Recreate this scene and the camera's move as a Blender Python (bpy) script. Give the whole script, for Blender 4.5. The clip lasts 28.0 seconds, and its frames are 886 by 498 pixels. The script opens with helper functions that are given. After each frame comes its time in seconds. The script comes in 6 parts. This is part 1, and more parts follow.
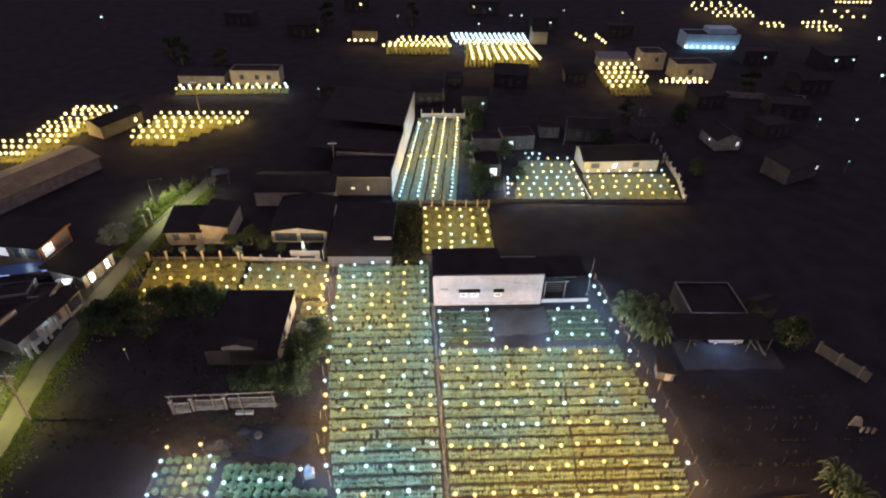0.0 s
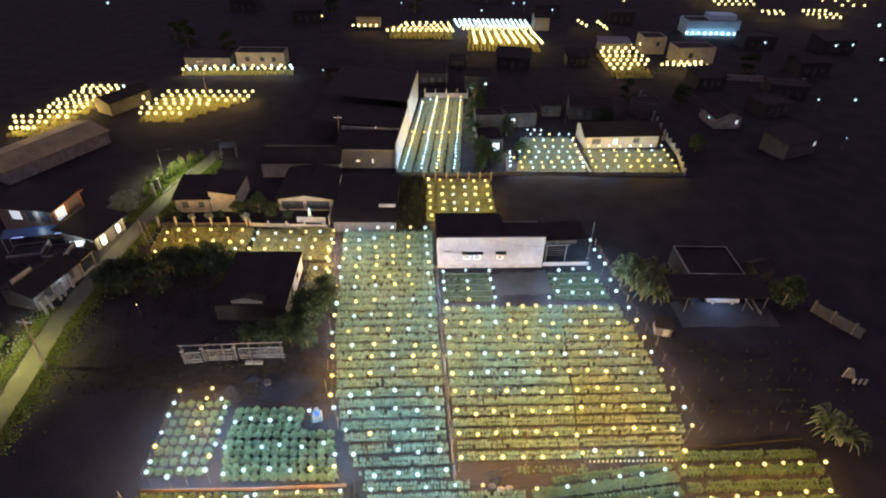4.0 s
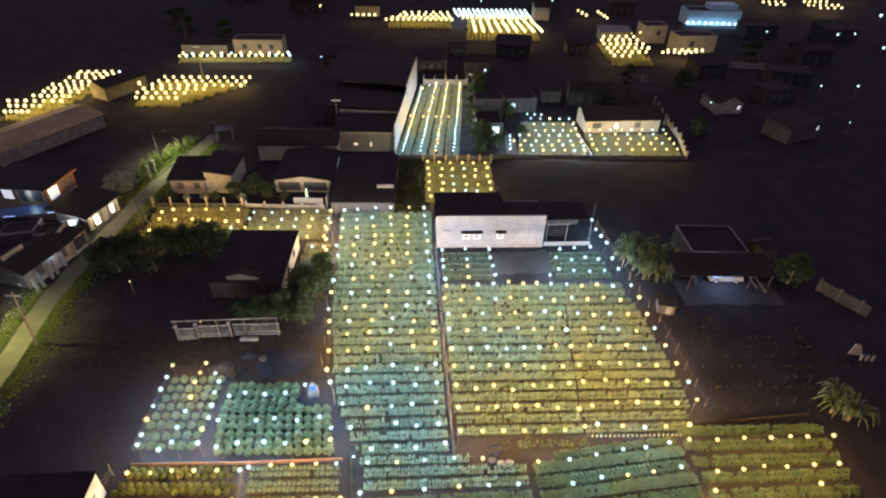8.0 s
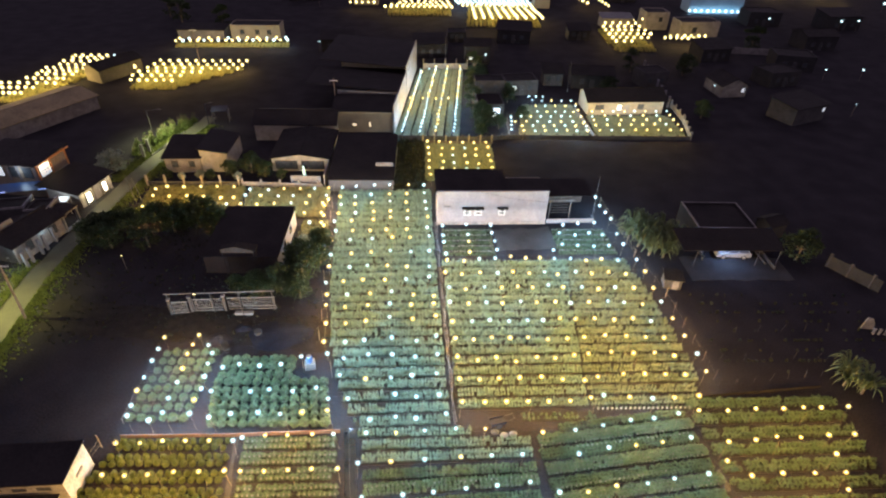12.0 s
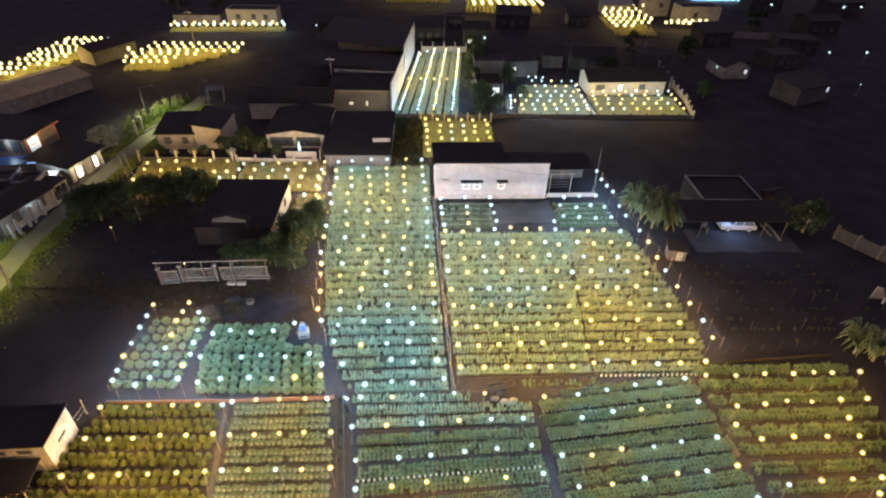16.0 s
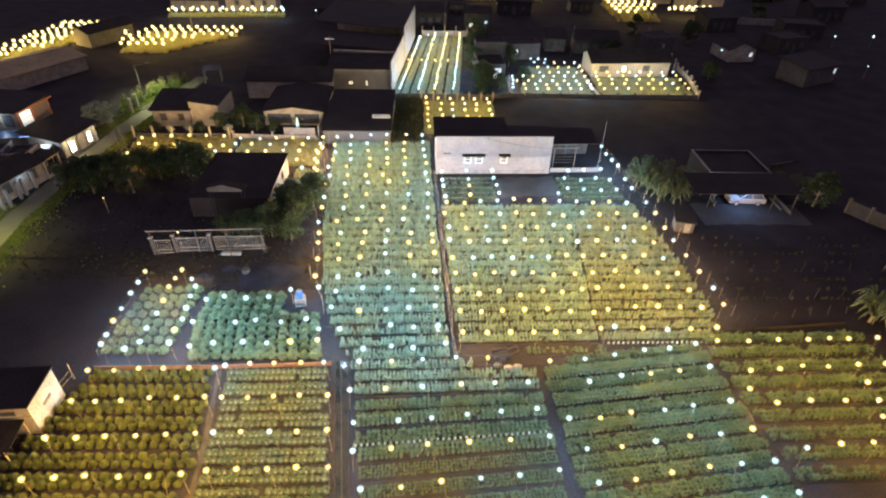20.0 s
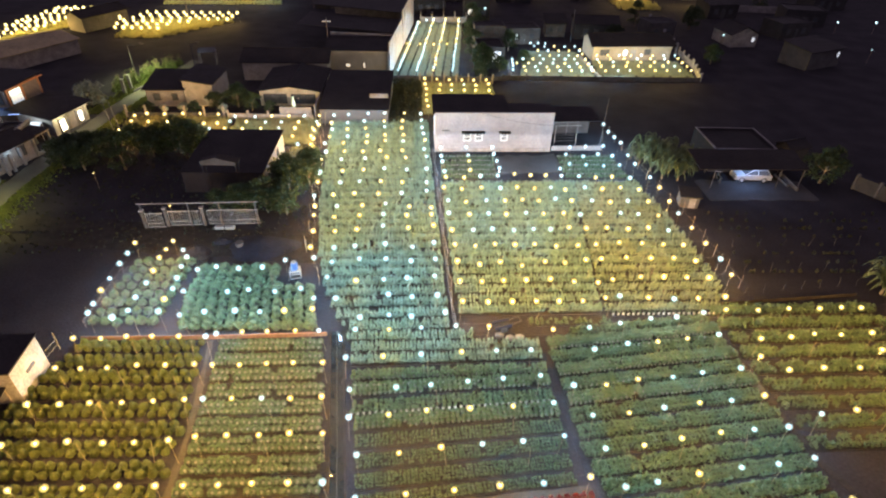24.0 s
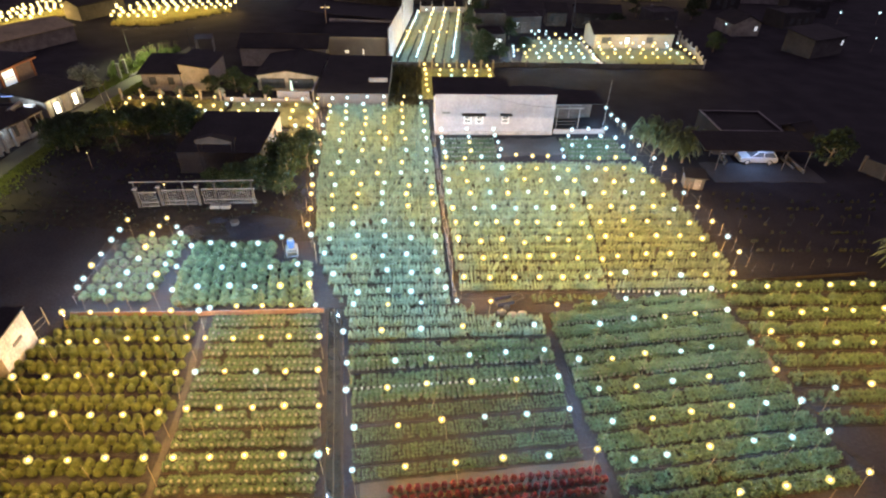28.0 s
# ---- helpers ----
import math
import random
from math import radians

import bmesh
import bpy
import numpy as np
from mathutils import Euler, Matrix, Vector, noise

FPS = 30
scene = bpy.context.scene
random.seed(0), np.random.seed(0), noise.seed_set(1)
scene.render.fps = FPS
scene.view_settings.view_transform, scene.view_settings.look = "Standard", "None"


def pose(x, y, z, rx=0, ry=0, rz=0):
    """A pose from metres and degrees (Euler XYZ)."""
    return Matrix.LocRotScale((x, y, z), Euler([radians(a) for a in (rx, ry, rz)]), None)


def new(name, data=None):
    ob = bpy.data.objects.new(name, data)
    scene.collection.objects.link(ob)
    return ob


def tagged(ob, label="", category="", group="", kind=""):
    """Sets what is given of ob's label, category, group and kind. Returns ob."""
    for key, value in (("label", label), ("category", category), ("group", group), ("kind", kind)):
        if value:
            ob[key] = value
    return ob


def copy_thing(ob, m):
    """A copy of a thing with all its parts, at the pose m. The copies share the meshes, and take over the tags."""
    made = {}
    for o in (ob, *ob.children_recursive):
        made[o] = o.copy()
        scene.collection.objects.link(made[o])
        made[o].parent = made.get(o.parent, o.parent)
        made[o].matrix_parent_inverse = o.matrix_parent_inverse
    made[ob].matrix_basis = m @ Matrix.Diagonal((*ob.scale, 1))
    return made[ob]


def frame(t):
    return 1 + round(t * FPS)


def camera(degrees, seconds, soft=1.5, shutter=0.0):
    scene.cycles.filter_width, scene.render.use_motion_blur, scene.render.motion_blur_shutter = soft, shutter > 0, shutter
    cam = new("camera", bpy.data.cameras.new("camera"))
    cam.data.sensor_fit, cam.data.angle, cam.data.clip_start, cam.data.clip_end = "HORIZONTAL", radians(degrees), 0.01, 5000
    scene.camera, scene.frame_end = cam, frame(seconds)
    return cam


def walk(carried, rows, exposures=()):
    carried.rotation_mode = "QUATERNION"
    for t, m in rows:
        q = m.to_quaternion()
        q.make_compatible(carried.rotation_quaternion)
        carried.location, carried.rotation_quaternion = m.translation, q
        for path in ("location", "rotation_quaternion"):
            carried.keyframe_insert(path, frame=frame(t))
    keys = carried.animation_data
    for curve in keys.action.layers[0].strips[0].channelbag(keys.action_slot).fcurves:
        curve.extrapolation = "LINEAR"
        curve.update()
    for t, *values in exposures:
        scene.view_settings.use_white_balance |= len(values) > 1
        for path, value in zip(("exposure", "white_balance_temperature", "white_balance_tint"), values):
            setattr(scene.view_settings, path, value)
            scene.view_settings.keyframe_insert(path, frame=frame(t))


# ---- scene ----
cam = camera(77.09, 28.0, soft=2.1)
# seconds, place, turns in degrees
PATH = [
    (0, -2.27, -0.90, 52.55, 54.38, -1.08, -1.29),
    (0.5, -2.26, -1.20, 52.26, 54.38, -1.09, -1.31),
    (1, -2.26, -1.63, 51.96, 54.37, -1.13, -1.30),
    (1.5, -2.25, -2.30, 51.53, 54.40, -1.15, -1.30),
    (2, -2.23, -3.13, 51.18, 54.38, -1.11, -1.29),
    (2.5, -2.42, -3.97, 50.70, 54.36, -1.17, -1.19),
    (3, -2.59, -4.81, 50.22, 54.36, -1.14, -1.13),
    (3.5, -2.63, -5.19, 49.80, 54.32, -1.12, -1.08),
    (5.5, -2.59, -5.55, 48.36, 54.27, -1.16, -1.10),
    (6, -2.62, -5.64, 47.96, 54.26, -1.15, -1.09),
    (6.5, -2.61, -5.79, 47.50, 54.30, -1.16, -1.09),
    (7, -2.64, -5.86, 47.08, 54.28, -1.18, -1.12),
    (7.5, -2.59, -5.92, 46.71, 54.24, -1.18, -1.13),
    (8, -2.54, -6.05, 46.25, 54.31, -1.17, -1.14),
    (8.5, -2.46, -6.07, 45.90, 54.27, -1.16, -1.20),
    (9, -2.46, -6.08, 45.54, 54.26, -1.15, -1.22),
    (9.5, -2.47, -6.09, 45.09, 54.28, -1.16, -1.22),
    (10, -2.48, -6.12, 44.67, 54.27, -1.13, -1.22),
    (10.5, -2.58, -6.17, 44.21, 54.27, -1.18, -1.22),
    (11, -2.57, -6.26, 43.65, 54.28, -1.17, -1.19),
    (11.5, -2.55, -6.35, 43.16, 54.28, -1.16, -1.18),
    (12, -2.60, -6.44, 42.63, 54.28, -1.18, -1.20),
    (12.5, -2.61, -6.52, 42.08, 54.29, -1.19, -1.22),
    (14.5, -2.45, -6.92, 40.23, 54.25, -1.15, -1.27),
    (15, -2.42, -6.99, 39.73, 54.28, -1.13, -1.28),
    (15.5, -2.40, -7.04, 39.26, 54.30, -1.17, -1.29),
    (16, -2.39, -7.10, 38.78, 54.32, -1.16, -1.30),
    (16.5, -2.37, -7.09, 38.38, 54.28, -1.15, -1.31),
    (17, -2.39, -7.16, 37.90, 54.30, -1.18, -1.32),
    (17.5, -2.41, -7.24, 37.41, 54.34, -1.18, -1.32),
    (18, -2.45, -7.31, 36.94, 54.35, -1.20, -1.33),
    (18.5, -2.46, -7.38, 36.44, 54.37, -1.20, -1.33),
    (19, -2.49, -7.49, 35.98, 54.40, -1.20, -1.32),
    (19.5, -2.46, -7.58, 35.50, 54.40, -1.18, -1.29),
    (20, -2.42, -7.67, 34.99, 54.47, -1.16, -1.25),
    (20.5, -2.45, -7.72, 34.52, 54.51, -1.15, -1.26),
    (21, -2.47, -7.75, 34.07, 54.51, -1.16, -1.29),
    (21.5, -2.47, -7.79, 33.62, 54.52, -1.18, -1.30),
    (22, -2.48, -7.82, 33.22, 54.52, -1.18, -1.32),
    (22.5, -2.50, -7.89, 32.79, 54.53, -1.21, -1.37),
    (24.5, -2.39, -8.06, 31.55, 54.58, -1.19, -1.40),
    (25, -2.37, -8.08, 31.23, 54.63, -1.20, -1.37),
    (25.5, -2.38, -8.10, 30.94, 54.64, -1.22, -1.41),
    (26, -2.38, -8.14, 30.62, 54.64, -1.23, -1.42),
    (26.5, -2.40, -8.16, 30.33, 54.62, -1.22, -1.40),
    (27, -2.42, -8.19, 30.02, 54.64, -1.24, -1.42),
    (27.5, -2.45, -8.21, 29.72, 54.61, -1.25, -1.44),
    (28, -2.47, -8.26, 29.43, 54.65, -1.26, -1.43),
]
walk(cam, [(t, pose(x, y, z, a, b, c)) for t, x, y, z, a, b, c in PATH])

# ---- world and light of the night ----
world = bpy.data.worlds.new("night_sky")
scene.world = world
world.use_nodes = True
WN = world.node_tree.nodes
WN["Background"].inputs["Color"].default_value = (0.66, 0.53, 0.76, 1)
WN["Background"].inputs["Strength"].default_value = 0.68


# ---- materials ----
def mat(name, c1, c2, scale=3.0, rough=0.8, metal=0.0, bump=0.25, fine=None, detail=6.0, sheet=0.0, island=0.0, spec=0.3, thin=0.0):
    """Two tones mixed by noise at a large and a fine scale, with relief; sheet: ribs of a metal sheet, per metre."""
    m = bpy.data.materials.new(name)
    m.use_nodes = True
    n, l = m.node_tree.nodes, m.node_tree.links
    b = n["Principled BSDF"]
    b.inputs["Roughness"].default_value, b.inputs["Metallic"].default_value = rough, metal
    b.inputs["Specular IOR Level"].default_value = spec
    geo = n.new("ShaderNodeNewGeometry")
    big, small = n.new("ShaderNodeTexNoise"), n.new("ShaderNodeTexNoise")
    for tex, s in ((big, scale), (small, fine or scale * 9)):
        tex.inputs["Scale"].default_value, tex.inputs["Detail"].default_value = s, detail
        l.new(geo.outputs["Position"], tex.inputs["Vector"])
    add = n.new("ShaderNodeMath")
    add.operation = "ADD"
    l.new(big.outputs["Fac"], add.inputs[0])
    l.new(small.outputs["Fac"], add.inputs[1])
    fac = add.outputs[0]
    if island:
        more = n.new("ShaderNodeMath")
        more.operation = "MULTIPLY_ADD"
        l.new(geo.outputs["Random Per Island"], more.inputs[0])
        more.inputs[1].default_value = island
        l.new(fac, more.inputs[2])
        fac = more.outputs[0]
    ramp = n.new("ShaderNodeMapRange")
    ramp.inputs["From Min"].default_value, ramp.inputs["From Max"].default_value = 0.72, 1.28 + island
    l.new(fac, ramp.inputs["Value"])
    mix = n.new("ShaderNodeMix")
    mix.data_type = "RGBA"
    mix.inputs[6].default_value, mix.inputs[7].default_value = (*c1, 1), (*c2, 1)
    l.new(ramp.outputs["Result"], mix.inputs[0])
    l.new(mix.outputs[2], b.inputs["Base Color"])
    if bump or sheet:
        bp = n.new("ShaderNodeBump")
        bp.inputs["Strength"].default_value, bp.inputs["Distance"].default_value = bump or 0.4, 0.05
        if sheet:
            co, wave = n.new("ShaderNodeTexCoord"), n.new("ShaderNodeTexWave")
            wave.inputs["Scale"].default_value = sheet
            l.new(co.outputs["Object"], wave.inputs["Vector"])
            l.new(wave.outputs["Fac"], bp.inputs["Height"])
        else:
            l.new(small.outputs["Fac"], bp.inputs["Height"])
        l.new(bp.outputs["Normal"], b.inputs["Normal"])
    if thin:
        # thin leaves let some light through
        tl, ms = n.new("ShaderNodeBsdfTranslucent"), n.new("ShaderNodeMixShader")
        l.new(mix.outputs[2], tl.inputs["Color"])
        ms.inputs[0].default_value = thin
        l.new(b.outputs[0], ms.inputs[1])
        l.new(tl.outputs[0], ms.inputs[2])
        l.new(ms.outputs[0], n["Material Output"].inputs["Surface"])
    return m


def glow(name, colour, strength):
    m = bpy.data.materials.new(name)
    m.use_nodes = True
    b = m.node_tree.nodes["Principled BSDF"]
    m.cycles.emission_sampling = "NONE"
    b.inputs["Base Color"].default_value = (0.8, 0.8, 0.8, 1)
    b.inputs["Emission Color"].default_value, b.inputs["Emission Strength"].default_value = (*colour, 1), strength
    return m


def halo_shell(name, colour, strength, clear):
    """A part-clear glowing shell; it imitates the bloom round a bulb's core."""
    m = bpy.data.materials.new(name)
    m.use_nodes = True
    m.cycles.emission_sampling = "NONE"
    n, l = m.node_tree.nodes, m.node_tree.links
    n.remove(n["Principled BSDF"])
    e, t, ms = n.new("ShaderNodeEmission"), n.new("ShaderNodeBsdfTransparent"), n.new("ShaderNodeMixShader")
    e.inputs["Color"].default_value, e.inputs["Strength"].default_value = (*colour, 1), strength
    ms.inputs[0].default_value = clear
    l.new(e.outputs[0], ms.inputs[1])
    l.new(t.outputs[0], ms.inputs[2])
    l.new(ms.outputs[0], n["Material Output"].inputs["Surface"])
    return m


WARM, COOL = (1.28, 0.72, 0.18), (0.50, 0.91, 1.34)
M = {
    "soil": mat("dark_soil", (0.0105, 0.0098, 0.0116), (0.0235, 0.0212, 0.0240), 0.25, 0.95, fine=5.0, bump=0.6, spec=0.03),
    "tilled": mat("tilled_soil", (0.0100, 0.0088, 0.0080), (0.0240, 0.0205, 0.0185), 1.2, 0.95, fine=9.0, bump=0.7, spec=0.05),
    "sand": mat("sandy_path", (0.0150, 0.0128, 0.0105), (0.0345, 0.0304, 0.0252), 1.0, 0.95, fine=12),
    "concrete": mat("grey_concrete", (0.0600, 0.0600, 0.0615), (0.1275, 0.1275, 0.1237), 0.7, 0.85, fine=8),
    "asphalt": mat("old_asphalt", (0.0250, 0.0245, 0.0170), (0.0520, 0.0490, 0.0350), 0.4, 0.9, fine=9),
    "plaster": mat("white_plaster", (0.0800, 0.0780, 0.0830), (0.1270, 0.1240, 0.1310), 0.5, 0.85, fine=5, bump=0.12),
    "cream": mat("cream_plaster", (0.1217, 0.1050, 0.0774), (0.1880, 0.1632, 0.1217), 0.5, 0.85, fine=5, bump=0.12),
    "stained": mat("stained_plaster", (0.0638, 0.0578, 0.0561), (0.1615, 0.1487, 0.1403), 0.8, 0.9, fine=6, bump=0.2),
    # two darker wall tones; the unlit look of night is in the colour
    "dimwall": mat("night_dimmed_wall", (0.0150, 0.0138, 0.0142), (0.0420, 0.0390, 0.0385), 0.8, 0.9, fine=6, bump=0.2),
    "nightwall": mat("night_dark_wall", (0.0070, 0.0066, 0.0072), (0.0190, 0.0175, 0.0175), 0.8, 0.9, fine=6, bump=0.2),
    # paler copy of cream; lamplight on the fronts is put into the colour
    "palewall": mat("lamplit_pale_wall", (0.1300, 0.1180, 0.0920), (0.2500, 0.2300, 0.1850), 0.8, 0.9, fine=6, bump=0.2),
    "bluewall": mat("blue_white_wall", (0.15, 0.25, 0.30), (0.26, 0.38, 0.43), 0.3, 0.8, bump=0.1),
    "roof": mat("dark_sheet_roof", (0.0078, 0.0070, 0.0072), (0.0170, 0.0146, 0.0140), 0.4, 0.75, sheet=5.0, spec=0.06),
    # rust tone raised and warmed; the field lamps' light is painted in
    "rust": mat("lamp_warmed_rust_roof", (0.0850, 0.0640, 0.0280), (0.1900, 0.1450, 0.0680), 0.3, 0.7, 0.1, sheet=4.0),
    "steel": mat("galvanised_steel", (0.36, 0.37, 0.38), (0.55, 0.56, 0.57), 4, 0.4, 0.8, bump=0),
    "white": mat("white_paint", (0.0893, 0.0893, 0.0874), (0.1382, 0.1362, 0.1341), 2, 0.6, bump=0.05),
    "dark": mat("dark_opening", (0.012, 0.012, 0.014), (0.03, 0.03, 0.03), 2, 0.4, bump=0),
    "glass": mat("dark_window_glass", (0.02, 0.025, 0.03), (0.05, 0.055, 0.06), 1, 0.08, bump=0, spec=0.6),
    "bamboo": mat("dry_bamboo", (0.0950, 0.0740, 0.0420), (0.1850, 0.1520, 0.0960), 6, 0.7, bump=0.1),
    "wood": mat("weathered_wood", (0.07, 0.052, 0.036), (0.17, 0.13, 0.095), 5, 0.85),
    "brick": mat("red_clay", (0.0562, 0.0315, 0.0225), (0.1125, 0.0660, 0.0480), 3, 0.9),
    "leaf": mat("chrysanthemum_leaf", (0.0290, 0.0510, 0.0250), (0.0720, 0.1040, 0.0520), 0.9, 0.65, bump=0, island=0.3, thin=0.35),
    "tallleaf": mat("tall_chrysanthemum_leaf", (0.0560, 0.0940, 0.0660), (0.1480, 0.2060, 0.1520), 0.9, 0.65, bump=0, island=0.3, thin=0.35),
    "duskleaf": mat("dull_chrysanthemum_leaf", (0.0620, 0.0870, 0.0500), (0.1560, 0.1860, 0.1150), 0.9, 0.65, bump=0, island=0.3, thin=0.35),
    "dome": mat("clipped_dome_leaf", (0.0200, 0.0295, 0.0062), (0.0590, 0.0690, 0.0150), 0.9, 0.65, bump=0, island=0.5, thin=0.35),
    # far beds: the gold leaf tone carries lamplight that the weak bulb lights lack
    "gold": mat("lamp_gold_leaf", (0.1400, 0.1320, 0.0480), (0.3000, 0.2750, 0.1100), 0.9, 0.65, bump=0, island=0.3, thin=0.35),
    "bigleaf": mat("broad_chrysanthemum_leaf", (0.0400, 0.0690, 0.0380), (0.1050, 0.1480, 0.0840), 0.9, 0.65, bump=0, island=0.4, thin=0.35),
    # straw and pale: leaf tones raised to make up for turned-down north lights
    "straw": mat("yellow_bed_leaf", (0.0640, 0.0680, 0.0300), (0.1600, 0.1560, 0.0740), 0.9, 0.65, bump=0, island=0.3, thin=0.35),
    "pale": mat("pale_bed_leaf", (0.0620, 0.0740, 0.0500), (0.1450, 0.1560, 0.1120), 0.9, 0.65, bump=0, island=0.3, thin=0.35),
    "yard": mat("worn_yard_concrete", (0.0130, 0.0118, 0.0120), (0.0280, 0.0255, 0.0250), 0.5, 0.9, fine=6),
    "tree": mat("tree_leaf", (0.0075, 0.0140, 0.0046), (0.0260, 0.0420, 0.0128), 0.5, 0.6, bump=0, island=0.4, thin=0.35),
    "banana": mat("banana_leaf", (0.0220, 0.0330, 0.0130), (0.0680, 0.0860, 0.0330), 0.8, 0.5, bump=0, island=0.3, thin=0.35),
    "bambooleaf": mat("bamboo_leaf", (0.030, 0.044, 0.011), (0.080, 0.105, 0.030), 0.8, 0.6, bump=0, island=0.4, thin=0.35),
    "silver": mat("pale_tree_leaf", (0.0850, 0.1080, 0.0900), (0.1900, 0.2250, 0.2000), 0.5, 0.6, bump=0, island=0.4, thin=0.35),
    "red": mat("red_celosia_leaf", (0.045, 0.007, 0.008), (0.13, 0.018, 0.02), 3, 0.6, bump=0, island=0.5, thin=0.35),
    "bark": mat("bark", (0.06, 0.045, 0.03), (0.14, 0.11, 0.08), 6, 0.95),
    # one grass in two tones: dark where unlit, verge with street light painted in
    "grass": mat("unlit_grass", (0.0080, 0.0098, 0.0050), (0.0210, 0.0230, 0.0115), 0.5, 0.9, bump=0, island=0.4, thin=0.35),
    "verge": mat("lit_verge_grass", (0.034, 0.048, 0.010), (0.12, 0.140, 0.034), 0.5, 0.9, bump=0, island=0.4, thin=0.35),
    "pot": mat("pale_plastic_pot", (0.0950, 0.0920, 0.0820), (0.1700, 0.1640, 0.1500), 3, 0.6, bump=0),
    "whitepot": mat("white_plastic_pot", (0.1500, 0.1460, 0.1360), (0.2500, 0.2440, 0.2300), 3, 0.6, bump=0),
    "potdark": mat("black_plastic_pot", (0.02, 0.02, 0.02), (0.06, 0.055, 0.05), 3, 0.6, bump=0),
    "tarp": mat("dark_blue_tarp", (0.0060, 0.0066, 0.0105), (0.0150, 0.0160, 0.0240), 0.6, 0.8, bump=0.5, spec=0.1),
    "water": mat("ditch_water", (0.0060, 0.0072, 0.0060), (0.0180, 0.0180, 0.0150), 1, 0.1, bump=0.1),
    "black": mat("black_rubber", (0.012, 0.012, 0.012), (0.03, 0.03, 0.03), 6, 0.7, bump=0),
    "blue": mat("blue_plastic", (0.0086, 0.0252, 0.0756), (0.0144, 0.0432, 0.1210), 3, 0.4, bump=0),
    "orange": mat("orange_wood", (0.2160, 0.0788, 0.0263), (0.3000, 0.1237, 0.0420), 1, 0.6, bump=0.1),
    # pale green holds the teal light that falls on the statue
    "statue": mat("teal_lit_stone", (0.30, 0.48, 0.42), (0.45, 0.65, 0.58), 3, 0.7),
    "bars": mat("white_painted_bars", (0.2700, 0.2700, 0.2680), (0.3400, 0.3400, 0.3380), 2, 0.5, bump=0),
    "carpaint": mat("white_car_paint", (0.1900, 0.1950, 0.2000), (0.2300, 0.2350, 0.2400), 1, 0.25, bump=0, spec=0.6),
    "warm": glow("warm_bulb_core", (1.0, 0.83, 0.42), 18.0),
    "cool": glow("cool_bulb_core", (0.72, 0.95, 1.0), 12.0),
    # glowing shells that stand in for bloom round the bulbs
    "warmhalo": halo_shell("warm_bulb_halo", (1.0, 0.77, 0.24), 1.9, 0.76),
    "coolhalo": halo_shell("cool_bulb_halo", (0.58, 0.90, 1.0), 1.7, 0.77),
    "warmwide": halo_shell("warm_wide_halo", (1.0, 0.78, 0.26), 2.3, 0.73),
    "coolwide": halo_shell("cool_wide_halo", (0.66, 0.92, 1.0), 2.3, 0.73),
    "shoplit": glow("bright_shop_interior", (1.0, 0.95, 0.80), 3.5),
    "lit": glow("lit_window", (0.80, 0.90, 1.0), 0.55),
    "litwarm": glow("warm_lit_window", (1.0, 0.80, 0.45), 0.9),
    "litblue": glow("blue_lit_panel", (0.55, 0.78, 1.0), 0.5),
}


# ---- building helpers ----
class Geo:
    """Collects corners and faces of one mesh."""

    def __init__(self):
        self.v, self.f = [], []

    def box(self, x0, y0, z0, x1, y1, z1):
        k = len(self.v)
        self.v += [(x, y, z) for z in (z0, z1) for x, y in ((x0, y0), (x1, y0), (x1, y1), (x0, y1))]
        self.f += [tuple(k + i for i in q) for q in ((3, 2, 1, 0), (4, 5, 6, 7), (0, 1, 5, 4), (1, 2, 6, 5), (2, 3, 7, 6), (3, 0, 4, 7))]
        return self

    def bar(self, p, q, r, n=6, r2=None):
        """A round bar from p to q."""
        p, q = Vector(p), Vector(q)
        turn = (q - p).to_track_quat("Z", "Y").to_matrix()
        k = len(self.v)
        for end, rad in ((p, r), (q, r if r2 is None else r2)):
            for i in range(n):
                a = 2 * math.pi * i / n
                self.v.append(tuple(end + turn @ Vector((rad * math.cos(a), rad * math.sin(a), 0))))
        self.f += [(k + i, k + (i + 1) % n, k + n + (i + 1) % n, k + n + i) for i in range(n)]
        self.f += [tuple(k + i for i in reversed(range(n))), tuple(k + n + i for i in range(n))]
        return self

    def slab(self, corners, thick):
        """A plate with any outline: the upper face's corners, and how thick it is below them."""
        k, n = len(self.v), len(corners)
        self.v += [tuple(c) for c in corners] + [(c[0], c[1], c[2] - thick) for c in corners]
        self.f += [tuple(k + i for i in range(n)), tuple(k + n + i for i in reversed(range(n)))]
        self.f += [(k + n + i, k + n + (i + 1) % n, k + (i + 1) % n, k + i) for i in range(n)]
        return self

    def prism(self, outline, y0, y1):
        """An outline in x and z, drawn out from y0 to y1."""
        k, n = len(self.v), len(outline)
        self.v += [(x, y, z) for y in (y0, y1) for x, z in outline]
        self.f += [tuple(k + i for i in range(n)), tuple(k + n + i for i in reversed(range(n)))]
        self.f += [(k + n + i, k + n + (i + 1) % n, k + (i + 1) % n, k + i) for i in range(n)]
        return self

    def dome(self, x, y, z, rx, ry, rz, n=10, rings=5, low=-1.0):
        k = len(self.v)
        for j in range(rings + 1):
            b = math.asin(low) + (math.pi / 2 - math.asin(low)) * j / rings
            for i in range(n):
                a = 2 * math.pi * i / n
                self.v.append((x + rx * math.cos(b) * math.cos(a), y + ry * math.cos(b) * math.sin(a), z + rz * math.sin(b)))
        self.f += [(k + j * n + i, k + j * n + (i + 1) % n, k + (j + 1) * n + (i + 1) % n, k + (j + 1) * n + i) for j in range(rings) for i in range(n)]
        return self

    def mesh(self, name):
        me = bpy.data.meshes.new(name)
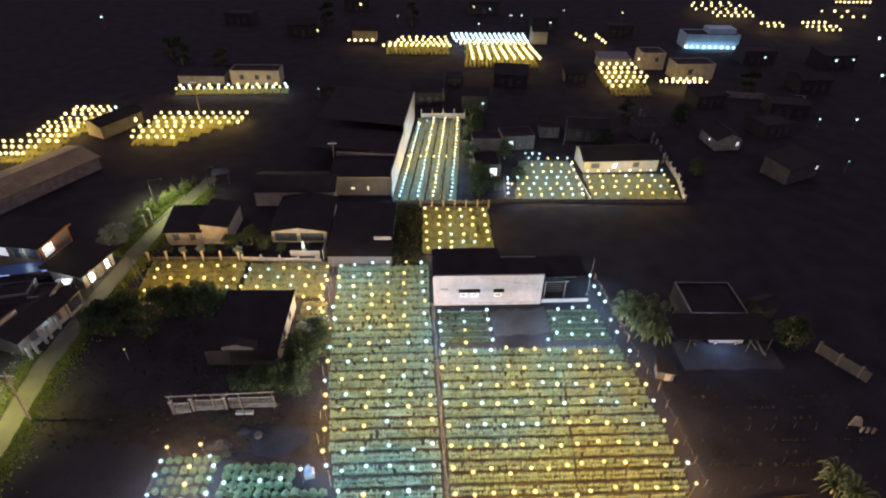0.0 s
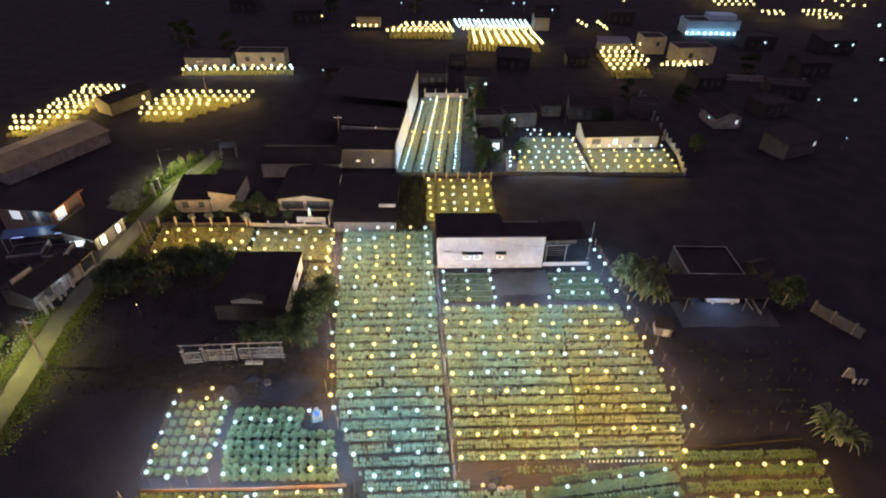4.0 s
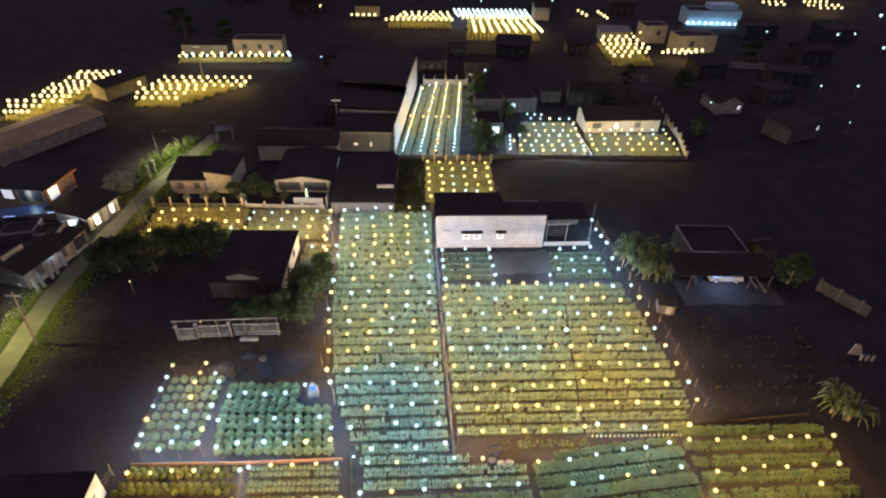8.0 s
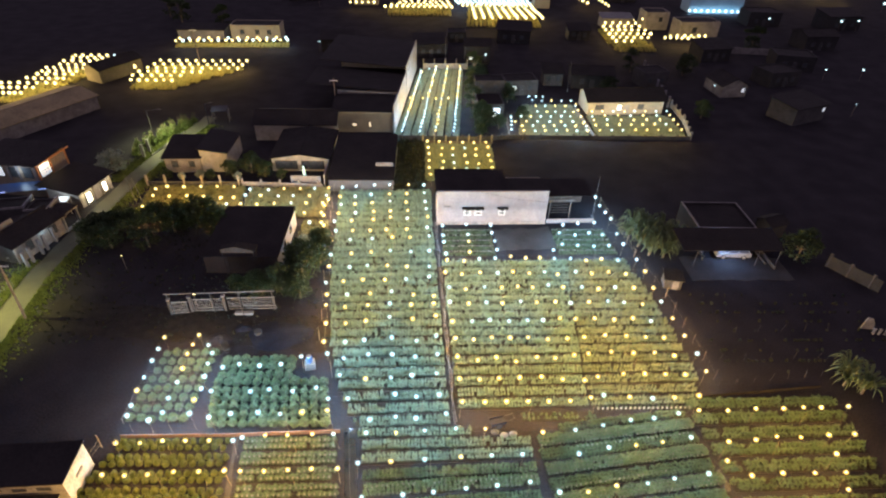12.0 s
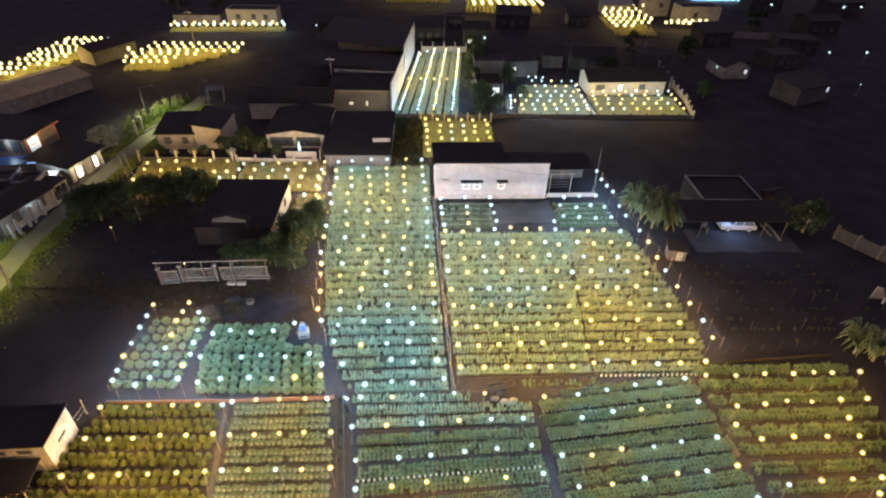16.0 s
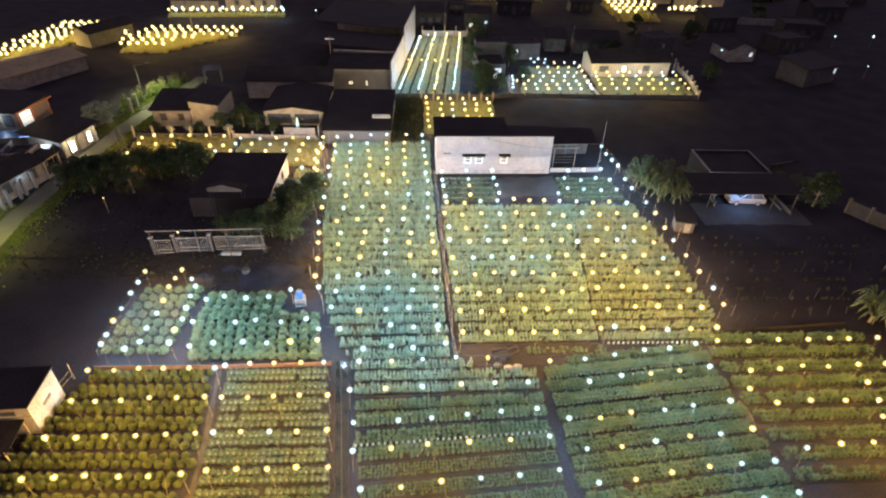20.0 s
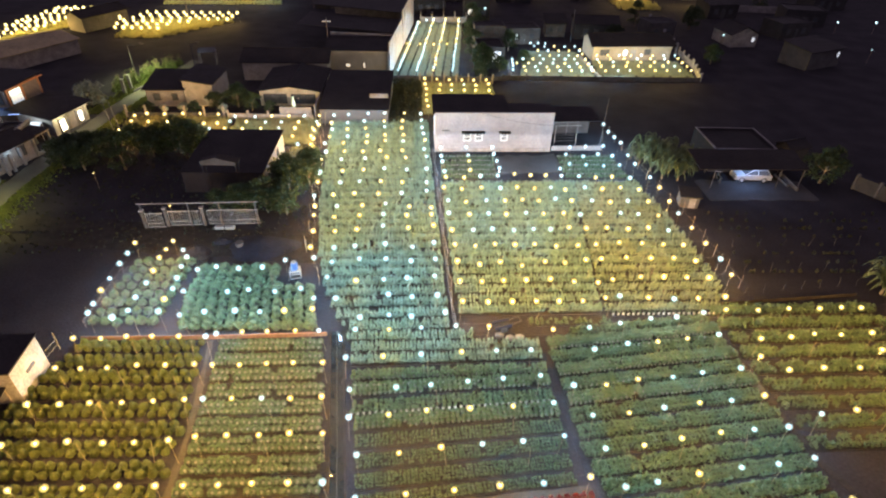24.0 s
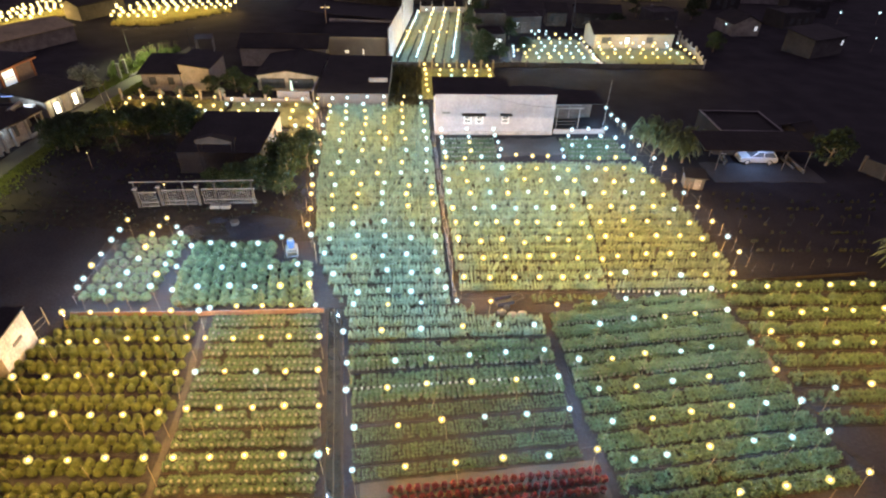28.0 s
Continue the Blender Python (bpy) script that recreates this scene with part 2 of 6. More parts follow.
        me.from_pydata(self.v, [], self.f)
        me.validate()
        me.update()
        return me


def part(name, g, material, parent=None, label="", kind=""):
    """Links a Geo or a ready mesh as one object, under a thing or a part if given."""
    me = g.mesh(name) if isinstance(g, Geo) else g
    if material and not me.materials:
        me.materials.append(material)
    ob = new(name, me)
    ob.parent = parent
    return tagged(ob, label, kind=kind)


def thing(name, label, category, m=None, group="", kind=""):
    ob = new(name)
    ob.empty_display_size = 0.2
    if m is not None:
        ob.matrix_world = m
    return tagged(ob, label, category, group, kind)


# ---- leaf work ----
def leaf_cloud(count, rx, ry, rz, size, seed, upright=0.0, low=0.0, shell=0.25):
    """Corners of many small folded leaves on the shell of a rounded form that stands on z = 0; four corners each."""
    rs = np.random.RandomState(seed)
    d = rs.normal(size=(count, 3))
    d /= np.linalg.norm(d, axis=1)[:, None]
    d[:, 2] = low + (1 - low) * np.abs(d[:, 2])
    lump = 1 + 0.10 * np.sin(5 * d[:, 0] + seed) + 0.10 * np.sin(6 * d[:, 1] + 2 * seed)
    c = d * np.array([rx, ry, rz]) * ((1 - shell * rs.rand(count)) * lump)[:, None]
    out = d + rs.normal(scale=0.45, size=(count, 3)) + np.array([0, 0, upright])
    out /= np.linalg.norm(out, axis=1)[:, None]
    side = np.cross(out, rs.normal(size=(count, 3)))
    side /= np.linalg.norm(side, axis=1)[:, None] + 1e-6
    s = size * (0.6 + 0.8 * rs.rand(count))[:, None]
    tip = c + out * s * (0.55 + 0.4 * upright) + np.cross(side, out) * s * 0.45
    return np.stack([c - out * s * 0.2, c + side * s * 0.38, tip, c - side * s * 0.38], 1).reshape(-1, 3)


def leaf_mesh(name, corners, material):
    me = bpy.data.meshes.new(name)
    n = len(corners) // 4
    me.vertices.add(4 * n)
    me.vertices.foreach_set("co", np.asarray(corners, np.float32).ravel())
    me.loops.add(4 * n)
    me.loops.foreach_set("vertex_index", np.arange(4 * n, dtype=np.int32))
    me.polygons.add(n)
    me.polygons.foreach_set("loop_start", np.arange(0, 4 * n, 4, dtype=np.int32))
    me.update(calc_edges=True)
    me.materials.append(material)
    return me


def spread(template, places, turns, sizes):
    """The template's corners again at each place, turned and scaled."""
    c, s = np.cos(turns)[:, None], np.sin(turns)[:, None]
    t = template[None] * sizes[:, None, None]
    x = t[..., 0] * c - t[..., 1] * s
    y = t[..., 0] * s + t[..., 1] * c
    return (np.stack([x, y, t[..., 2]], 2) + places[:, None, :]).reshape(-1, 3)


POT = []
for a0, a1 in [(2 * math.pi * i / 8, 2 * math.pi * (i + 1) / 8) for i in range(8)]:
    POT += [(0.11 * math.cos(a0), 0.11 * math.sin(a0), 0), (0.11 * math.cos(a1), 0.11 * math.sin(a1), 0),
            (0.16 * math.cos(a1), 0.16 * math.sin(a1), 0.26), (0.16 * math.cos(a0), 0.16 * math.sin(a0), 0.26)]
POT = np.array(POT)
SMALLPOT = Geo().bar((0, 0, 0), (0, 0, 0.17), 0.075, 8, 0.105).bar((0, 0, 0.155), (0, 0, 0.18), 0.115, 8, 0.115).mesh("pot")
SMALLPOT.materials.append(M["pot"])
TUFTS = {
    "upright": [leaf_cloud(92, 0.16, 0.16, 0.72, 0.10, s, upright=0.9, low=0.02, shell=0.45) for s in (1, 2, 3)],
    "bush": [leaf_cloud(100, 0.25, 0.25, 0.60, 0.11, s, upright=0.6, low=0.05, shell=0.45) for s in (4, 5, 6)],
    "round": [leaf_cloud(220, 0.34, 0.34, 0.58, 0.10, s, upright=0.1, low=0.0, shell=0.2) for s in (14, 15, 16)],
    "tiny": [leaf_cloud(26, 0.095, 0.095, 0.26, 0.085, s, upright=0.5, low=0.05, shell=0.5) for s in (17, 18, 19)],
    "low": [leaf_cloud(56, 0.18, 0.18, 0.38, 0.12, s, upright=0.3, low=0.05, shell=0.5) for s in (7, 8, 9)],
}


def flower_bed(x0, y0, x1, y1, rows=2, gap=0.5, step=0.45, kind="upright", size=1.0, pots="", group="", label="", seed=0, thin=0.03, leaf=""):
    """A bed of potted plants along the line from (x0, y0) to (x1, y1), in parallel rows."""
    rs = np.random.RandomState(int(abs(x0 * 131 + y0 * 37 + x1 * 17) * 10) % 99991 + seed)
    length = math.hypot(x1 - x0, y1 - y0)
    ux, uy = (x1 - x0) / length, (y1 - y0) / length
    n = max(2, int(length / step))
    along = (np.arange(n) + 0.2 + 0.6 * rs.rand()) * length / n
    pts = []
    for r in range(rows):
        off = (r - (rows - 1) / 2) * gap
        a = along + rs.normal(scale=0.025, size=n)
        o = off + rs.normal(scale=0.02, size=n)
        pts.append(np.stack([x0 + ux * a - uy * o, y0 + uy * a + ux * o, np.zeros(n)], 1))
    pts = np.concatenate(pts)
    pts = pts[rs.rand(len(pts)) > thin]
    bed = thing("flower_bed", label or "long bed of leafy green potted chrysanthemums in rows", "flower bed", group=group)
    lift = 0.09 if kind == "round" else 0.17 if pots else 0.02
    corners = []
    pick = rs.randint(0, 3, len(pts))
    for k in range(3):
        p = pts[pick == k]
        if len(p):
            corners.append(spread(TUFTS[kind][k], p + np.array([0, 0, lift]), rs.rand(len(p)) * 6.3, size * (0.8 + 0.4 * rs.rand(len(p)))))
    part("foliage", leaf_mesh("foliage", np.concatenate(corners), M[leaf or ("tallleaf" if kind == "upright" else "leaf")]), None, bed, kind="stuff")
    if pots and kind == "round":
        for p in pts:
            ob = part("pot", SMALLPOT, None, bed)
            ob.location = p
    elif pots:
        part("pot", leaf_mesh("pot", spread(POT, pts, rs.rand(len(pts)) * 6.3, np.full(len(pts), 0.66)), M[pots]), None, bed, kind="stuff")
    g = Geo()
    w = rows * gap / 2 + 0.12
    g.slab([(x0 + uy * w, y0 - ux * w, 0.05), (x1 + uy * w, y1 - ux * w, 0.05), (x1 - uy * w, y1 + ux * w, 0.05), (x0 - uy * w, y0 + ux * w, 0.05)], 0.10)
    part("soil_bed", g, M["tilled"], bed)
    return bed


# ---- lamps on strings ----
def bulb_mesh(name, core, halo, inner):
    """Bright core, radius-1 glowing shells imitating bloom, and a dark socket above."""
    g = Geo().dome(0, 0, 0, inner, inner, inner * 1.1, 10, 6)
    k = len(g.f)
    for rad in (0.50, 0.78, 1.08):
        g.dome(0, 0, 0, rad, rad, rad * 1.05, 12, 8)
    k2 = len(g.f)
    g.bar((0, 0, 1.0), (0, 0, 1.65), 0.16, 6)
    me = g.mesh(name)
    for m in (core, halo, M["black"]):
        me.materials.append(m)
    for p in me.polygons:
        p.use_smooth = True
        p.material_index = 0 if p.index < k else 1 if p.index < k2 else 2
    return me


BULB = {"w": bulb_mesh("cool_bulb", M["cool"], M["coolhalo"], 0.34), "y": bulb_mesh("warm_bulb", M["warm"], M["warmhalo"], 0.34)}
# bulbs of the distant fields, with stronger bloom shells
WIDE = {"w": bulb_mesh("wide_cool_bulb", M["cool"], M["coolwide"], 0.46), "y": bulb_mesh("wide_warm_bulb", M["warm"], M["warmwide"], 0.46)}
LIGHT = {}
for key, colour, watts in (("w", COOL, 385.0), ("y", WARM, 505.0)):
    LIGHT[key] = bpy.data.lights.new("bulb_light", "POINT")
    LIGHT[key].energy, LIGHT[key].color, LIGHT[key].shadow_soft_size = watts, colour, 0.05
    # lights over the northern and the far fields, turned down against spill
    for kind, share in (("north_", 0.58), ("far_", 0.24), ("west_", 0.42)):
        LIGHT[kind + key] = bpy.data.lights.new("bulb_light", "POINT")
        LIGHT[kind + key].energy, LIGHT[kind + key].color, LIGHT[kind + key].shadow_soft_size = share * watts, colour if key == "w" else (1.12, 0.76, 0.21), 0.05
STAKE = Geo().bar((0, 0, -0.1), (0, 0, 1.0), 0.013, 5, 0.011).bar((0, 0, 1.0), (0.03, 0.02, 2.0), 0.011, 5, 0.008).mesh("bamboo_stake")
STAKE.materials.append(M["bamboo"])
SIZE, HIGH, STAKES = 0.13, 1.8, 2
lamp_rng = random.Random(11)


def bamboo_stake(x, y, tall=1.0, lean=0.10):
    ob = new("bamboo_stake", STAKE)
    a = lamp_rng.uniform(0, 6.3)
    b = abs(lamp_rng.gauss(0, lean))
    ob.matrix_world = pose(x, y, 0, math.degrees(b * math.cos(a)), math.degrees(b * math.sin(a)), lamp_rng.uniform(0, 360)) @ Matrix.Diagonal((1.15, 1.15, tall, 1))
    tagged(ob, "thin pale bamboo stake pushed into the soil", "stake", "stakes of the lamp strings")


def tube(points, r, n=4):
    """One bent tube through all the points."""
    g = Geo()
    pts = [Vector(p) for p in points]
    for i, p in enumerate(pts):
        d = pts[min(i + 1, len(pts) - 1)] - pts[max(i - 1, 0)]
        turn = d.to_track_quat("Z", "Y").to_matrix()
        for k in range(n):
            a = 2 * math.pi * k / n
            g.v.append(tuple(p + turn @ Vector((r * math.cos(a), r * math.sin(a), 0))))
    for i in range(len(pts) - 1):
        g.f += [(i * n + k, i * n + (k + 1) % n, (i + 1) * n + (k + 1) % n, (i + 1) * n + k) for k in range(n)]
    return g


def bulbs(pattern, *at):
    """A string of bulbs over a bed, y for warm and w for cool white ones, each over the next x, y of the list."""
    both = {"y": "warm yellow", "w": "cool white"}.get(pattern[0] if len(set(pattern)) == 1 else "", "mixed yellow and white")
    row = thing("string_light", both + " bulbs hanging on a cable over plants", "string light", group="strings of bulbs over the fields")
    line = []
    n, far = len(pattern), SIZE > 0.25
    for i, c in enumerate(pattern):
        x, y, z = at[2 * i], at[2 * i + 1], HIGH + lamp_rng.gauss(0, 0.02)
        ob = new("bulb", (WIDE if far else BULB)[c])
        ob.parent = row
        # SIZE is larger than a real bulb, to imitate its bloom
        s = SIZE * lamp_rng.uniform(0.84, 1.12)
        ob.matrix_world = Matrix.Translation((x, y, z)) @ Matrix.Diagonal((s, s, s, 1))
        lamp = new("bulb_light", LIGHT[("far_" if HIGH > 2.4 else "west_" if far else "north_" if not STAKES else "") + c])
        lamp.parent = row
        lamp.location = (x, y, z - s * 1.05 - 0.08)
        top = Vector((x, y, z + s * 1.65))
        if line:
            line.append((top + line[-1]) / 2 - Vector((0, 0, 0.10)))
        line.append(top)
        if STAKES and 0 < i < n - 1 and i % STAKES == 0:
            bamboo_stake(x + lamp_rng.uniform(0.15, 0.6), y + lamp_rng.uniform(-0.3, 0.3), lamp_rng.uniform(0.8, 1.1), 0.09)
    part("cable", tube(line, 0.011), M["black"], row)
    for e in (line[0], line[-1]):
        dx, dy = lamp_rng.gauss(0, 0.16), lamp_rng.gauss(0, 0.16)
        part("end_post", Geo().bar((e.x + dx, e.y + dy, -0.1), (e.x - dx * 0.2, e.y - dy * 0.2, e.z + 0.25), 0.012, 5, 0.009), M["bamboo"], row)
    return row


def lamp_row(x0, y0, x1, y1, pattern):
    """A straight string with its bulbs at even steps."""
    n, at = len(pattern), []
    for i in range(n):
        u = i / max(1, n - 1)
        at += [x0 + (x1 - x0) * u + lamp_rng.gauss(0, 0.05), y0 + (y1 - y0) * u + lamp_rng.gauss(0, 0.06)]
    return bulbs(pattern, *at)


# ---- ground ----
tagged(part("ground", Geo().slab([(-900, -300, 0), (900, -300, 0), (900, 1500, 0), (-900, 1500, 0)], 1.0), M["soil"]),
       "dark bare earth between fields and houses", "ground", kind="structure")


def strip(name, points, width, material, label, category, top=0.03, kind="structure", rough=0.12):
    """A flat band with uneven edges along a line of points."""
    g, edge = Geo(), random.Random(len(label))
    line = [points[0]]
    for (ax, ay), (bx, by) in zip(points, points[1:]):
        k = max(1, int(math.hypot(bx - ax, by - ay) / 0.9))
        line += [(ax + (bx - ax) * i / k, ay + (by - ay) * i / k) for i in range(1, k + 1)]
    rim = []
    for i, (x, y) in enumerate(line):
        (ax, ay), (bx, by) = line[max(i - 1, 0)], line[min(i + 1, len(line) - 1)]
        d = math.hypot(bx - ax, by - ay)
        nx, ny = -(by - ay) / d, (bx - ax) / d
        l, r = (width / 2 * (1 + edge.uniform(-rough, rough)) for _ in "lr")
        rim.append(((x - nx * r, y - ny * r), (x + nx * l, y + ny * l)))
    for r0, l0 in rim:
        g.v += [(*r0, -0.05), (*r0, top), (*l0, top), (*l0, -0.05)]
    for i in range(len(rim) - 1):
        k = 4 * i
        g.f += [(k + j, k + 4 + j, k + 5 + j, k + 1 + j) for j in range(3)]
    return tagged(part(name, g, material), label, category, kind=kind)


strip("road", [(-47, 10), (-48.0, 36), (-49.4, 47), (-49.0, 60), (-48.2, 72), (-47.1, 80), (-45.4, 88.5), (-44.0, 96)], 2.6, M["asphalt"], "narrow grey village road lit by street lamps", "road")
strip("path_sandy", [(-19.4, 24.1), (-18.25, 16.5), (-17.8, 10), (-17.6, 7)], 0.42, M["sand"], "narrow trodden sandy path between plant beds", "path", 0.032, rough=0.4)
strip("path_centre", [(6.9, 23.4), (7.2, 18.5), (7.9, 13.5), (8.7, 8)], 0.6, M["soil"], "narrow dark path between flower beds", "path", 0.034)
strip("path_east", [(21.3, 26), (21.8, 21), (22.6, 17.5), (23.2, 13), (25.5, 8)], 0.5, M["tilled"], "trodden earth path beside flower beds", "path", 0.036)
strip("path_cross", [(-9, 24.9), (8, 24.9), (22, 26.9)], 0.6, M["soil"], "earth path across the fields", "path", 0.028)
strip("yard_floor", [(30.2, 48.9), (43.2, 48.9)], 4.6, M["yard"], "grey concrete yard under the carport", "yard", 0.04)
strip("house_yard", [(6.6, 55.0), (14.6, 55.6)], 5.0, M["yard"], "worn grey concrete yard before the house", "yard", 0.038)
strip("earth_bank", [(-45, 40.0), (-12, 36.8)], 5.0, M["tilled"], "bare trodden earth before the gate", "ground", 0.022)


# ---- walls, fences and the ditch ----
def wall_line(name, points, high, thick, material, label, category="wall", posts=0.0, post_mat=None, post_high=0.0):
    t = thing(name, label, category, kind="structure" if category == "wall" else "")
    for (ax, ay), (bx, by) in zip(points, points[1:]):
        d = math.hypot(bx - ax, by - ay)
        nx, ny = -(by - ay) / d * thick / 2, (bx - ax) / d * thick / 2
        part("panel", Geo().slab([(ax - nx, ay - ny, high), (bx - nx, by - ny, high), (bx + nx, by + ny, high), (ax + nx, ay + ny, high)], high + 0.05), material, t)
        if posts:
            for i in range(int(d / posts) + 1):
                u = i * posts / d
                x, y = ax + (bx - ax) * u, ay + (by - ay) * u
                w = thick * 0.5 + 0.07
                part("post", Geo().box(x - w, y - w, -0.05, x + w, y + w, post_high or high + 0.25), post_mat or material, t)
    return t


def post_fence(points, gap, high, label, material="bamboo", rails=(0.5, 1.0), r=0.035):
    """Round posts with thin rails between them."""
    t = thing("fence", label, "fence")
    for (ax, ay), (bx, by) in zip(points, points[1:]):
        d = math.hypot(bx - ax, by - ay)
        n = max(1, int(d / gap))
        spots = []
        for i in range(n + 1):
            x, y = ax + (bx - ax) * i / n, ay + (by - ay) * i / n
            h = high * lamp_rng.uniform(0.85, 1.2)
            dx, dy = lamp_rng.gauss(0, 0.08), lamp_rng.gauss(0, 0.08)
            part("post", Geo().bar((x, y, -0.1), (x + dx, y + dy, h), r, 6, r * 0.8), M[material], t)
            spots.append((x + dx * 0.5, y + dy * 0.5))
        for z in rails:
            for p, q in zip(spots, spots[1:]):
                part("rail", Geo().bar((*p, z), (*q, z + lamp_rng.gauss(0, 0.04)), r * 0.45, 4), M[material], t)
    return t


wall_line("wall_middle", [(-1.45, 58.6), (-0.55, 37), (0.05, 25.2)], 0.32, 0.16, M["dimwall"], "low brown earth wall between two fields", posts=3.4, post_high=0.5)
bend = [(-1.3 + 1.4 * k / 44 + 0.09 * math.sin(k * 0.9) + 0.05 * math.sin(k * 2.3), 58.4 - 33.0 * k / 44, 0.37) for k in range(45)]
tagged(part("hose", tube(bend, 0.03, 5), M["stained"]), "pale hose lying along a low wall", "hose")
wall_line("wall_red", [(-29.4, 24.15), (-19.6, 24.25), (-10.3, 24.6)], 0.42, 0.10, M["brick"], "low reddish brick edging at the field's end", posts=0)
wall_line("wall_bank", [(23.2, 28.3), (36.5, 29.6)], 0.3, 0.12, M["tilled"], "low reddish brick edging at the field's end")
wall_line("wall_east_low", [(14.2, 59.3), (21.0, 59.5)], 0.65, 0.15, M["plaster"], "low white plastered garden wall beside the house")
wall_line("wall_strip", [(-45.2, 69.2), (-31.2, 69.3)], 0.7, 0.12, M["dimwall"], "dim garden wall with thin pale pillars", posts=2.75, post_mat=M["cream"], post_high=1.8)
wall_line("wall_strip_2", [(-30.9, 69.3), (-18.6, 68.8)], 0.7, 0.15, M["stained"], "stained garden wall with short pillars", posts=2.9, post_high=1.2)
wall_line("wall_white_garden", [(-23.6, 69.9), (-19.0, 69.8)], 1.5, 0.15, M["plaster"], "short white garden wall")
wall_line("wall_long", [(-18.4, 69.4), (-18.2, 80), (-20.2, 88.0)], 1.9, 0.18, M["plaster"], "tall pale boundary wall running between houses")
wall_line("wall_north", [(-8.4, 86.6), (8.0, 86.4), (12, 87.3), (28.2, 87.2), (45.6, 87.4)], 0.8, 0.15, M["dimwall"], "low dimmed wall at the end of the north fields", posts=3.0, post_high=1.1)
wall_line("wall_north_east", [(45.8, 87.6), (47.6, 96), (48.0, 104)], 1.0, 0.15, M["stained"], "low wall at the east end of the field", posts=2.6, post_high=1.6)
wall_line("wall_patch", [(-3.4, 85.2), (9.0, 85.2)], 0.35, 0.12, M["brick"], "low edging behind the yellow-lit patch", posts=2.05, post_mat=M["bamboo"], post_high=1.7)
wall_line("wall_field_end", [(-3.6, 126.4), (6.8, 126.6)], 1.3, 0.15, M["stained"], "pale wall closing the long beds", posts=2.6, post_high=2.4)
post_fence([(24.4, 51.2), (25.6, 43.0), (26.2, 30.6)], 2.1, 1.5, "crooked fence of thin wooden posts along the field", "wood", rails=(0.9,), r=0.018)
post_fence([(23.2, 64.5), (24.4, 51.4)], 2.2, 1.1, "crooked fence of thin wooden posts along the field")
post_fence([(26.4, 29.9), (37.5, 31.0)], 1.6, 0.9, "line of wooden posts behind the lit plants", "nightwall", rails=(), r=0.018)
post_fence([(-16.6, 66.5), (-15.4, 52), (-13.9, 36.0), (-11.9, 31.0)], 3.2, 1.9, "row of bamboo posts along the field", rails=(), r=0.022)
post_fence([(-30.6, 23.2), (-31.8, 15)], 1.5, 1.6, "rough wooden fence beside the shed")
post_fence([(12.3, 88), (12.6, 95)], 1.4, 1.7, "short fence of pale posts", "stained")

ditch = thing("ditch", "narrow water ditch between concrete kerbs with a hose", "ditch", kind="structure")
part("water", Geo().slab([(-7.75, 7, 0.05), (-6.65, 7, 0.05), (-9.05, 25, 0.05), (-10.05, 25, 0.05)], 0.08), M["water"], ditch)
for dx in (0.0, 1.05):
    part("kerb", Geo().slab([(-7.85 + dx, 7, 0.22), (-7.68 + dx, 7, 0.22), (-9.98 + dx, 25, 0.22), (-10.15 + dx, 25, 0.22)], 0.27), M["tilled"], ditch)
part("hose", Geo().bar((-7.25, 7, 0.14), (-8.3, 15.5, 0.15), 0.028).bar((-8.3, 15.5, 0.15), (-9.55, 25, 0.14), 0.028), M["sand"], ditch)


# ---- buildings ----
def window(parent, m, w, h, glow_mat=None, grille=False, name="window", bar="bars"):
    """A framed pane on a wall, its middle at m, looking along local -y."""
    win = thing(name, "", "", None)
    for key in ("label", "category"):
        if key in win:
            del win[key]
    win.parent = parent
    win.matrix_local = m
    f = Geo()
    for s in (-1, 1):
        f.box(s * w / 2 - 0.05, -0.06, -h / 2 - 0.05, s * w / 2 + 0.05, 0.03, h / 2 + 0.05)
        f.box(-w / 2 + 0.05, -0.06, s * h / 2 - 0.05, w / 2 - 0.05, 0.03, s * h / 2 + 0.05)
    part("frame", f, M[bar if grille else "dimwall"], win)
    part("pane", Geo().box(-w / 2 + 0.05, -0.02, -h / 2 + 0.05, w / 2 - 0.05, 0.01, h / 2 - 0.05), glow_mat or M["glass"], win)
    if grille:
        g = Geo()
        for i in (-1, 0, 1):
            g.box(i * w / 4 - 0.016, -0.05, -h / 2 + 0.05, i * w / 4 + 0.016, -0.025, h / 2 - 0.05)
        g.box(-w / 2 + 0.05, -0.075, -0.03, w / 2 - 0.05, -0.051, 0.03)
        part("grille", g, M[bar], win)
    return win


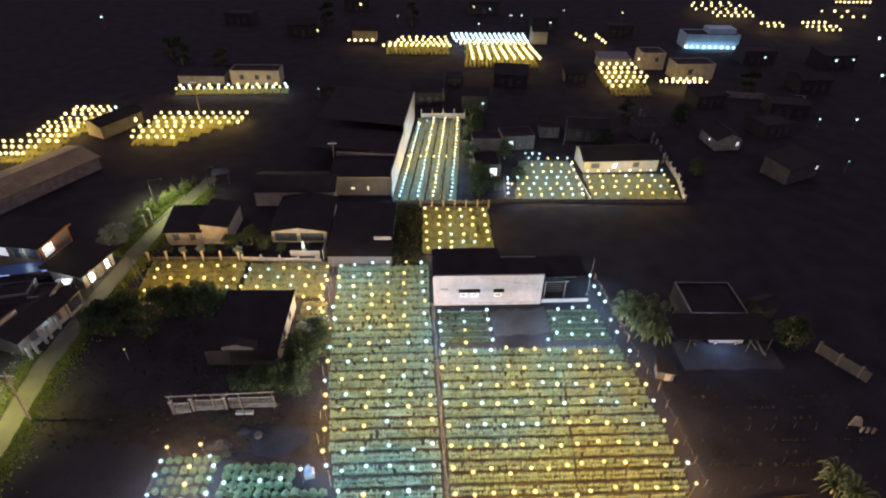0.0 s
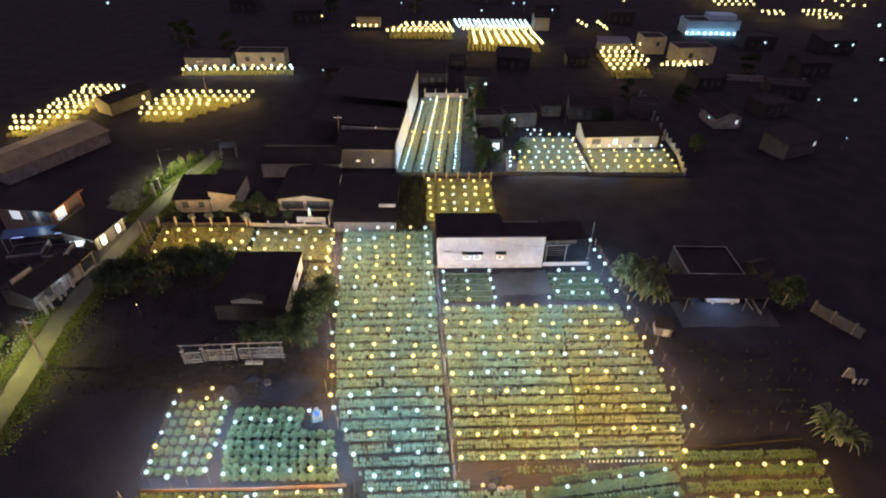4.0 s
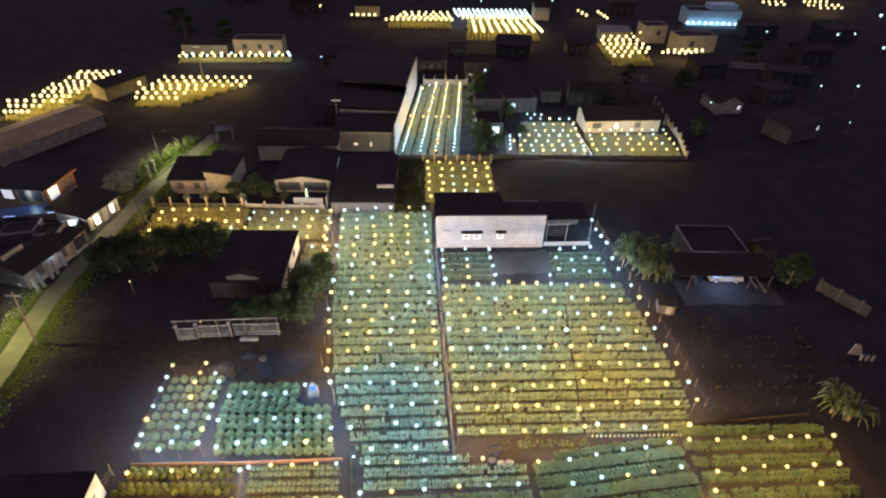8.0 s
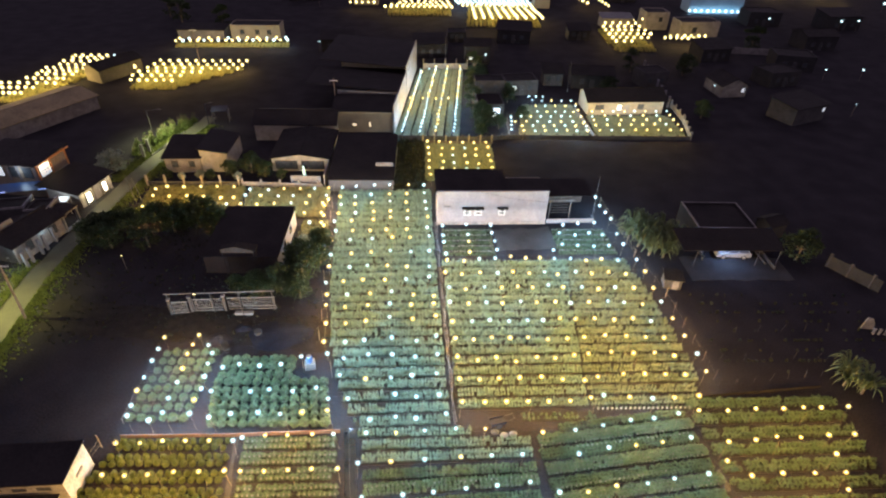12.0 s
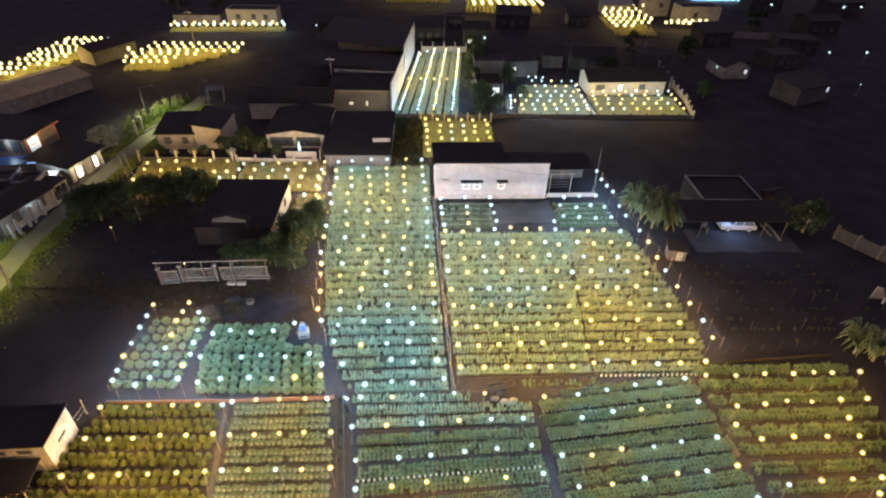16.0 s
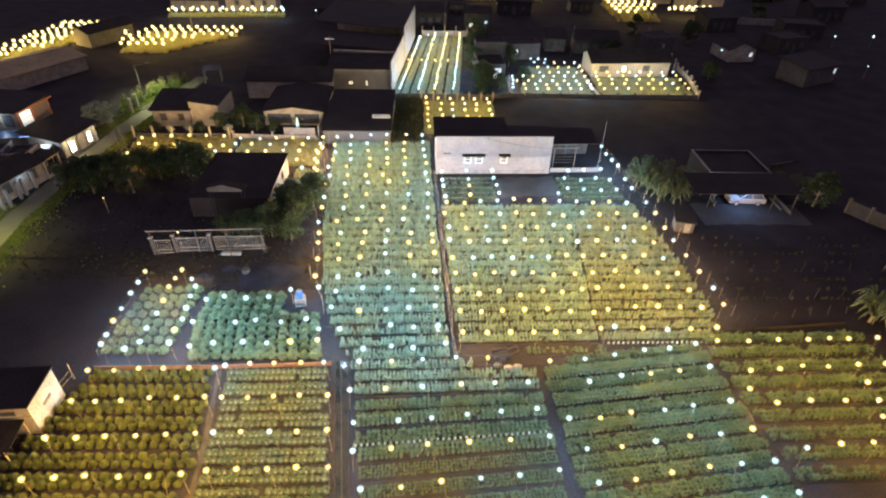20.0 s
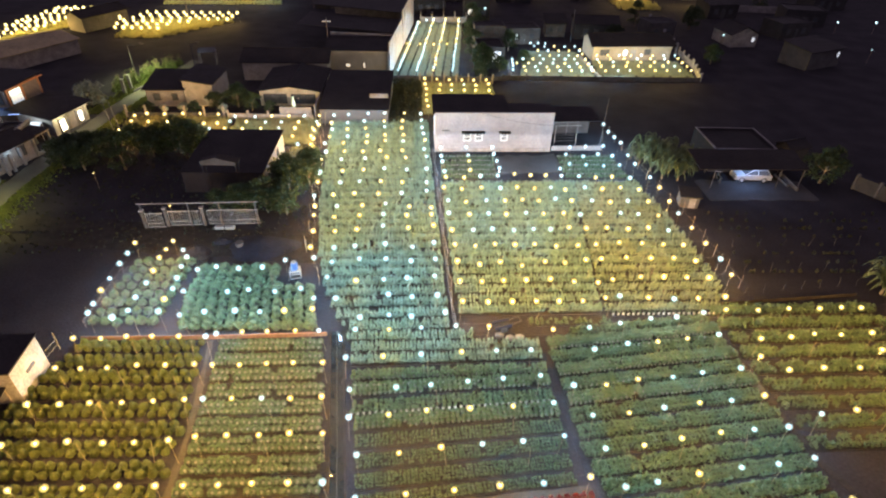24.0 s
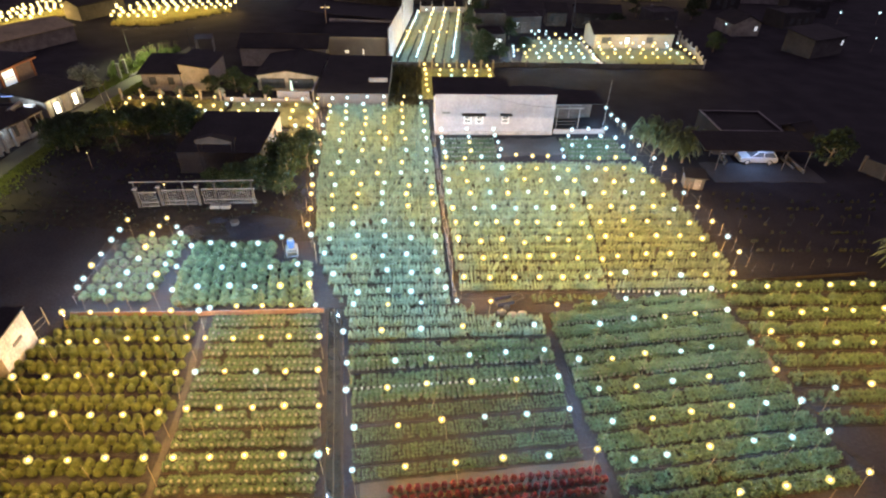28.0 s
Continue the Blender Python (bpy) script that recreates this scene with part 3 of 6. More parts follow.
def building(name, label, x, y, turn, w, d, h, roof="gable", rise=1.2, walls="plaster", cover="roof", eave=0.4, windows=(), doors=(), category="house", front=None, back=None):
    """Walls w wide (along its own x) and d deep round (x, y), turned by degrees. Windows: (side, place along it, height, width, height, glow)."""
    b = thing(name, label, category, pose(x, y, 0, 0, 0, turn))
    t = 0.18
    hb = h + (rise if roof == "shed" else 0)
    part("wall", Geo().box(-w / 2, -d / 2, -0.05, w / 2, -d / 2 + t, h), M[front or walls], b)
    part("wall", Geo().box(-w / 2, d / 2 - t, -0.05, w / 2, d / 2, hb), M[back or walls], b)
    for s in (-1, 1):
        x0, x1 = (-w / 2, -w / 2 + t) if s < 0 else (w / 2 - t, w / 2)
        if roof == "shed":
            g = Geo()
            g.v = [(xx, yy, zz) for xx in (x0, x1) for yy, zz in ((-d / 2 + t, -0.05), (d / 2 - t, -0.05), (d / 2 - t, hb - 0.02), (-d / 2 + t, h - 0.02))]
            g.f = [(3, 2, 1, 0), (4, 5, 6, 7), (0, 1, 5, 4), (1, 2, 6, 5), (2, 3, 7, 6), (3, 0, 4, 7)]
        else:
            g = Geo().box(x0, -d / 2 + t, -0.05, x1, d / 2 - t, h)
            if roof == "gable":
                g = Geo()
                o = [(-d / 2 + t, -0.05), (d / 2 - t, -0.05), (d / 2 - t, h), (0, h + rise - 0.05), (-d / 2 + t, h)]
                g.v = [(xx, yy, zz) for xx in (x0, x1) for yy, zz in o]
                g.f = [(4, 3, 2, 1, 0), (5, 6, 7, 8, 9)] + [(i, (i + 1) % 5, 5 + (i + 1) % 5, 5 + i) for i in range(5)]
        part("wall", g, M[walls], b)
    e = eave
    if roof == "shed":
        k = rise / d * e
        part("roof", Geo().slab([(-w / 2 - e, -d / 2 - e, h + 0.12 - k), (w / 2 + e, -d / 2 - e, h + 0.12 - k), (w / 2 + e, d / 2 + e, hb + 0.12 + k), (-w / 2 - e, d / 2 + e, hb + 0.12 + k)], 0.1), M[cover], b)
    elif roof == "gable":
        k = rise / (d / 2) * e
        for s in (-1, 1):
            c = [(-w / 2 - e, s * (d / 2 + e), h - k + 0.1), (w / 2 + e, s * (d / 2 + e), h - k + 0.1), (w / 2 + e, 0.005 * s, h + rise + 0.1), (-w / 2 - e, 0.005 * s, h + rise + 0.1)]
            part("roof", Geo().slab(c if s < 0 else c[::-1], 0.09), M[cover], b)
        part("ridge", Geo().bar((-w / 2 - e, 0, h + rise + 0.1), (w / 2 + e, 0, h + rise + 0.1), 0.09), M[cover], b)
    elif roof == "flat":
        part("roof", Geo().box(-w / 2 + t, -d / 2 + t, h - 0.35, w / 2 - t, d / 2 - t, h - 0.2), M[cover], b)
    for side, u, z, ww, hh, lit in windows:
        m = {"s": pose(u, -d / 2, z), "n": pose(u, d / 2, z, 0, 0, 180), "e": pose(w / 2, u, z, 0, 0, 90), "w": pose(-w / 2, u, z, 0, 0, -90)}[side]
        window(b, m, ww, hh, M[lit] if lit else None)
    for side, u, ww, hh, material in doors:
        m = {"s": pose(u, -d / 2 - 0.03, hh / 2), "e": pose(w / 2 + 0.03, u, hh / 2, 0, 0, 90), "w": pose(-w / 2 - 0.03, u, hh / 2, 0, 0, -90)}[side]
        dr = part("door", Geo().box(-ww / 2, -0.04, -hh / 2, ww / 2, 0.04, hh / 2), M[material], b)
        dr.matrix_local = m
        hd = part("handle", Geo().bar((ww / 2 - 0.1, -0.07, -0.05), (ww / 2 - 0.1, -0.07, 0.08), 0.015), M["steel"], dr)
    return b


# the white house in the middle: a front with three barred windows under slim shades
hs = thing("house", "long white plastered house with barred windows and dark roof", "house", pose(-1.2, 58.65, 0, 0, 0, 1.2))
HW, HH = 15.2, 5.25
holes = [(4.15, 0.92, 2.1, 1.2), (5.65, 0.92, 2.1, 1.2), (8.95, 0.92, 2.1, 1.2)]
front = Geo().box(0, 0, -0.05, HW, 0.22, 1.5).box(0, 0, 2.7, HW, 0.22, HH)
edge = 0.0
for c, w, z, h in holes + [(HW + 0.5, 1.0, 0, 0)]:
    front.box(edge, 0, 1.5, min(HW, c - w / 2), 0.22, 2.7)
    edge = c + w / 2
part("front_wall", front, M["plaster"], hs)
part("side_wall", Geo().box(0, 0.22, -0.05, 0.2, 5.6, 4.75), M["plaster"], hs)
part("side_wall", Geo().box(HW - 0.2, 0.22, -0.05, HW, 4.0, 4.75), M["plaster"], hs)
part("back_wall", Geo().box(0.2, 5.4, -0.05, HW - 0.2, 5.6, 4.4), M["stained"], hs)
part("roof", Geo().slab([(-0.3, 0.24, 5.10), (9.6, 0.24, 5.10), (9.6, 6.2, 5.50), (-0.3, 6.2, 5.50)], 0.1), M["roof"], hs)
part("roof", Geo().slab([(9.62, 0.24, 5.05), (HW + 0.2, 0.24, 5.05), (HW + 0.2, 4.6, 4.85), (9.62, 4.6, 4.85)], 0.1), M["roof"], hs)
for u in (2.85, 10.9):
    part("pilaster", Geo().box(u - 0.06, -0.035, 0, u + 0.06, 0.0, HH), M["plaster"], hs)
part("coping", Geo().box(-0.06, -0.05, HH, HW + 0.06, 0.27, HH + 0.08), M["plaster"], hs)
part("plinth", Geo().box(-0.05, -0.06, -0.05, HW, -0.002, 0.45), M["stained"], hs)
part("vent", Geo().box(0.9, -0.03, 2.85, 1.9, 0.0, 3.05), M["dark"], hs)
for c, w, z, h in holes:
    window(hs, pose(c, 0.06, z), w - 0.1, h - 0.1, None, True)
for a, b in ((3.4, 6.4), (8.25, 9.75)):
    part("window_shade", Geo().slab([(a, -0.55, 2.78), (b, -0.55, 2.78), (b, 0, 2.9), (a, 0, 2.9)], 0.07), M["roof"], hs)

annex = thing("carport", "open steel frame shelter with slatted back beside the house", "shelter", pose(14.5, 60.2, 0, 0, 0, 3))
for px, py in ((0.2, 0), (3.1, 0), (0.2, 4.4), (3.1, 4.4)):
    part("post", Geo().bar((px, py, -0.05), (px, py, 3.15), 0.06), M["concrete"], annex)
for i in range(5):
    part("beam", Geo().box(-0.1, -0.3 + i * 1.2, 3.15, 3.5, -0.22 + i * 1.2, 3.25), M["concrete"], annex)
part("roof", Geo().slab([(-0.1, 0.6, 3.42), (6.4, 0.6, 3.42), (6.4, 5.4, 3.6), (-0.1, 5.4, 3.6)], 0.06), M["roof"], annex)
for i in range(6):
    part("slat", Geo().box(0.2, 0.9, 0.5 + i * 0.42, 3.1, 0.95, 0.58 + i * 0.42), M["dimwall"], annex)
part("back_panel", Geo().box(0.1, 4.5, -0.05, 6.2, 4.6, 3.1), M["dimwall"], annex)

sag = [(4.8 + 10.2 * u, 58.5 + 0.45 * u, 5.35 - 1.75 * u - 0.35 * math.sin(math.pi * u)) for u in [i / 10 for i in range(11)]]
tagged(part("power_cable", tube(sag, 0.018), M["black"]), "dark cable sagging along the house front", "cable")

mast = thing("antenna_mast", "thin steel mast standing at the field corner", "mast", pose(21.2, 61.0, 0))
part("pole", Geo().bar((0, 0, -0.1), (0, 0, 6.6), 0.026, 6, 0.016), M["concrete"], mast)
part("foot", Geo().box(-0.15, -0.15, -0.05, 0.15, 0.15, 0.2), M["concrete"], mast)

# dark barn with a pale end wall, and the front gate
# front wall takes the soil tone; its unlit darkness is put into the colour
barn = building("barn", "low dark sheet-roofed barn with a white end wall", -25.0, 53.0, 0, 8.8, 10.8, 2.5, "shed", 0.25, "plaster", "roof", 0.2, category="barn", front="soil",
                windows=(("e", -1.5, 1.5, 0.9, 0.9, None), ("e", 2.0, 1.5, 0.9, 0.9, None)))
canopy = thing("canopy", "tall dark canopy with a pale gabled front board", "canopy", pose(-24.4, 46.0, 0))
part("gable_board", Geo().prism([(-2.0, 4.25), (1.7, 4.25), (1.7, 4.5), (-0.3, 5.1), (-2.0, 4.7)], -0.05, 0.05), M["dimwall"], canopy)
for e in (-1, 1):
    c = [(e * 2.05 - 0.1, 0.06, 4.5), (e * 2.05 - 0.1, 1.2, 4.5), (-0.3, 1.2, 5.05), (-0.3, 0.06, 5.05)]
    part("roof", Geo().slab(c if e > 0 else c[::-1], 0.06), M["roof"], canopy)
for px in (-1.9, 1.6):
    for py in (0.12, 1.1):
        part("post", Geo().bar((px, py, -0.05), (px, py, 4.5), 0.045), M["soil"], canopy)


def gate_thing(x, y, turn, length, high, label, pillars=(0.0,)):
    g = thing("gate", label, "gate", pose(x, y, 0, 0, 0, turn))
    part("frame", Geo().bar((0, 0, 0.12), (length, 0, 0.12), 0.04).bar((0, 0, high), (length, 0, high), 0.04).bar((0, 0, 0.55), (length, 0, 0.55), 0.03), M["white"], g)
    for i in range(int(length / 0.22) + 1):
        part("bar", Geo().bar((i * 0.22, 0, 0.12), (i * 0.22, 0, high + 0.08), 0.025, 5), M["white"], g)
    for p in pillars:
        pl = part("pillar", Geo().box(p - 0.13, -0.13, -0.05, p + 0.13, 0.13, high + 0.35), M["dimwall"], g)
        part("cap", Geo().box(p - 0.2, -0.2, high + 0.35, p + 0.2, 0.2, high + 0.47), M["stained"], pl)
    return g


gate_thing(-30.6, 40.2, 4, 1.7, 1.7, "white barred metal side gate between pillars", (-0.25,))
gate_thing(-28.5, 40.6, 3, 3.1, 1.75, "white barred metal gate between pillars", (-0.25, 3.4))
gate_thing(-24.7, 40.9, 2, 5.2, 1.75, "long white barred metal gate, closed", ())
arch = thing("gate_arch", "thin dim concrete beam on posts over the gate", "gate arch", pose(-30.9, 40.3, 0, 0, 0, 3))
for px in (0.0, 4.6, 7.6, 11.2):
    part("post", Geo().box(px - 0.06, -0.06, -0.05, px + 0.06, 0.06, 2.75), M["dimwall"], arch)
part("beam", Geo().box(-0.3, -0.07, 2.75, 11.5, 0.07, 2.84), M["stained"], arch)
for i in range(2):
    slab = part("white_block", Geo().box(-23.9 + i * 1.05, 39.95, 0.0, -23.0 + i * 1.05, 40.4, 0.35), M["white"])
    tagged(slab, "white block lying before the gate", "block")

# east: house with a flat dark roof and pale parapets, its carport and a small shed
eh = building("house", "dark flat-roofed house with pale parapet edges", 36.9, 56.8, -1, 7.7, 6.6, 3.1, "flat", 0, "nightwall", "roof",
              windows=(("s", -2.6, 1.6, 1.2, 1.2, None), ("s", 0.6, 1.6, 1.2, 1.2, None)), doors=(("s", 2.6, 1.0, 2.1, "dark"),))
for a, b, z in ((-3.9, -3.68, 3.2), (3.7, 3.86, 3.2)):
    part("parapet", Geo().box(a, -3.25, 3.1, b, 3.25, z), M["stained"], eh)
for a in (-3.3, 3.1):
    part("parapet", Geo().box(-3.6, a, 3.1, 3.64, a + 0.14, 3.17), M["stained"], eh)
cp = thing("carport", "open carport with dark mono-pitch roof and white posts", "carport", pose(30.0, 49.2, 0, 0, 0, 0))
part("roof", Geo().slab([(-0.6, -0.2, 2.7), (12.3, -0.2, 2.7), (12.6, 4.2, 3.2), (-0.6, 4.2, 3.2)], 0.08), M["roof"], cp)
for px in (1.5, 9.4, 12.1):
    part("post", Geo().bar((px, 0.2, -0.05), (px, 0.2, 2.7), 0.06), M["dimwall"], cp)
for px in (2.4, 7.0, 11.6):
    part("post", Geo().bar((px, 4.0, -0.05), (px, 4.0, 3.1), 0.06), M["dimwall"], cp)
part("low_wall", Geo().box(11.5, -0.6, 0, 11.7, 3.4, 0.55), M["dimwall"], cp)
part("low_wall", Geo().box(10.9, 0.4, 0, 11.1, 3.4, 0.35), M["dimwall"], cp)
part("glow_tube", Geo().bar((4.4, 3.3, 2.85), (5.6, 3.3, 2.85), 0.04), glow("tube_light", (0.75, 0.85, 1.0), 12.0), cp, "glowing cool white tube")
shed = building("shed", "tiny pale shed with a door beside the field", 27.2, 45.6, -12, 2.0, 1.7, 1.35, "shed", 0.2, "dimwall", "roof", 0.2, doors=(("s", 0.3, 0.7, 1.2, "stained"),), category="shed")
wall_line("wall_white_east", [(48.9, 49.4), (50.2, 47.2), (52.2, 44.2)], 1.7, 0.15, M["nightwall"], "dim boundary wall with paler pillars in the dark", posts=2.6, post_mat=M["dimwall"], post_high=2.0)
building("house", "small night-dark hut with sheet roof in the dark field", 44.6, 56.5, 20, 3.0, 2.4, 2.4, "gable", 0.6, "nightwall", "roof", 0.25)

# the shed with a lit end wall at the front field, and its lean-to
building("shed", "shed with a cream wall lit by the bulbs", -34.25, 19.6, 3, 7.8, 3.5, 2.9, "shed", 0.15, "stained", "roof", 0.12,
         windows=(("s", 2.4, 2.3, 0.9, 0.25, None), ("s", 0.6, 2.3, 0.9, 0.25, None), ("s", -1.2, 2.3, 0.9, 0.25, None), ("e", 0.1, 1.6, 0.9, 0.14, None)), category="shed")
lean = thing("lean_to", "low dark lean-to roof on posts beside the shed", "lean-to", pose(-34.2, 16.4, 0, 0, 0, 3))
part("roof", Geo().slab([(-3.9, -1.3, 1.5), (3.6, -1.3, 1.5), (3.6, 1.25, 1.9), (-3.9, 1.25, 1.9)], 0.06), M["roof"], lean)
for px, py in ((-3.7, -1.2), (3.4, -1.2), (-3.7, 1.2), (3.4, 1.2)):
    part("post", Geo().bar((px, py, -0.05), (px, py, 1.55), 0.05), M["wood"], lean)

# west: houses along the road
wall_line("wall_kerb", [(-48.5, 79.0), (-46.5, 88.4)], 0.35, 0.14, M["plaster"], "low pale kerb wall along the road")
lowh = building("house", "low dark-roofed house facing the road", -54.1, 53.4, 75, 7.4, 5.0, 2.6, "gable", 0.8, "dimwall", "roof", 0.45, front="stained",
                windows=(("s", -1.6, 1.5, 0.9, 1.2, None), ("s", 2.0, 1.5, 1.1, 1.2, None)), doors=(("s", 0.2, 1.0, 2.1, "white"),))
part("upper_wall", Geo().box(-3.3, 0.4, 3.0, -0.2, 0.6, 4.1), M["cream"], lowh)
for k, y in enumerate((48.6, 49.6, 51.4, 52.3, 54.1)):
    px = part("porch_pillar", Geo().box(-0.15, -0.15, -0.05, 0.15, 0.15, 2.2), M["plaster"])
    px.matrix_world = pose(-51.35 + 0.12 * k, y, 0, 0, 0, -12)
    tagged(px, "white square porch pillar beside the road", "pillar", "porch pillars")
for a, b in (((-52.3, 42.4), (-50.8, 44.8)), ((-52.2, 41.2), (-50.5, 42.2))):
    post_fence([a, b], 0.45, 0.9, "low white railing at a yard beside the road", "plaster", rails=(0.3, 0.85), r=0.035)
pg = thing("pergola", "white square pergola of posts and beams before a dark doorway", "pergola", pose(-50.6, 56.4, 0, 0, 0, 80))
for px in (0.0, 2.5):
    part("post", Geo().box(px - 0.13, -0.13, -0.05, px + 0.13, 0.13, 2.3), M["white"], pg)
part("beam", Geo().box(-0.3, -0.15, 2.3, 2.8, 0.15, 2.48), M["white"], pg)
part("sill", Geo().box(0.13, -0.1, -0.05, 2.37, 0.1, 0.4), M["white"], pg)
part("roof", Geo().slab([(-0.4, -0.2, 2.6), (2.9, -0.2, 2.6), (2.9, 2.4, 2.75), (-0.4, 2.4, 2.75)], 0.1), M["roof"], pg)
building("house", "house with a brightly lit front beside the road", -53.3, 65.9, 76.5, 6.2, 5.2, 2.6, "shed", 0.6, "stained", "roof", 0.75, front="stained",
         windows=(("s", -1.5, 1.0, 0.95, 1.5, "shoplit"), ("s", 1.7, 1.1, 0.75, 1.5, "shoplit")), doors=(("s", 0.1, 1.1, 2.1, "stained"),))
for k in range(4):
    sp = part("shop_post", Geo().bar((0, 0, -0.05), (0, 0, 2.35), 0.07), M["dark"])
    sp.location = (-50.9 + 0.36 * k, 62.7 + 1.5 * k, 0)
    tagged(sp, "dark round post before the lit shop front", "post", "posts of the shop front")
tall = building("house", "two-storey house with orange corner posts and a wide latticed window", -62.1, 68.9, -8, 9.0, 6.0, 5.2, "shed", 0.4, "wood", "roof", 0.55, front="wood",
                windows=(("s", -1.6, 3.9, 1.8, 1.6, "lit"), ("s", 0.8, 3.9, 1.0, 1.6, None), ("s", 3.0, 3.9, 1.4, 1.6, None)))
for u in (-3.2, 0.0, 1.6, 4.2):
    part("column", Geo().box(u - 0.1, -3.12, 2.6, u + 0.1, -3.0, 4.9), M["plaster"], tall)
for u in (-2.9, -0.25, 2.9):
    part("corner_post", Geo().box(4.5, u - 0.11, -0.05, 4.62, u + 0.11, 5.1), M["orange"], tall)
window(tall, pose(4.5, -1.5, 3.9, 0, 0, 90), 2.1, 1.9, M["litblue"], True, bar="dark")
# warm light along the eave is put into this board's orange
part("eave_board", Geo().box(4.9, -3.5, 5.12, 5.12, 3.4, 5.3), M["orange"], tall)
part("balcony", Geo().box(4.5, -3.4, 2.5, 5.5, 1.8, 2.62).box(5.4, -3.4, 2.62, 5.5, 1.8, 3.2), M["stained"], tall)
awn = thing("awning", "blue-lit sheet awning over a yard", "awning", pose(-59.6, 63.5, 0, 0, 0, 13))
part("sheet", Geo().slab([(-5, -0.9, 2.6), (3.6, -0.9, 2.6), (3.6, 1.2, 2.9), (-5, 1.2, 2.9)], 0.06), M["blue"], awn)
for px, py in ((-4.8, -0.8), (3.4, -0.8), (3.4, 1.0), (-4.8, 1.0)):
    part("post", Geo().bar((px, py, -0.05), (px, py, 2.6), 0.06), M["steel"], awn)
# glowing strips added for the bright blue bits at the awning's ends
for px in (-3.4, 2.2):
    part("glow_tube", Geo().bar((px, -0.95, 2.66), (px + 1.5, -0.95, 2.66), 0.07), glow("blue_glow_strip", (0.10, 0.30, 1.0), 0.8), awn, "added blue glow strip")
for cx, cy, w, d, tn in ((-54.1, 58.4, 3.0, 3.4, 6), (-58.3, 58.6, 4.4, 3.4, 12)):
    bx = building("house", "flat concrete-roofed house with pale parapets", cx, cy, tn, w, d, 3.0, "flat", 0, "dimwall", "roof")
    part("parapet", Geo().box(w / 2 - 0.16, -d / 2, 3.0, w / 2, d / 2, 3.35), M["plaster"], bx)
    part("parapet", Geo().box(-w / 2, -d / 2, 3.0, w / 2 - 0.17, -d / 2 + 0.16, 3.3), M["stained"], bx)
sheet = thing("sun_sheet", "small white sheet roof on posts beside the shop", "canopy", pose(-53.6, 61.5, 0, 0, 0, 10))
part("sheet", Geo().slab([(-1.1, -0.7, 1.9), (1.1, -0.7, 1.9), (1.1, 0.6, 2.1), (-1.1, 0.6, 2.1)], 0.05), M["plaster"], sheet)
for px in (-1, 1):
    for py in (-0.6, 0.5):
        part("post", Geo().bar((px, py, -0.05), (px, py, 1.9), 0.04), M["steel"], sheet)
building("house", "dark hip-roofed village house", -70, 47, 15, 11, 9, 3.2, "gable", 1.6, "stained", "roof", 0.6)

# middle west: houses behind the strip
building("house", "low house with a dark roof and pale front", -41.2, 76.4, 2, 5.4, 6.0, 2.6, "shed", 0.9, "stained", "roof", 0.4, windows=(("s", -1.2, 1.5, 0.9, 1.0, None), ("s", 1.4, 1.5, 0.8, 1.0, None)))
building("house", "house with a cream sloping end wall and dark roof", -36.2, 77.4, 90, 7.4, 4.2, 3.3, "shed", 0.6, "palewall", "roof", 0.3)
building("house", "wide low house with a white gable front", -22.9, 79.5, 90, 10.6, 9.0, 2.3, "gable", 0.7, "palewall", "roof", 0.35, windows=(("w", -2.0, 1.1, 3.6, 1.4, None), ("w", 2.2, 1.1, 3.4, 1.4, None)))
building("house", "long low house with a dark roof and pale wall", -25.9, 89.2, 1, 14, 7, 3.1, "gable", 1.2, "palewall", "roof", 0.4, doors=(("s", -0.9, 0.9, 2.1, "cream"),))
# walls near-black by colour, to read as unlit under the roof
dk = building("house", "wide dark roof over a low house", -12.6, 74.7, 0, 9.6, 14.0, 2.0, "shed", 1.0, "dark", "roof", 0.2)
part("upstand", Geo().box(2.0, -3.2, 2.4, 4.7, -3.0, 3.0), M["stained"], dk)
building("house", "cream house front with two lit windows", -14.3, 92.9, 0, 10.6, 6.6, 4.0, "shed", 0.5, "cream", "roof", 0.4,
         windows=(("s", -1.6, 1.5, 0.8, 0.6, "litwarm"), ("s", 1.2, 1.5, 0.4, 1.0, "litwarm")))
wh = thing("warehouse", "big dark-roofed warehouse with a white side wall", "warehouse", pose(-8.6, 88.6, 0, 0, 0, -5.2))
part("side_wall", Geo().box(-0.2, 0, -0.05, 0, 17.5, 5.6), M["stained"], wh)
part("side_wall", Geo().box(-0.2, 18.6, -0.05, 0, 37.5, 6.8), M["stained"], wh)
part("end_wall", Geo().box(-12, 8.0, -0.05, -0.2, 8.2, 5.0), M["stained"], wh)
part("back_wall", Geo().box(-18, 37.3, -0.05, -0.2, 37.5, 6.0), M["stained"], wh)
part("roof", Geo().slab([(-0.21, 8.0, 5.2), (-0.21, 18.0, 5.2), (-18, 18.0, 6.2), (-18, 8.0, 6.2)], 0.12), M["roof"], wh)
part("roof", Geo().slab([(-0.21, 18.6, 6.4), (-0.21, 37.6, 6.4), (-18, 37.6, 7.4), (-18, 18.6, 7.4)], 0.12), M["roof"], wh)
for i in range(3):
    part("wall_opening", Geo().box(-0.01, 21.0 + i * 1.3, 4.0, 0.03, 21.8 + i * 1.3, 6.0), M["dark"], wh)
building("house", "small two-part house with a lit blue-white porch", 9.6, 99.6, 3, 5.0, 6.2, 3.0, "flat", 0, "dimwall", "roof", windows=(("s", 1.0, 1.3, 1.5, 1.9, "lit"), ("s", -1.3, 1.5, 0.9, 1.0, None)))
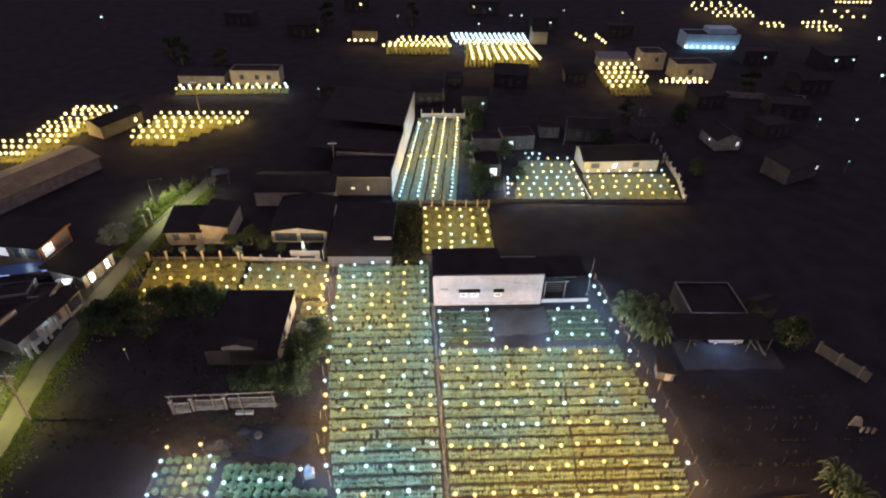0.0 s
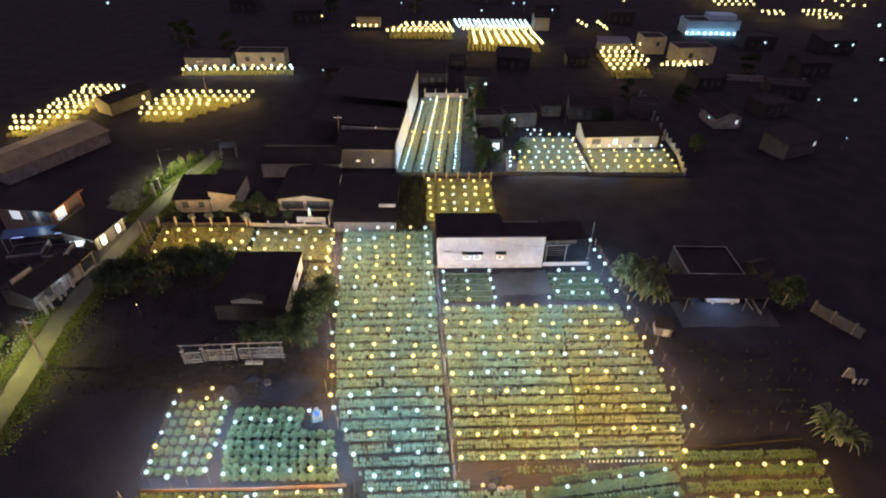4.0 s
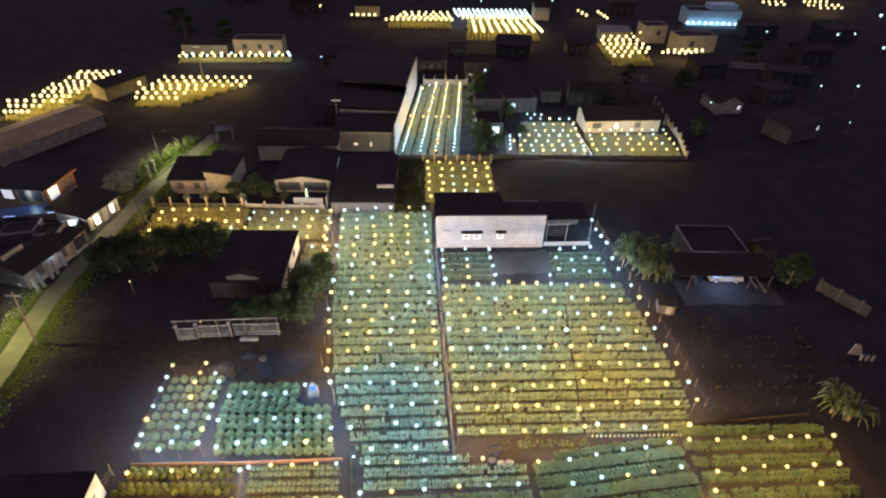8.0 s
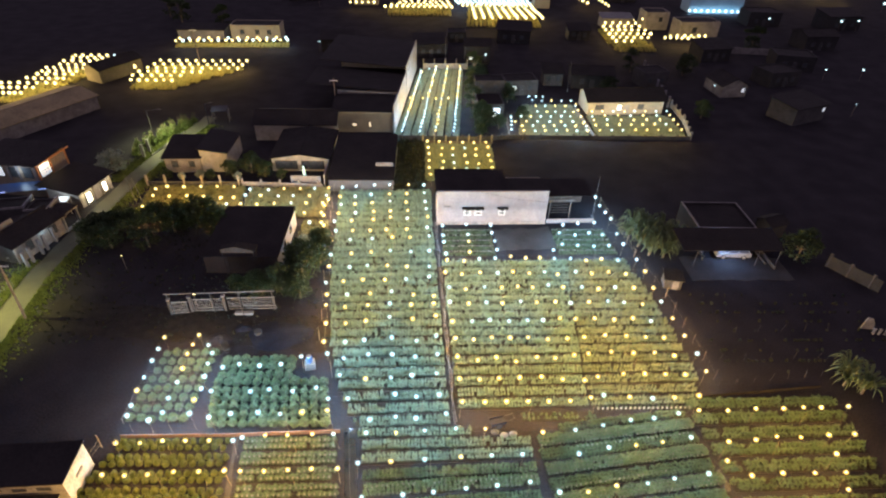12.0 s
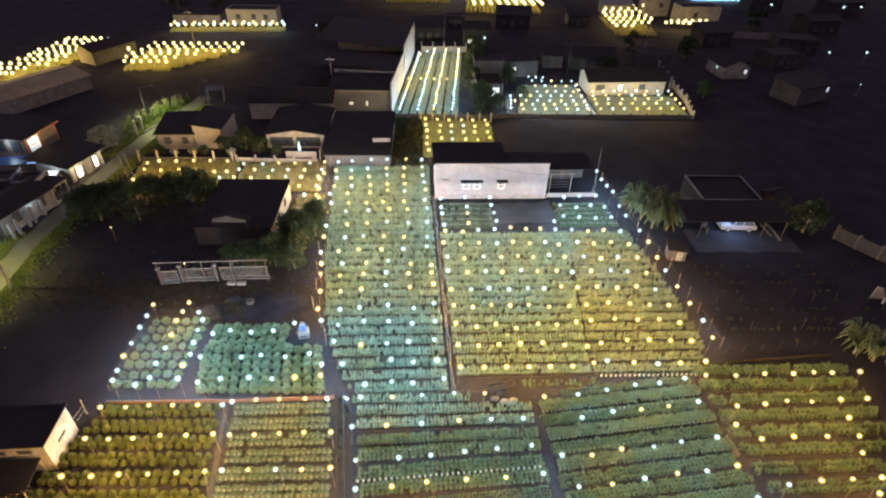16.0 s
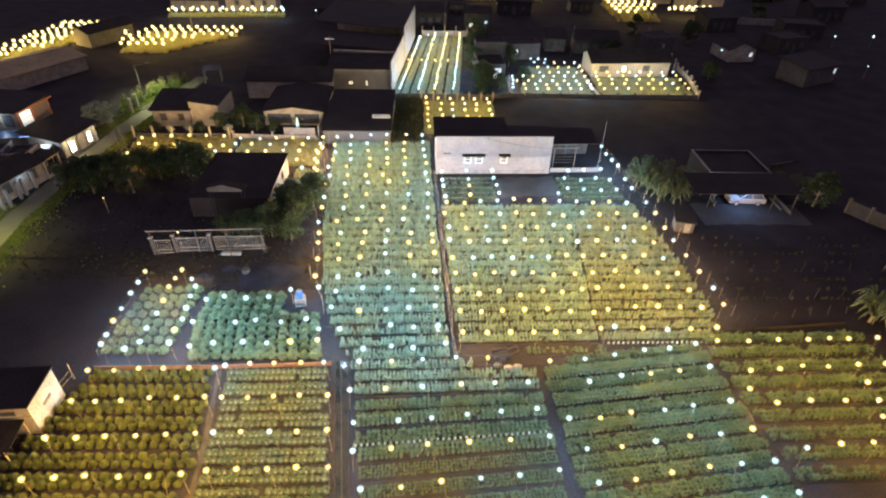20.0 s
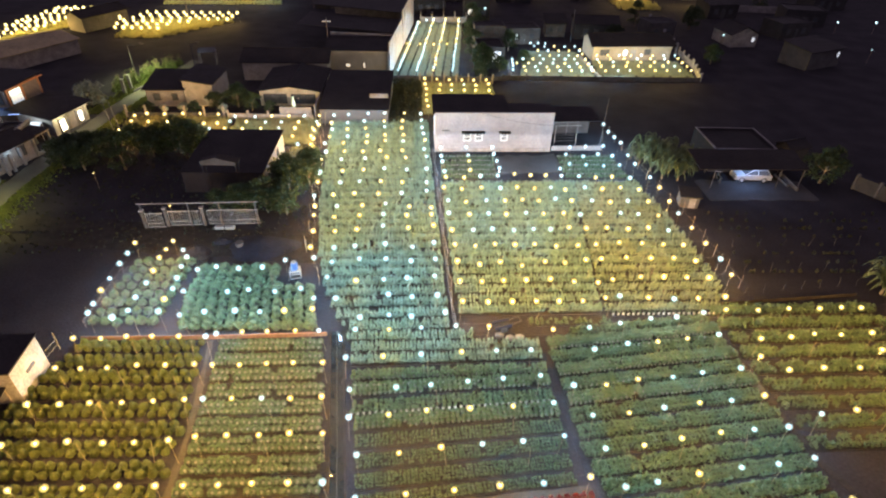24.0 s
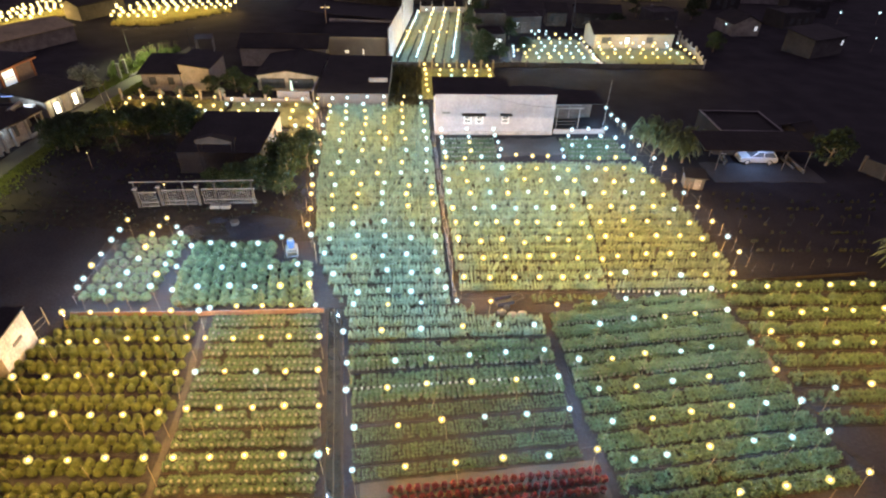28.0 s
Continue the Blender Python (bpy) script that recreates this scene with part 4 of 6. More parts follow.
building("house", "flat-roofed house behind trees", 10.0, 106.5, 2, 6.0, 4.0, 4.8, "flat", 0, "dimwall", "roof", windows=(("s", -1.6, 3.6, 0.9, 0.9, None), ("s", 1.2, 3.6, 0.9, 0.9, None)))

# north east: house behind the double field
building("house", "cream bungalow with dark roof behind lit plants", 36.8, 102.6, 4, 15.4, 6.4, 3.0, "gable", 1.3, "cream", "roof", 0.6,
         windows=(("s", -5.9, 1.6, 0.8, 1.0, None), ("s", -5.0, 1.6, 0.8, 1.0, None), ("s", -1.4, 1.5, 0.9, 1.2, "lit"), ("s", 3.0, 1.6, 1.2, 1.0, None)), doors=(("s", 0.2, 1.0, 2.1, "white"),))
wall_line("wall_slope", [(27.4, 101.5), (28.2, 88)], 0.6, 0.15, M["stained"], "stained garden wall between two fields", posts=0)
# place, width, depth, height, turn
VILLAGE = [(25.4, 117.5, 4.2, 3.4, 2.8, 0), (17.2, 112, 7, 5, 3.2, 8), (34, 117, 9, 6, 3.2, -5), (48, 118, 6, 5, 3.4, 12), (9.5, 133, 6, 5, 4.4, 0), (-2, 138, 8, 6, 3.4, 5), (-25.5, 141, 8, 5, 3.2, 3), (5.2, 151, 5, 4, 2.8, 0), (39.5, 155, 6, 4, 2.6, 0), (21, 152, 9, 6, 3.4, -8), (78, 120, 8, 6, 3.4, 15), (70, 100, 4, 4, 2.6, 24), (88, 132, 9, 7, 3.6, -12)]
OUTSKIRTS = [(104, 150, 9, 7, 3.8, 4), (70, 138, 8, 6, 3.2, 10), (101, 175, 10, 7, 4.2, 0), (124, 172, 11, 7, 4, 7), (140, 160, 10, 8, 4.2, -6), (66, 205, 9, 6, 4, 0), (40, 212, 9, 7, 4.4, 5), (-45, 200, 10, 7, 4, 8), (-70, 215, 10, 7, 4, -8), (20, 236, 12, 7, 4.6, 3), (-30, 238, 10, 7, 4.2, -4)]
# most houses take the darkest wall tone, so they read as unlit
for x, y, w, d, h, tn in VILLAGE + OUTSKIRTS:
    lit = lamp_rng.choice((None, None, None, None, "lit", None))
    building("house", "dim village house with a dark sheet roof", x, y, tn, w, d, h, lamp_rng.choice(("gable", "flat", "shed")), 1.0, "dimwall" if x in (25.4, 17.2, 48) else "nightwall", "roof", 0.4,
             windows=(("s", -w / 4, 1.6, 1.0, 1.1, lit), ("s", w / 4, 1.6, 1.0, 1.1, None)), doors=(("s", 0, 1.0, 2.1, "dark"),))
building("house", "pale gabled house end in the dark", 63.4, 113.4, 96, 7.0, 5.8, 2.6, "gable", 1.4, "stained", "roof", 0.4, windows=(("w", -2.0, 1.5, 0.8, 1.0, "lit"),))
building("house", "dark sheet-roofed house with one lit window", 71.5, 99.0, 24, 9, 6, 3.4, "shed", 0.6, "dimwall", "roof", 0.5, windows=(("s", 3.6, 2.2, 0.8, 1.0, "lit"),))
# west far: field house and the long shed
building("house", "cream field house with dark roof among bulbs", -72.3, 119.0, 62, 10.5, 5.0, 3.0, "gable", 0.9, "cream", "roof", 0.5, front="dimwall", windows=(("e", 0, 2.1, 0.8, 0.8, None), ("s", 3.2, 1.5, 0.8, 1.0, "litwarm")))
building("barn", "long low barn with a rusty, lamp-warmed sheet roof", -75.6, 93.0, 62, 20.0, 9.5, 2.6, "gable", 0.9, "stained", "rust", 0.4, category="barn")
building("house", "cream house with dark windows behind a row of bulbs", -48.6, 151.5, 1, 13, 5.5, 3.8, "flat", 0, "cream", "roof", windows=(("s", -3.5, 2.0, 1.0, 1.1, None), ("s", 0.5, 2.0, 1.0, 1.1, None), ("s", 3.6, 2.0, 1.0, 1.1, None)))
building("house", "low dim outbuilding with a sheet roof", -63.0, 151.0, 1, 12, 5, 2.4, "shed", 0.4, "stained", "roof")
building("house", "far yellow-lit house front", -23.2, 194.5, 1, 8, 5, 3.6, "gable", 1.0, "cream", "roof", 0.4)
building("house", "far gabled house beside the lit field", 35.5, 194.0, 0, 5, 6, 4.4, "gable", 1.6, "cream", "roof", 0.4)
# these two fronts look lit through their pale wall tone
building("house", "far cream house lit by bulbs", 65.2, 168.5, 2, 7.0, 6.0, 5.0, "flat", 0, "palewall", "roof", windows=(("s", 1.0, 3.0, 1.0, 1.2, None),))
building("house", "far cream house with a dark window lit by bulbs", 74.3, 159.5, 4, 11.5, 6.0, 4.6, "flat", 0, "palewall", "roof", windows=(("s", -1.5, 2.4, 1.2, 1.4, None),))
building("house", "far low house with a pale roof", 54.0, 169.0, 0, 9, 5, 2.8, "shed", 0.5, "stained", "concrete")
bw = building("factory", "pale blue-white factory hall lit by floodlights", 93.0, 191.8, 0, 18.0, 7.0, 4.6, "flat", 0, "bluewall", "roof", category="factory")
part("upper_storey", Geo().box(-1.5, -2.5, 4.6, 7.5, 2.5, 6.2), M["bluewall"], bw)
wall_line("wall_far_east", [(77, 143), (98, 140)], 1.6, 0.2, M["stained"], "long dim boundary wall")
# made-up canopy in place of a faint blue flare of light
cn = thing("canopy", "small added sheet canopy standing for a blue flare", "canopy", pose(-41.4, 94.0, 0, 0, 0, 12))
part("sheet", Geo().slab([(-1.5, -0.9, 2.3), (1.5, -0.9, 2.3), (1.5, 0.9, 2.7), (-1.5, 0.9, 2.7)], 0.05), M["dimwall"], cn)
for px in (-1.4, 1.4):
    for py in (-0.8, 0.8):
        part("post", Geo().bar((px, py, -0.05), (px, py, 2.3), 0.05), M["steel"], cn)


# ---- poles, lamps ----
def power_pole(x, y, high, label, lean=0.0, arm=True):
    p = thing("power_pole", label, "power pole", pose(x, y, 0, 0, lean, 0))
    part("pole", Geo().bar((0, 0, -0.2), (0, 0, high), 0.14 if arm else 0.05, 8, 0.09 if arm else 0.035), M["wood" if arm else "concrete"], p)
    if arm:
        part("crossarm", Geo().box(-0.8, -0.05, high - 0.6, 0.8, 0.05, high - 0.48), M["steel"], p)
        for i in (-0.7, 0, 0.7):
            part("insulator", Geo().bar((i, 0, high - 0.48), (i, 0, high - 0.3), 0.04), M["white"], p)
    return p


power_pole(-46.4, 39.4, 7.8, "grey concrete power pole beside the road", 3)
power_pole(-44.7, 63.8, 4.6, "short pale concrete pole at the field corner", -4, False)
power_pole(-43.5, 63.4, 4.5, "short pale concrete pole at the field corner", -6, False)
power_pole(-20.2, 97.0, 7.5, "thin dark power pole between roofs", 0)
power_pole(-57.0, 128.6, 8.0, "power pole behind the lit field", 0)
power_pole(1.6, 128.2, 7.0, "thin pole behind the long beds", 0, False)
power_pole(28.0, 112.0, 6.5, "thin pole behind houses", 0, False)


def street_lamp(x, y, high, reach, turn, power, colour, label):
    s = thing("street_lamp", label, "street lamp", pose(x, y, 0, 0, 0, turn))
    part("pole", Geo().bar((0, 0, -0.2), (0, 0, high), 0.07, 8, 0.05), M["dark"], s)
    part("arm", Geo().bar((0, 0, high - 0.1), (reach, 0, high + 0.2), 0.035), M["dark"], s)
    part("head", Geo().box(reach - 0.3, -0.12, high + 0.14, reach + 0.3, 0.12, high + 0.26), M["dark"], s)
    lamp = new("street_light", bpy.data.lights.new("street_light", "SPOT"))
    lamp.data.energy, lamp.data.color, lamp.data.spot_size, lamp.data.spot_blend, lamp.data.shadow_soft_size = power, colour, radians(140), 0.6, 0.12
    lamp.parent = s
    lamp.matrix_local = Matrix.Translation((reach, 0, high + 0.05))
    return s


street_lamp(-52.4, 39.5, 6.0, 1.6, 0, 12000, (1.0, 0.94, 0.32), "street lamp with short arm beside the road")
street_lamp(-49.9, 84.0, 6.0, 2.2, 0, 14000, (0.95, 1.0, 0.50), "street lamp with short arm beside the road")
# last one is added, to give the blue-white light by the canopy
street_lamp(-43.4, 92.4, 4.0, 1.2, 0, 150, (0.6, 0.8, 1.0), "small added yard lamp on a thin post")
# the lamp at x -53.4 is added to brighten the white sheet
for x, y, z, p, c in ((-50.2, 63.2, 2.3, 560, (1.0, 0.88, 0.48)), (-49.2, 67.2, 2.4, 360, (1.0, 0.88, 0.52)), (-57.2, 66.75, 5.0, 130, (1.0, 0.78, 0.35)), (-52.4, 47.6, 2.0, 240, (0.55, 0.85, 1.0)), (-51.0, 53.0, 2.3, 80, (0.62, 0.85, 1.0)), (-53.4, 61.3, 2.7, 420, (0.80, 0.95, 1.0)), (-60.5, 64.9, 4.6, 160, (0.6, 0.8, 1.0)), (-20.7, 70.1, 2.6, 46, (0.45, 1.0, 0.92)), (36.2, 50.2, 2.5, 900, (0.30, 0.50, 1.0)), (38.2, 100.0 - 1.4, 2.4, 130, (1.0, 0.95, 0.85))):
    porch = thing("porch_lamp", "small round lamp under eaves or over a sheet", "lamp", pose(x, y, z))
    if x in (-52.4, -20.7):
        porch["label"] = "small round garden lamp on a thin post"
        part("post", Geo().bar((0.0, 0.0, 0.12), (0.0, 0.0, 0.24), 0.02).bar((0.0, 0.14, -z - 0.05), (0.0, 0.14, 0.24), 0.02).bar((0, 0, 0.23), (0, 0.14, 0.23), 0.02), M["dark"], porch)
    part("shade", Geo().dome(0, 0, 0.10, 0.16, 0.16, 0.10, 8, 3, 0.0), M["white"], porch)
    lp = new("porch_light", bpy.data.lights.new("porch_light", "POINT"))
    lp.data.energy, lp.data.color, lp.data.shadow_soft_size = p, c, 0.08
    lp.parent = porch
    lp.matrix_local = Matrix.Translation((0, 0, -0.05))

# lone small lights
NEAR_LAMPS = [(-39.4, 48.3, 2, "y", 0.09), (99.9, 122.2, 2.5, "w", 0.28), (90.8, 122, 2.5, "w", 0.22), (-30, 139, 2.5, "w", 0.18), (11.4, 130, 2.5, "w", 0.3), (127, 153.3, 3, "w", 0.4), (60, 111.5, 2, "w", 0.2), (-28.3, 41, 2.2, "y", 0.09), (84, 100, 2.5, "w", 0.12), (-13.5, 102, 3, "w", 0.1)]
FAR_LAMPS = [(-27.8, 228, 4, "y", 0.5), (123.5, 168.8, 3, "w", 0.4), (22, 228, 3, "w", 0.35), (42, 208, 3, "w", 0.3), (-114, 203, 4, "w", 0.4), (29, 218, 3, "w", 0.3), (33, 218, 3, "w", 0.35), (16, 205, 3, "w", 0.25), (101, 169, 3, "w", 0.3), (122, 167, 3, "w", 0.35), (128, 168, 3, "w", 0.3), (153, 193, 3, "w", 0.5), (73, 225, 3, "y", 0.3), (51, 228, 3, "w", 0.25), (-13, 215, 3, "w", 0.25), (-38, 189, 4, "y", 0.35), (16, 231, 3, "y", 0.3)]
for x, y, z, c, s in NEAR_LAMPS + FAR_LAMPS:
    l1 = thing("yard_lamp", "single bare bulb burning on a post", "lamp", pose(x, y, 0))
    part("post", Geo().bar((0, 0, -0.1), (0, 0, z - s), 0.03), M["wood"], l1)
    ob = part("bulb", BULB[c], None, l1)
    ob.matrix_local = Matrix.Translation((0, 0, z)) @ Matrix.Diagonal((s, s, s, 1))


# ---- plants of the fields ----
def between(a, b, u):
    return (a[0] + (b[0] - a[0]) * u, a[1] + (b[1] - a[1]) * u)


def side_x(line, y):
    """Where a boundary, a line of points from south to north, lies at y."""
    for (ax, ay), (bx, by) in zip(line, line[1:]):
        if ay <= y <= by:
            return ax + (bx - ax) * (y - ay) / (by - ay)
    return line[0][0] if y < line[0][1] else line[-1][0]


# centre left and centre right
MIDDLE = [(0.05, 25.2), (-0.55, 37), (-1.45, 58.6), (-1.6, 68)]
SPLIT = [(12.9, 28.3), (14.3, 42.8), (15.8, 52.7)]
WEST, EAST = [(-9.2, 24.5), (-11.6, 30), (-13.2, 36), (-14.6, 46), (-16.2, 67)], [(22.3, 25), (25.4, 31), (24.6, 42), (23.4, 50), (22.4, 58)]
y = 25.5
while y < 67.5:
    flower_bed(side_x(WEST, y) + 0.4, y, side_x(MIDDLE, y) - 0.4, y + 0.3, 2, 0.52, 0.31, "upright", 0.96, group="beds of the centre left field", label="bed of tall leafy chrysanthemums under bulbs")
    y += 1.42
y = 27.5
while y < 50.5:
    k = 0.9 if y < 34 else 1.0
    mid = side_x(SPLIT, y)
    flower_bed(side_x(MIDDLE, y) + 0.45, y, mid - 0.08, y + 0.25, 2, 0.50, 0.31, "upright", k * 0.96, group="beds of the centre right field", label="bed of tall leafy chrysanthemums under bulbs")
    flower_bed(mid + 0.12, y + 0.25, side_x(EAST, y + 0.3) - 0.6, y + 0.5, 2, 0.50, 0.31, "upright", k * 0.92, group="beds of the centre right field", label="bed of dull green chrysanthemums under bulbs", leaf="duskleaf")
    y += 1.36
for i in range(5):
    for x0, x1, y in ((-0.6, 6.2, 51.5 + 1.25 * i), (14.6, 22.3 - 0.1 * i, 51.9 + 1.2 * i)):
        flower_bed(x0, y, x1, y + 0.15, 2, 0.40, 0.30, "low", 0.72, group="beds before the house", label="bed of low green seedlings before the house")
        flower_bed(x0, y + 0.60, x1, y + 0.75, 1, 0.3, 0.34, "tiny", 0.8, "whitepot", group="beds before the house", label="single row of seedlings in small white pots")
# front centre and front right
for i, (y, slope, kind, n, gap, step, size, pots) in enumerate((
        (23.1, 0.4, "upright", 2, 0.45, 0.30, 0.85, ""), (21.8, 0.5, "upright", 2, 0.45, 0.30, 0.9, ""), (20.2, 0.7, "bush", 2, 0.42, 0.36, 0.8, "potdark"), (18.9, 0.9, "low", 3, 0.36, 0.36, 1.0, "pot"),
        (17.4, 1.0, "low", 3, 0.36, 0.36, 1.0, ""), (16.0, 1.1, "low", 3, 0.36, 0.36, 1.0, "pot"), (14.6, 1.2, "tiny", 4, 0.25, 0.25, 1.0, ""), (13.1, 1.3, "tiny", 4, 0.25, 0.25, 1.05, ""),
        (11.7, 1.35, "tiny", 4, 0.25, 0.25, 1.05, ""), (10.45, 1.4, "tiny", 3, 0.25, 0.25, 1.05, ""))):
    flower_bed(side_x([(-6.5, 7), (-9.0, 26)], y) + 0.4, y, 6.7 + 0.04 * i, y + slope, n, gap, step, kind, size, pots, group="beds of the front centre field", label="bed of small young chrysanthemums in close rows" if kind == "tiny" else "bed of leafy young chrysanthemums in pots")
flower_bed(-8.6, 24.35, 1.6, 24.55, 2, 0.42, 0.31, "upright", 0.85, group="beds of the front centre field", label="bed of leafy young chrysanthemums in pots")
flower_bed(6.2, 26.1, 13.2, 26.3, 2, 0.40, 0.40, "low", 0.9, group="beds of the centre right field", label="bed of low weedy plants at the field's end", thin=0.2)
flower_bed(9.6, 24.9, 21.6, 26.5, 2, 0.36, 0.34, "bush", 0.82, group="beds of the front right field", label="bed of bushy chrysanthemums in slanting rows")
for i in range(6):
    for j in range(2):
        yy = 23.4 - 2.75 * i - 1.35 * j
        near = i >= 4
        flower_bed(side_x([(9.4, 6), (7.9, 14), (7.2, 24)], yy) + 0.1, yy, 21.7 + 0.24 * i, yy + 1.8, 3, 0.34, 0.34, "low" if near else "bush", 1.15 if near else 0.82, "pot" if j == 0 and i < 3 else "", group="beds of the front right field", label="bed of bushy chrysanthemums in slanting rows")
# single rows of white pots along the beds' edges
WHITEPOT = Geo().bar((0, 0, 0), (0, 0, 0.18), 0.075, 8, 0.10).bar((0, 0, 0.165), (0, 0, 0.19), 0.11, 8, 0.11).mesh("pot")
WHITEPOT.materials.append(M["whitepot"])
for x0, y0, x1, y1 in ((-7.7, 19.25, 6.5, 20.05), (-7.7, 16.75, 6.7, 17.85), (13.4, 27.0, 22.6, 27.1), (10.6, 22.9, 21.4, 24.3), (8.0, 19.0, 18.0, 20.5)):
    bed = flower_bed(x0, y0 + 0.12, x1, y1 + 0.12, 1, 0.3, 0.42, "tiny", 1.1, group="rows of white pots", label="single row of seedlings in white pots", thin=0.0)
    n = int(math.hypot(x1 - x0, y1 - y0) / 0.42)
    for k in range(n):
        ob = part("pot", WHITEPOT, None, bed)
        ob.location = (x0 + (x1 - x0) * (k + 0.5) / n, y0 + (y1 - y0) * (k + 0.5) / n, 0)
for i in range(9):
    yy = 27.4 - 1.65 * i
    flower_bed(22.1 + 0.16 * i, yy, 36.6, yy + 0.3, 2, 0.50, 0.42, "bush", 1.05 if i < 5 else 0.9, thin=0.05 if i < 4 else 0.16, group="beds of the far front right field", label="bed of bushy chrysanthemums lit yellow")
# small pots in pairs of rows, front left
for i in range(12):
    yy = 23.35 - 1.5 * i
    flower_bed(side_x([(-17.2, 6), (-18.4, 24)], yy), yy, side_x([(-8.1, 6), (-10.5, 24)], yy), yy + 0.12, 2, 0.60, 0.41, "round", 0.74, "pot", group="beds of small pots", label="double row of small round plants in white pots")
# strips to the west and north
for i in range(6):
    flower_bed(-44.2 + 0.1 * i, 68.0 - 1.4 * i, -29.9, 68.1 - 1.4 * i, 3, 0.4, 0.45, "bush", 1.0, group="beds of the west strip", label="bed of chrysanthemums under yellow bulbs", leaf="straw")
    flower_bed(-29.2, 67.6 - 1.4 * i, -17.2, 67.8 - 1.4 * i, 3, 0.4, 0.45, "bush", 1.0, group="beds of the west strip", label="bed of chrysanthemums under mixed bulbs", leaf="straw")
for i in range(3):
    flower_bed(-19.8, 58.6 - 1.4 * i, -16.2, 58.6 - 1.4 * i, 2, 0.5, 0.5, "bush", 1.0, group="beds of the west strip", label="short bed of chrysanthemums", leaf="straw")
for i in range(10):
    flower_bed(-3.0, 71.6 + 1.35 * i, 8.6, 71.6 + 1.35 * i, 3, 0.4, 0.45, "bush", 1.0, group="beds of the north patch", label="bed of chrysanthemums under yellow bulbs", leaf="straw")
for i in range(8):
    flower_bed(-8.0 + 1.52 * i, 87.6, -3.9 + 1.3 * i, 125.5, 3, 0.36, 0.42, "low", 1.2, group="long beds", label="very long narrow bed of low plants", leaf="pale")
for i in range(11):
    flower_bed(14.2 + 0.25 * i, 88.2 + 1.45 * i, 27.2, 88.2 + 1.45 * i, 3, 0.4, 0.45, "bush", 1.0, group="beds of the north east field", label="bed of plants under white bulbs", leaf="pale")
for i in range(7):
    flower_bed(28.8, 88.4 + 1.45 * i, 45.2, 88.4 + 1.45 * i, 3, 0.4, 0.45, "bush", 1.0, group="beds of the north east field", label="bed of plants under yellow bulbs", leaf="pale")
for i in range(9):
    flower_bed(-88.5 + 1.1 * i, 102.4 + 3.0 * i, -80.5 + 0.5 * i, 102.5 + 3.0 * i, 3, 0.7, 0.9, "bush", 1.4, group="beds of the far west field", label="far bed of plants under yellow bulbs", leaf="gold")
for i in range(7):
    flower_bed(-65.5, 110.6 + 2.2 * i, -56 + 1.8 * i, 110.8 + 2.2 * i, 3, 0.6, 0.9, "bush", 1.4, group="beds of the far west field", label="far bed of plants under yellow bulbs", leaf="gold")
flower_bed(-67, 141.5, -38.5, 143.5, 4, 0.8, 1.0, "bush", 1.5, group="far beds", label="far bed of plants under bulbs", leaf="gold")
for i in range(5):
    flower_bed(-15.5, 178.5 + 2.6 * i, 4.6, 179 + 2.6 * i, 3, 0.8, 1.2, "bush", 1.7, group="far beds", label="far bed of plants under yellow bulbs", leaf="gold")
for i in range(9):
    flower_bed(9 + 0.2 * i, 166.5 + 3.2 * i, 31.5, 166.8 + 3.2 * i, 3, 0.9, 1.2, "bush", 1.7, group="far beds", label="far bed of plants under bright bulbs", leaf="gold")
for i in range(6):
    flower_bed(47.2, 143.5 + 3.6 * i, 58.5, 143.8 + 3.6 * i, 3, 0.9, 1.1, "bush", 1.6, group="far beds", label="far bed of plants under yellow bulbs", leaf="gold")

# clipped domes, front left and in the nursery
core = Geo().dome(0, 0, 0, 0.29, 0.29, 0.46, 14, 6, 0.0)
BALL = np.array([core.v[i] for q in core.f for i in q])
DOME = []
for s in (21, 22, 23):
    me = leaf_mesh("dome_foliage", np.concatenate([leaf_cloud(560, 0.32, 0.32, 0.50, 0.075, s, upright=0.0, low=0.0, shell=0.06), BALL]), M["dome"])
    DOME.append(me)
DPOT = Geo().bar((0, 0, 0), (0, 0, 0.24), 0.17, 10, 0.22).bar((0, 0, 0.24), (0, 0, 0.28), 0.24, 10).mesh("pot")
DPOT.materials.append(M["potdark"])
dome_rng = random.Random(5)


def dome_plant(x, y, s, group):
    k = s * dome_rng.uniform(0.9, 1.1)
    p = thing("chrysanthemum_plant", "round clipped green chrysanthemum in a dark pot", "potted plant", pose(x, y, 0, 0, 0, dome_rng.uniform(0, 360)) @ Matrix.Diagonal((k, k, k * dome_rng.uniform(0.92, 1.08), 1)), group)
    part("pot", DPOT, None, p)
    f = part("foliage", dome_rng.choice(DOME), None, p)
    f.location = (0, 0, 0.20)


for y in [23.25 - 1.53 * k + s for k in range(10) for s in (0.27, -0.29)]:
    x, end = side_x([(-33, 8), (-30.2, 20), (-28.8, 24)], y), side_x([(-18.2, 8), (-18.35, 14.4), (-19.3, 21.7), (-19.7, 24)], y)
    x += dome_rng.uniform(0, 0.3)
    while x < end:
        dome_plant(x, y + dome_rng.gauss(0, 0.04), 0.9, "domes of the front left field")
        x += 0.74
BIG = [leaf_mesh("bushy_foliage", leaf_cloud(330, 0.44, 0.44, 0.66, 0.14, k, upright=0.5, low=0.0, shell=0.35), M["bigleaf"]) for k in (41, 42, 43)]


def big_plant(x, y, s):
    k = s * dome_rng.uniform(0.88, 1.12)
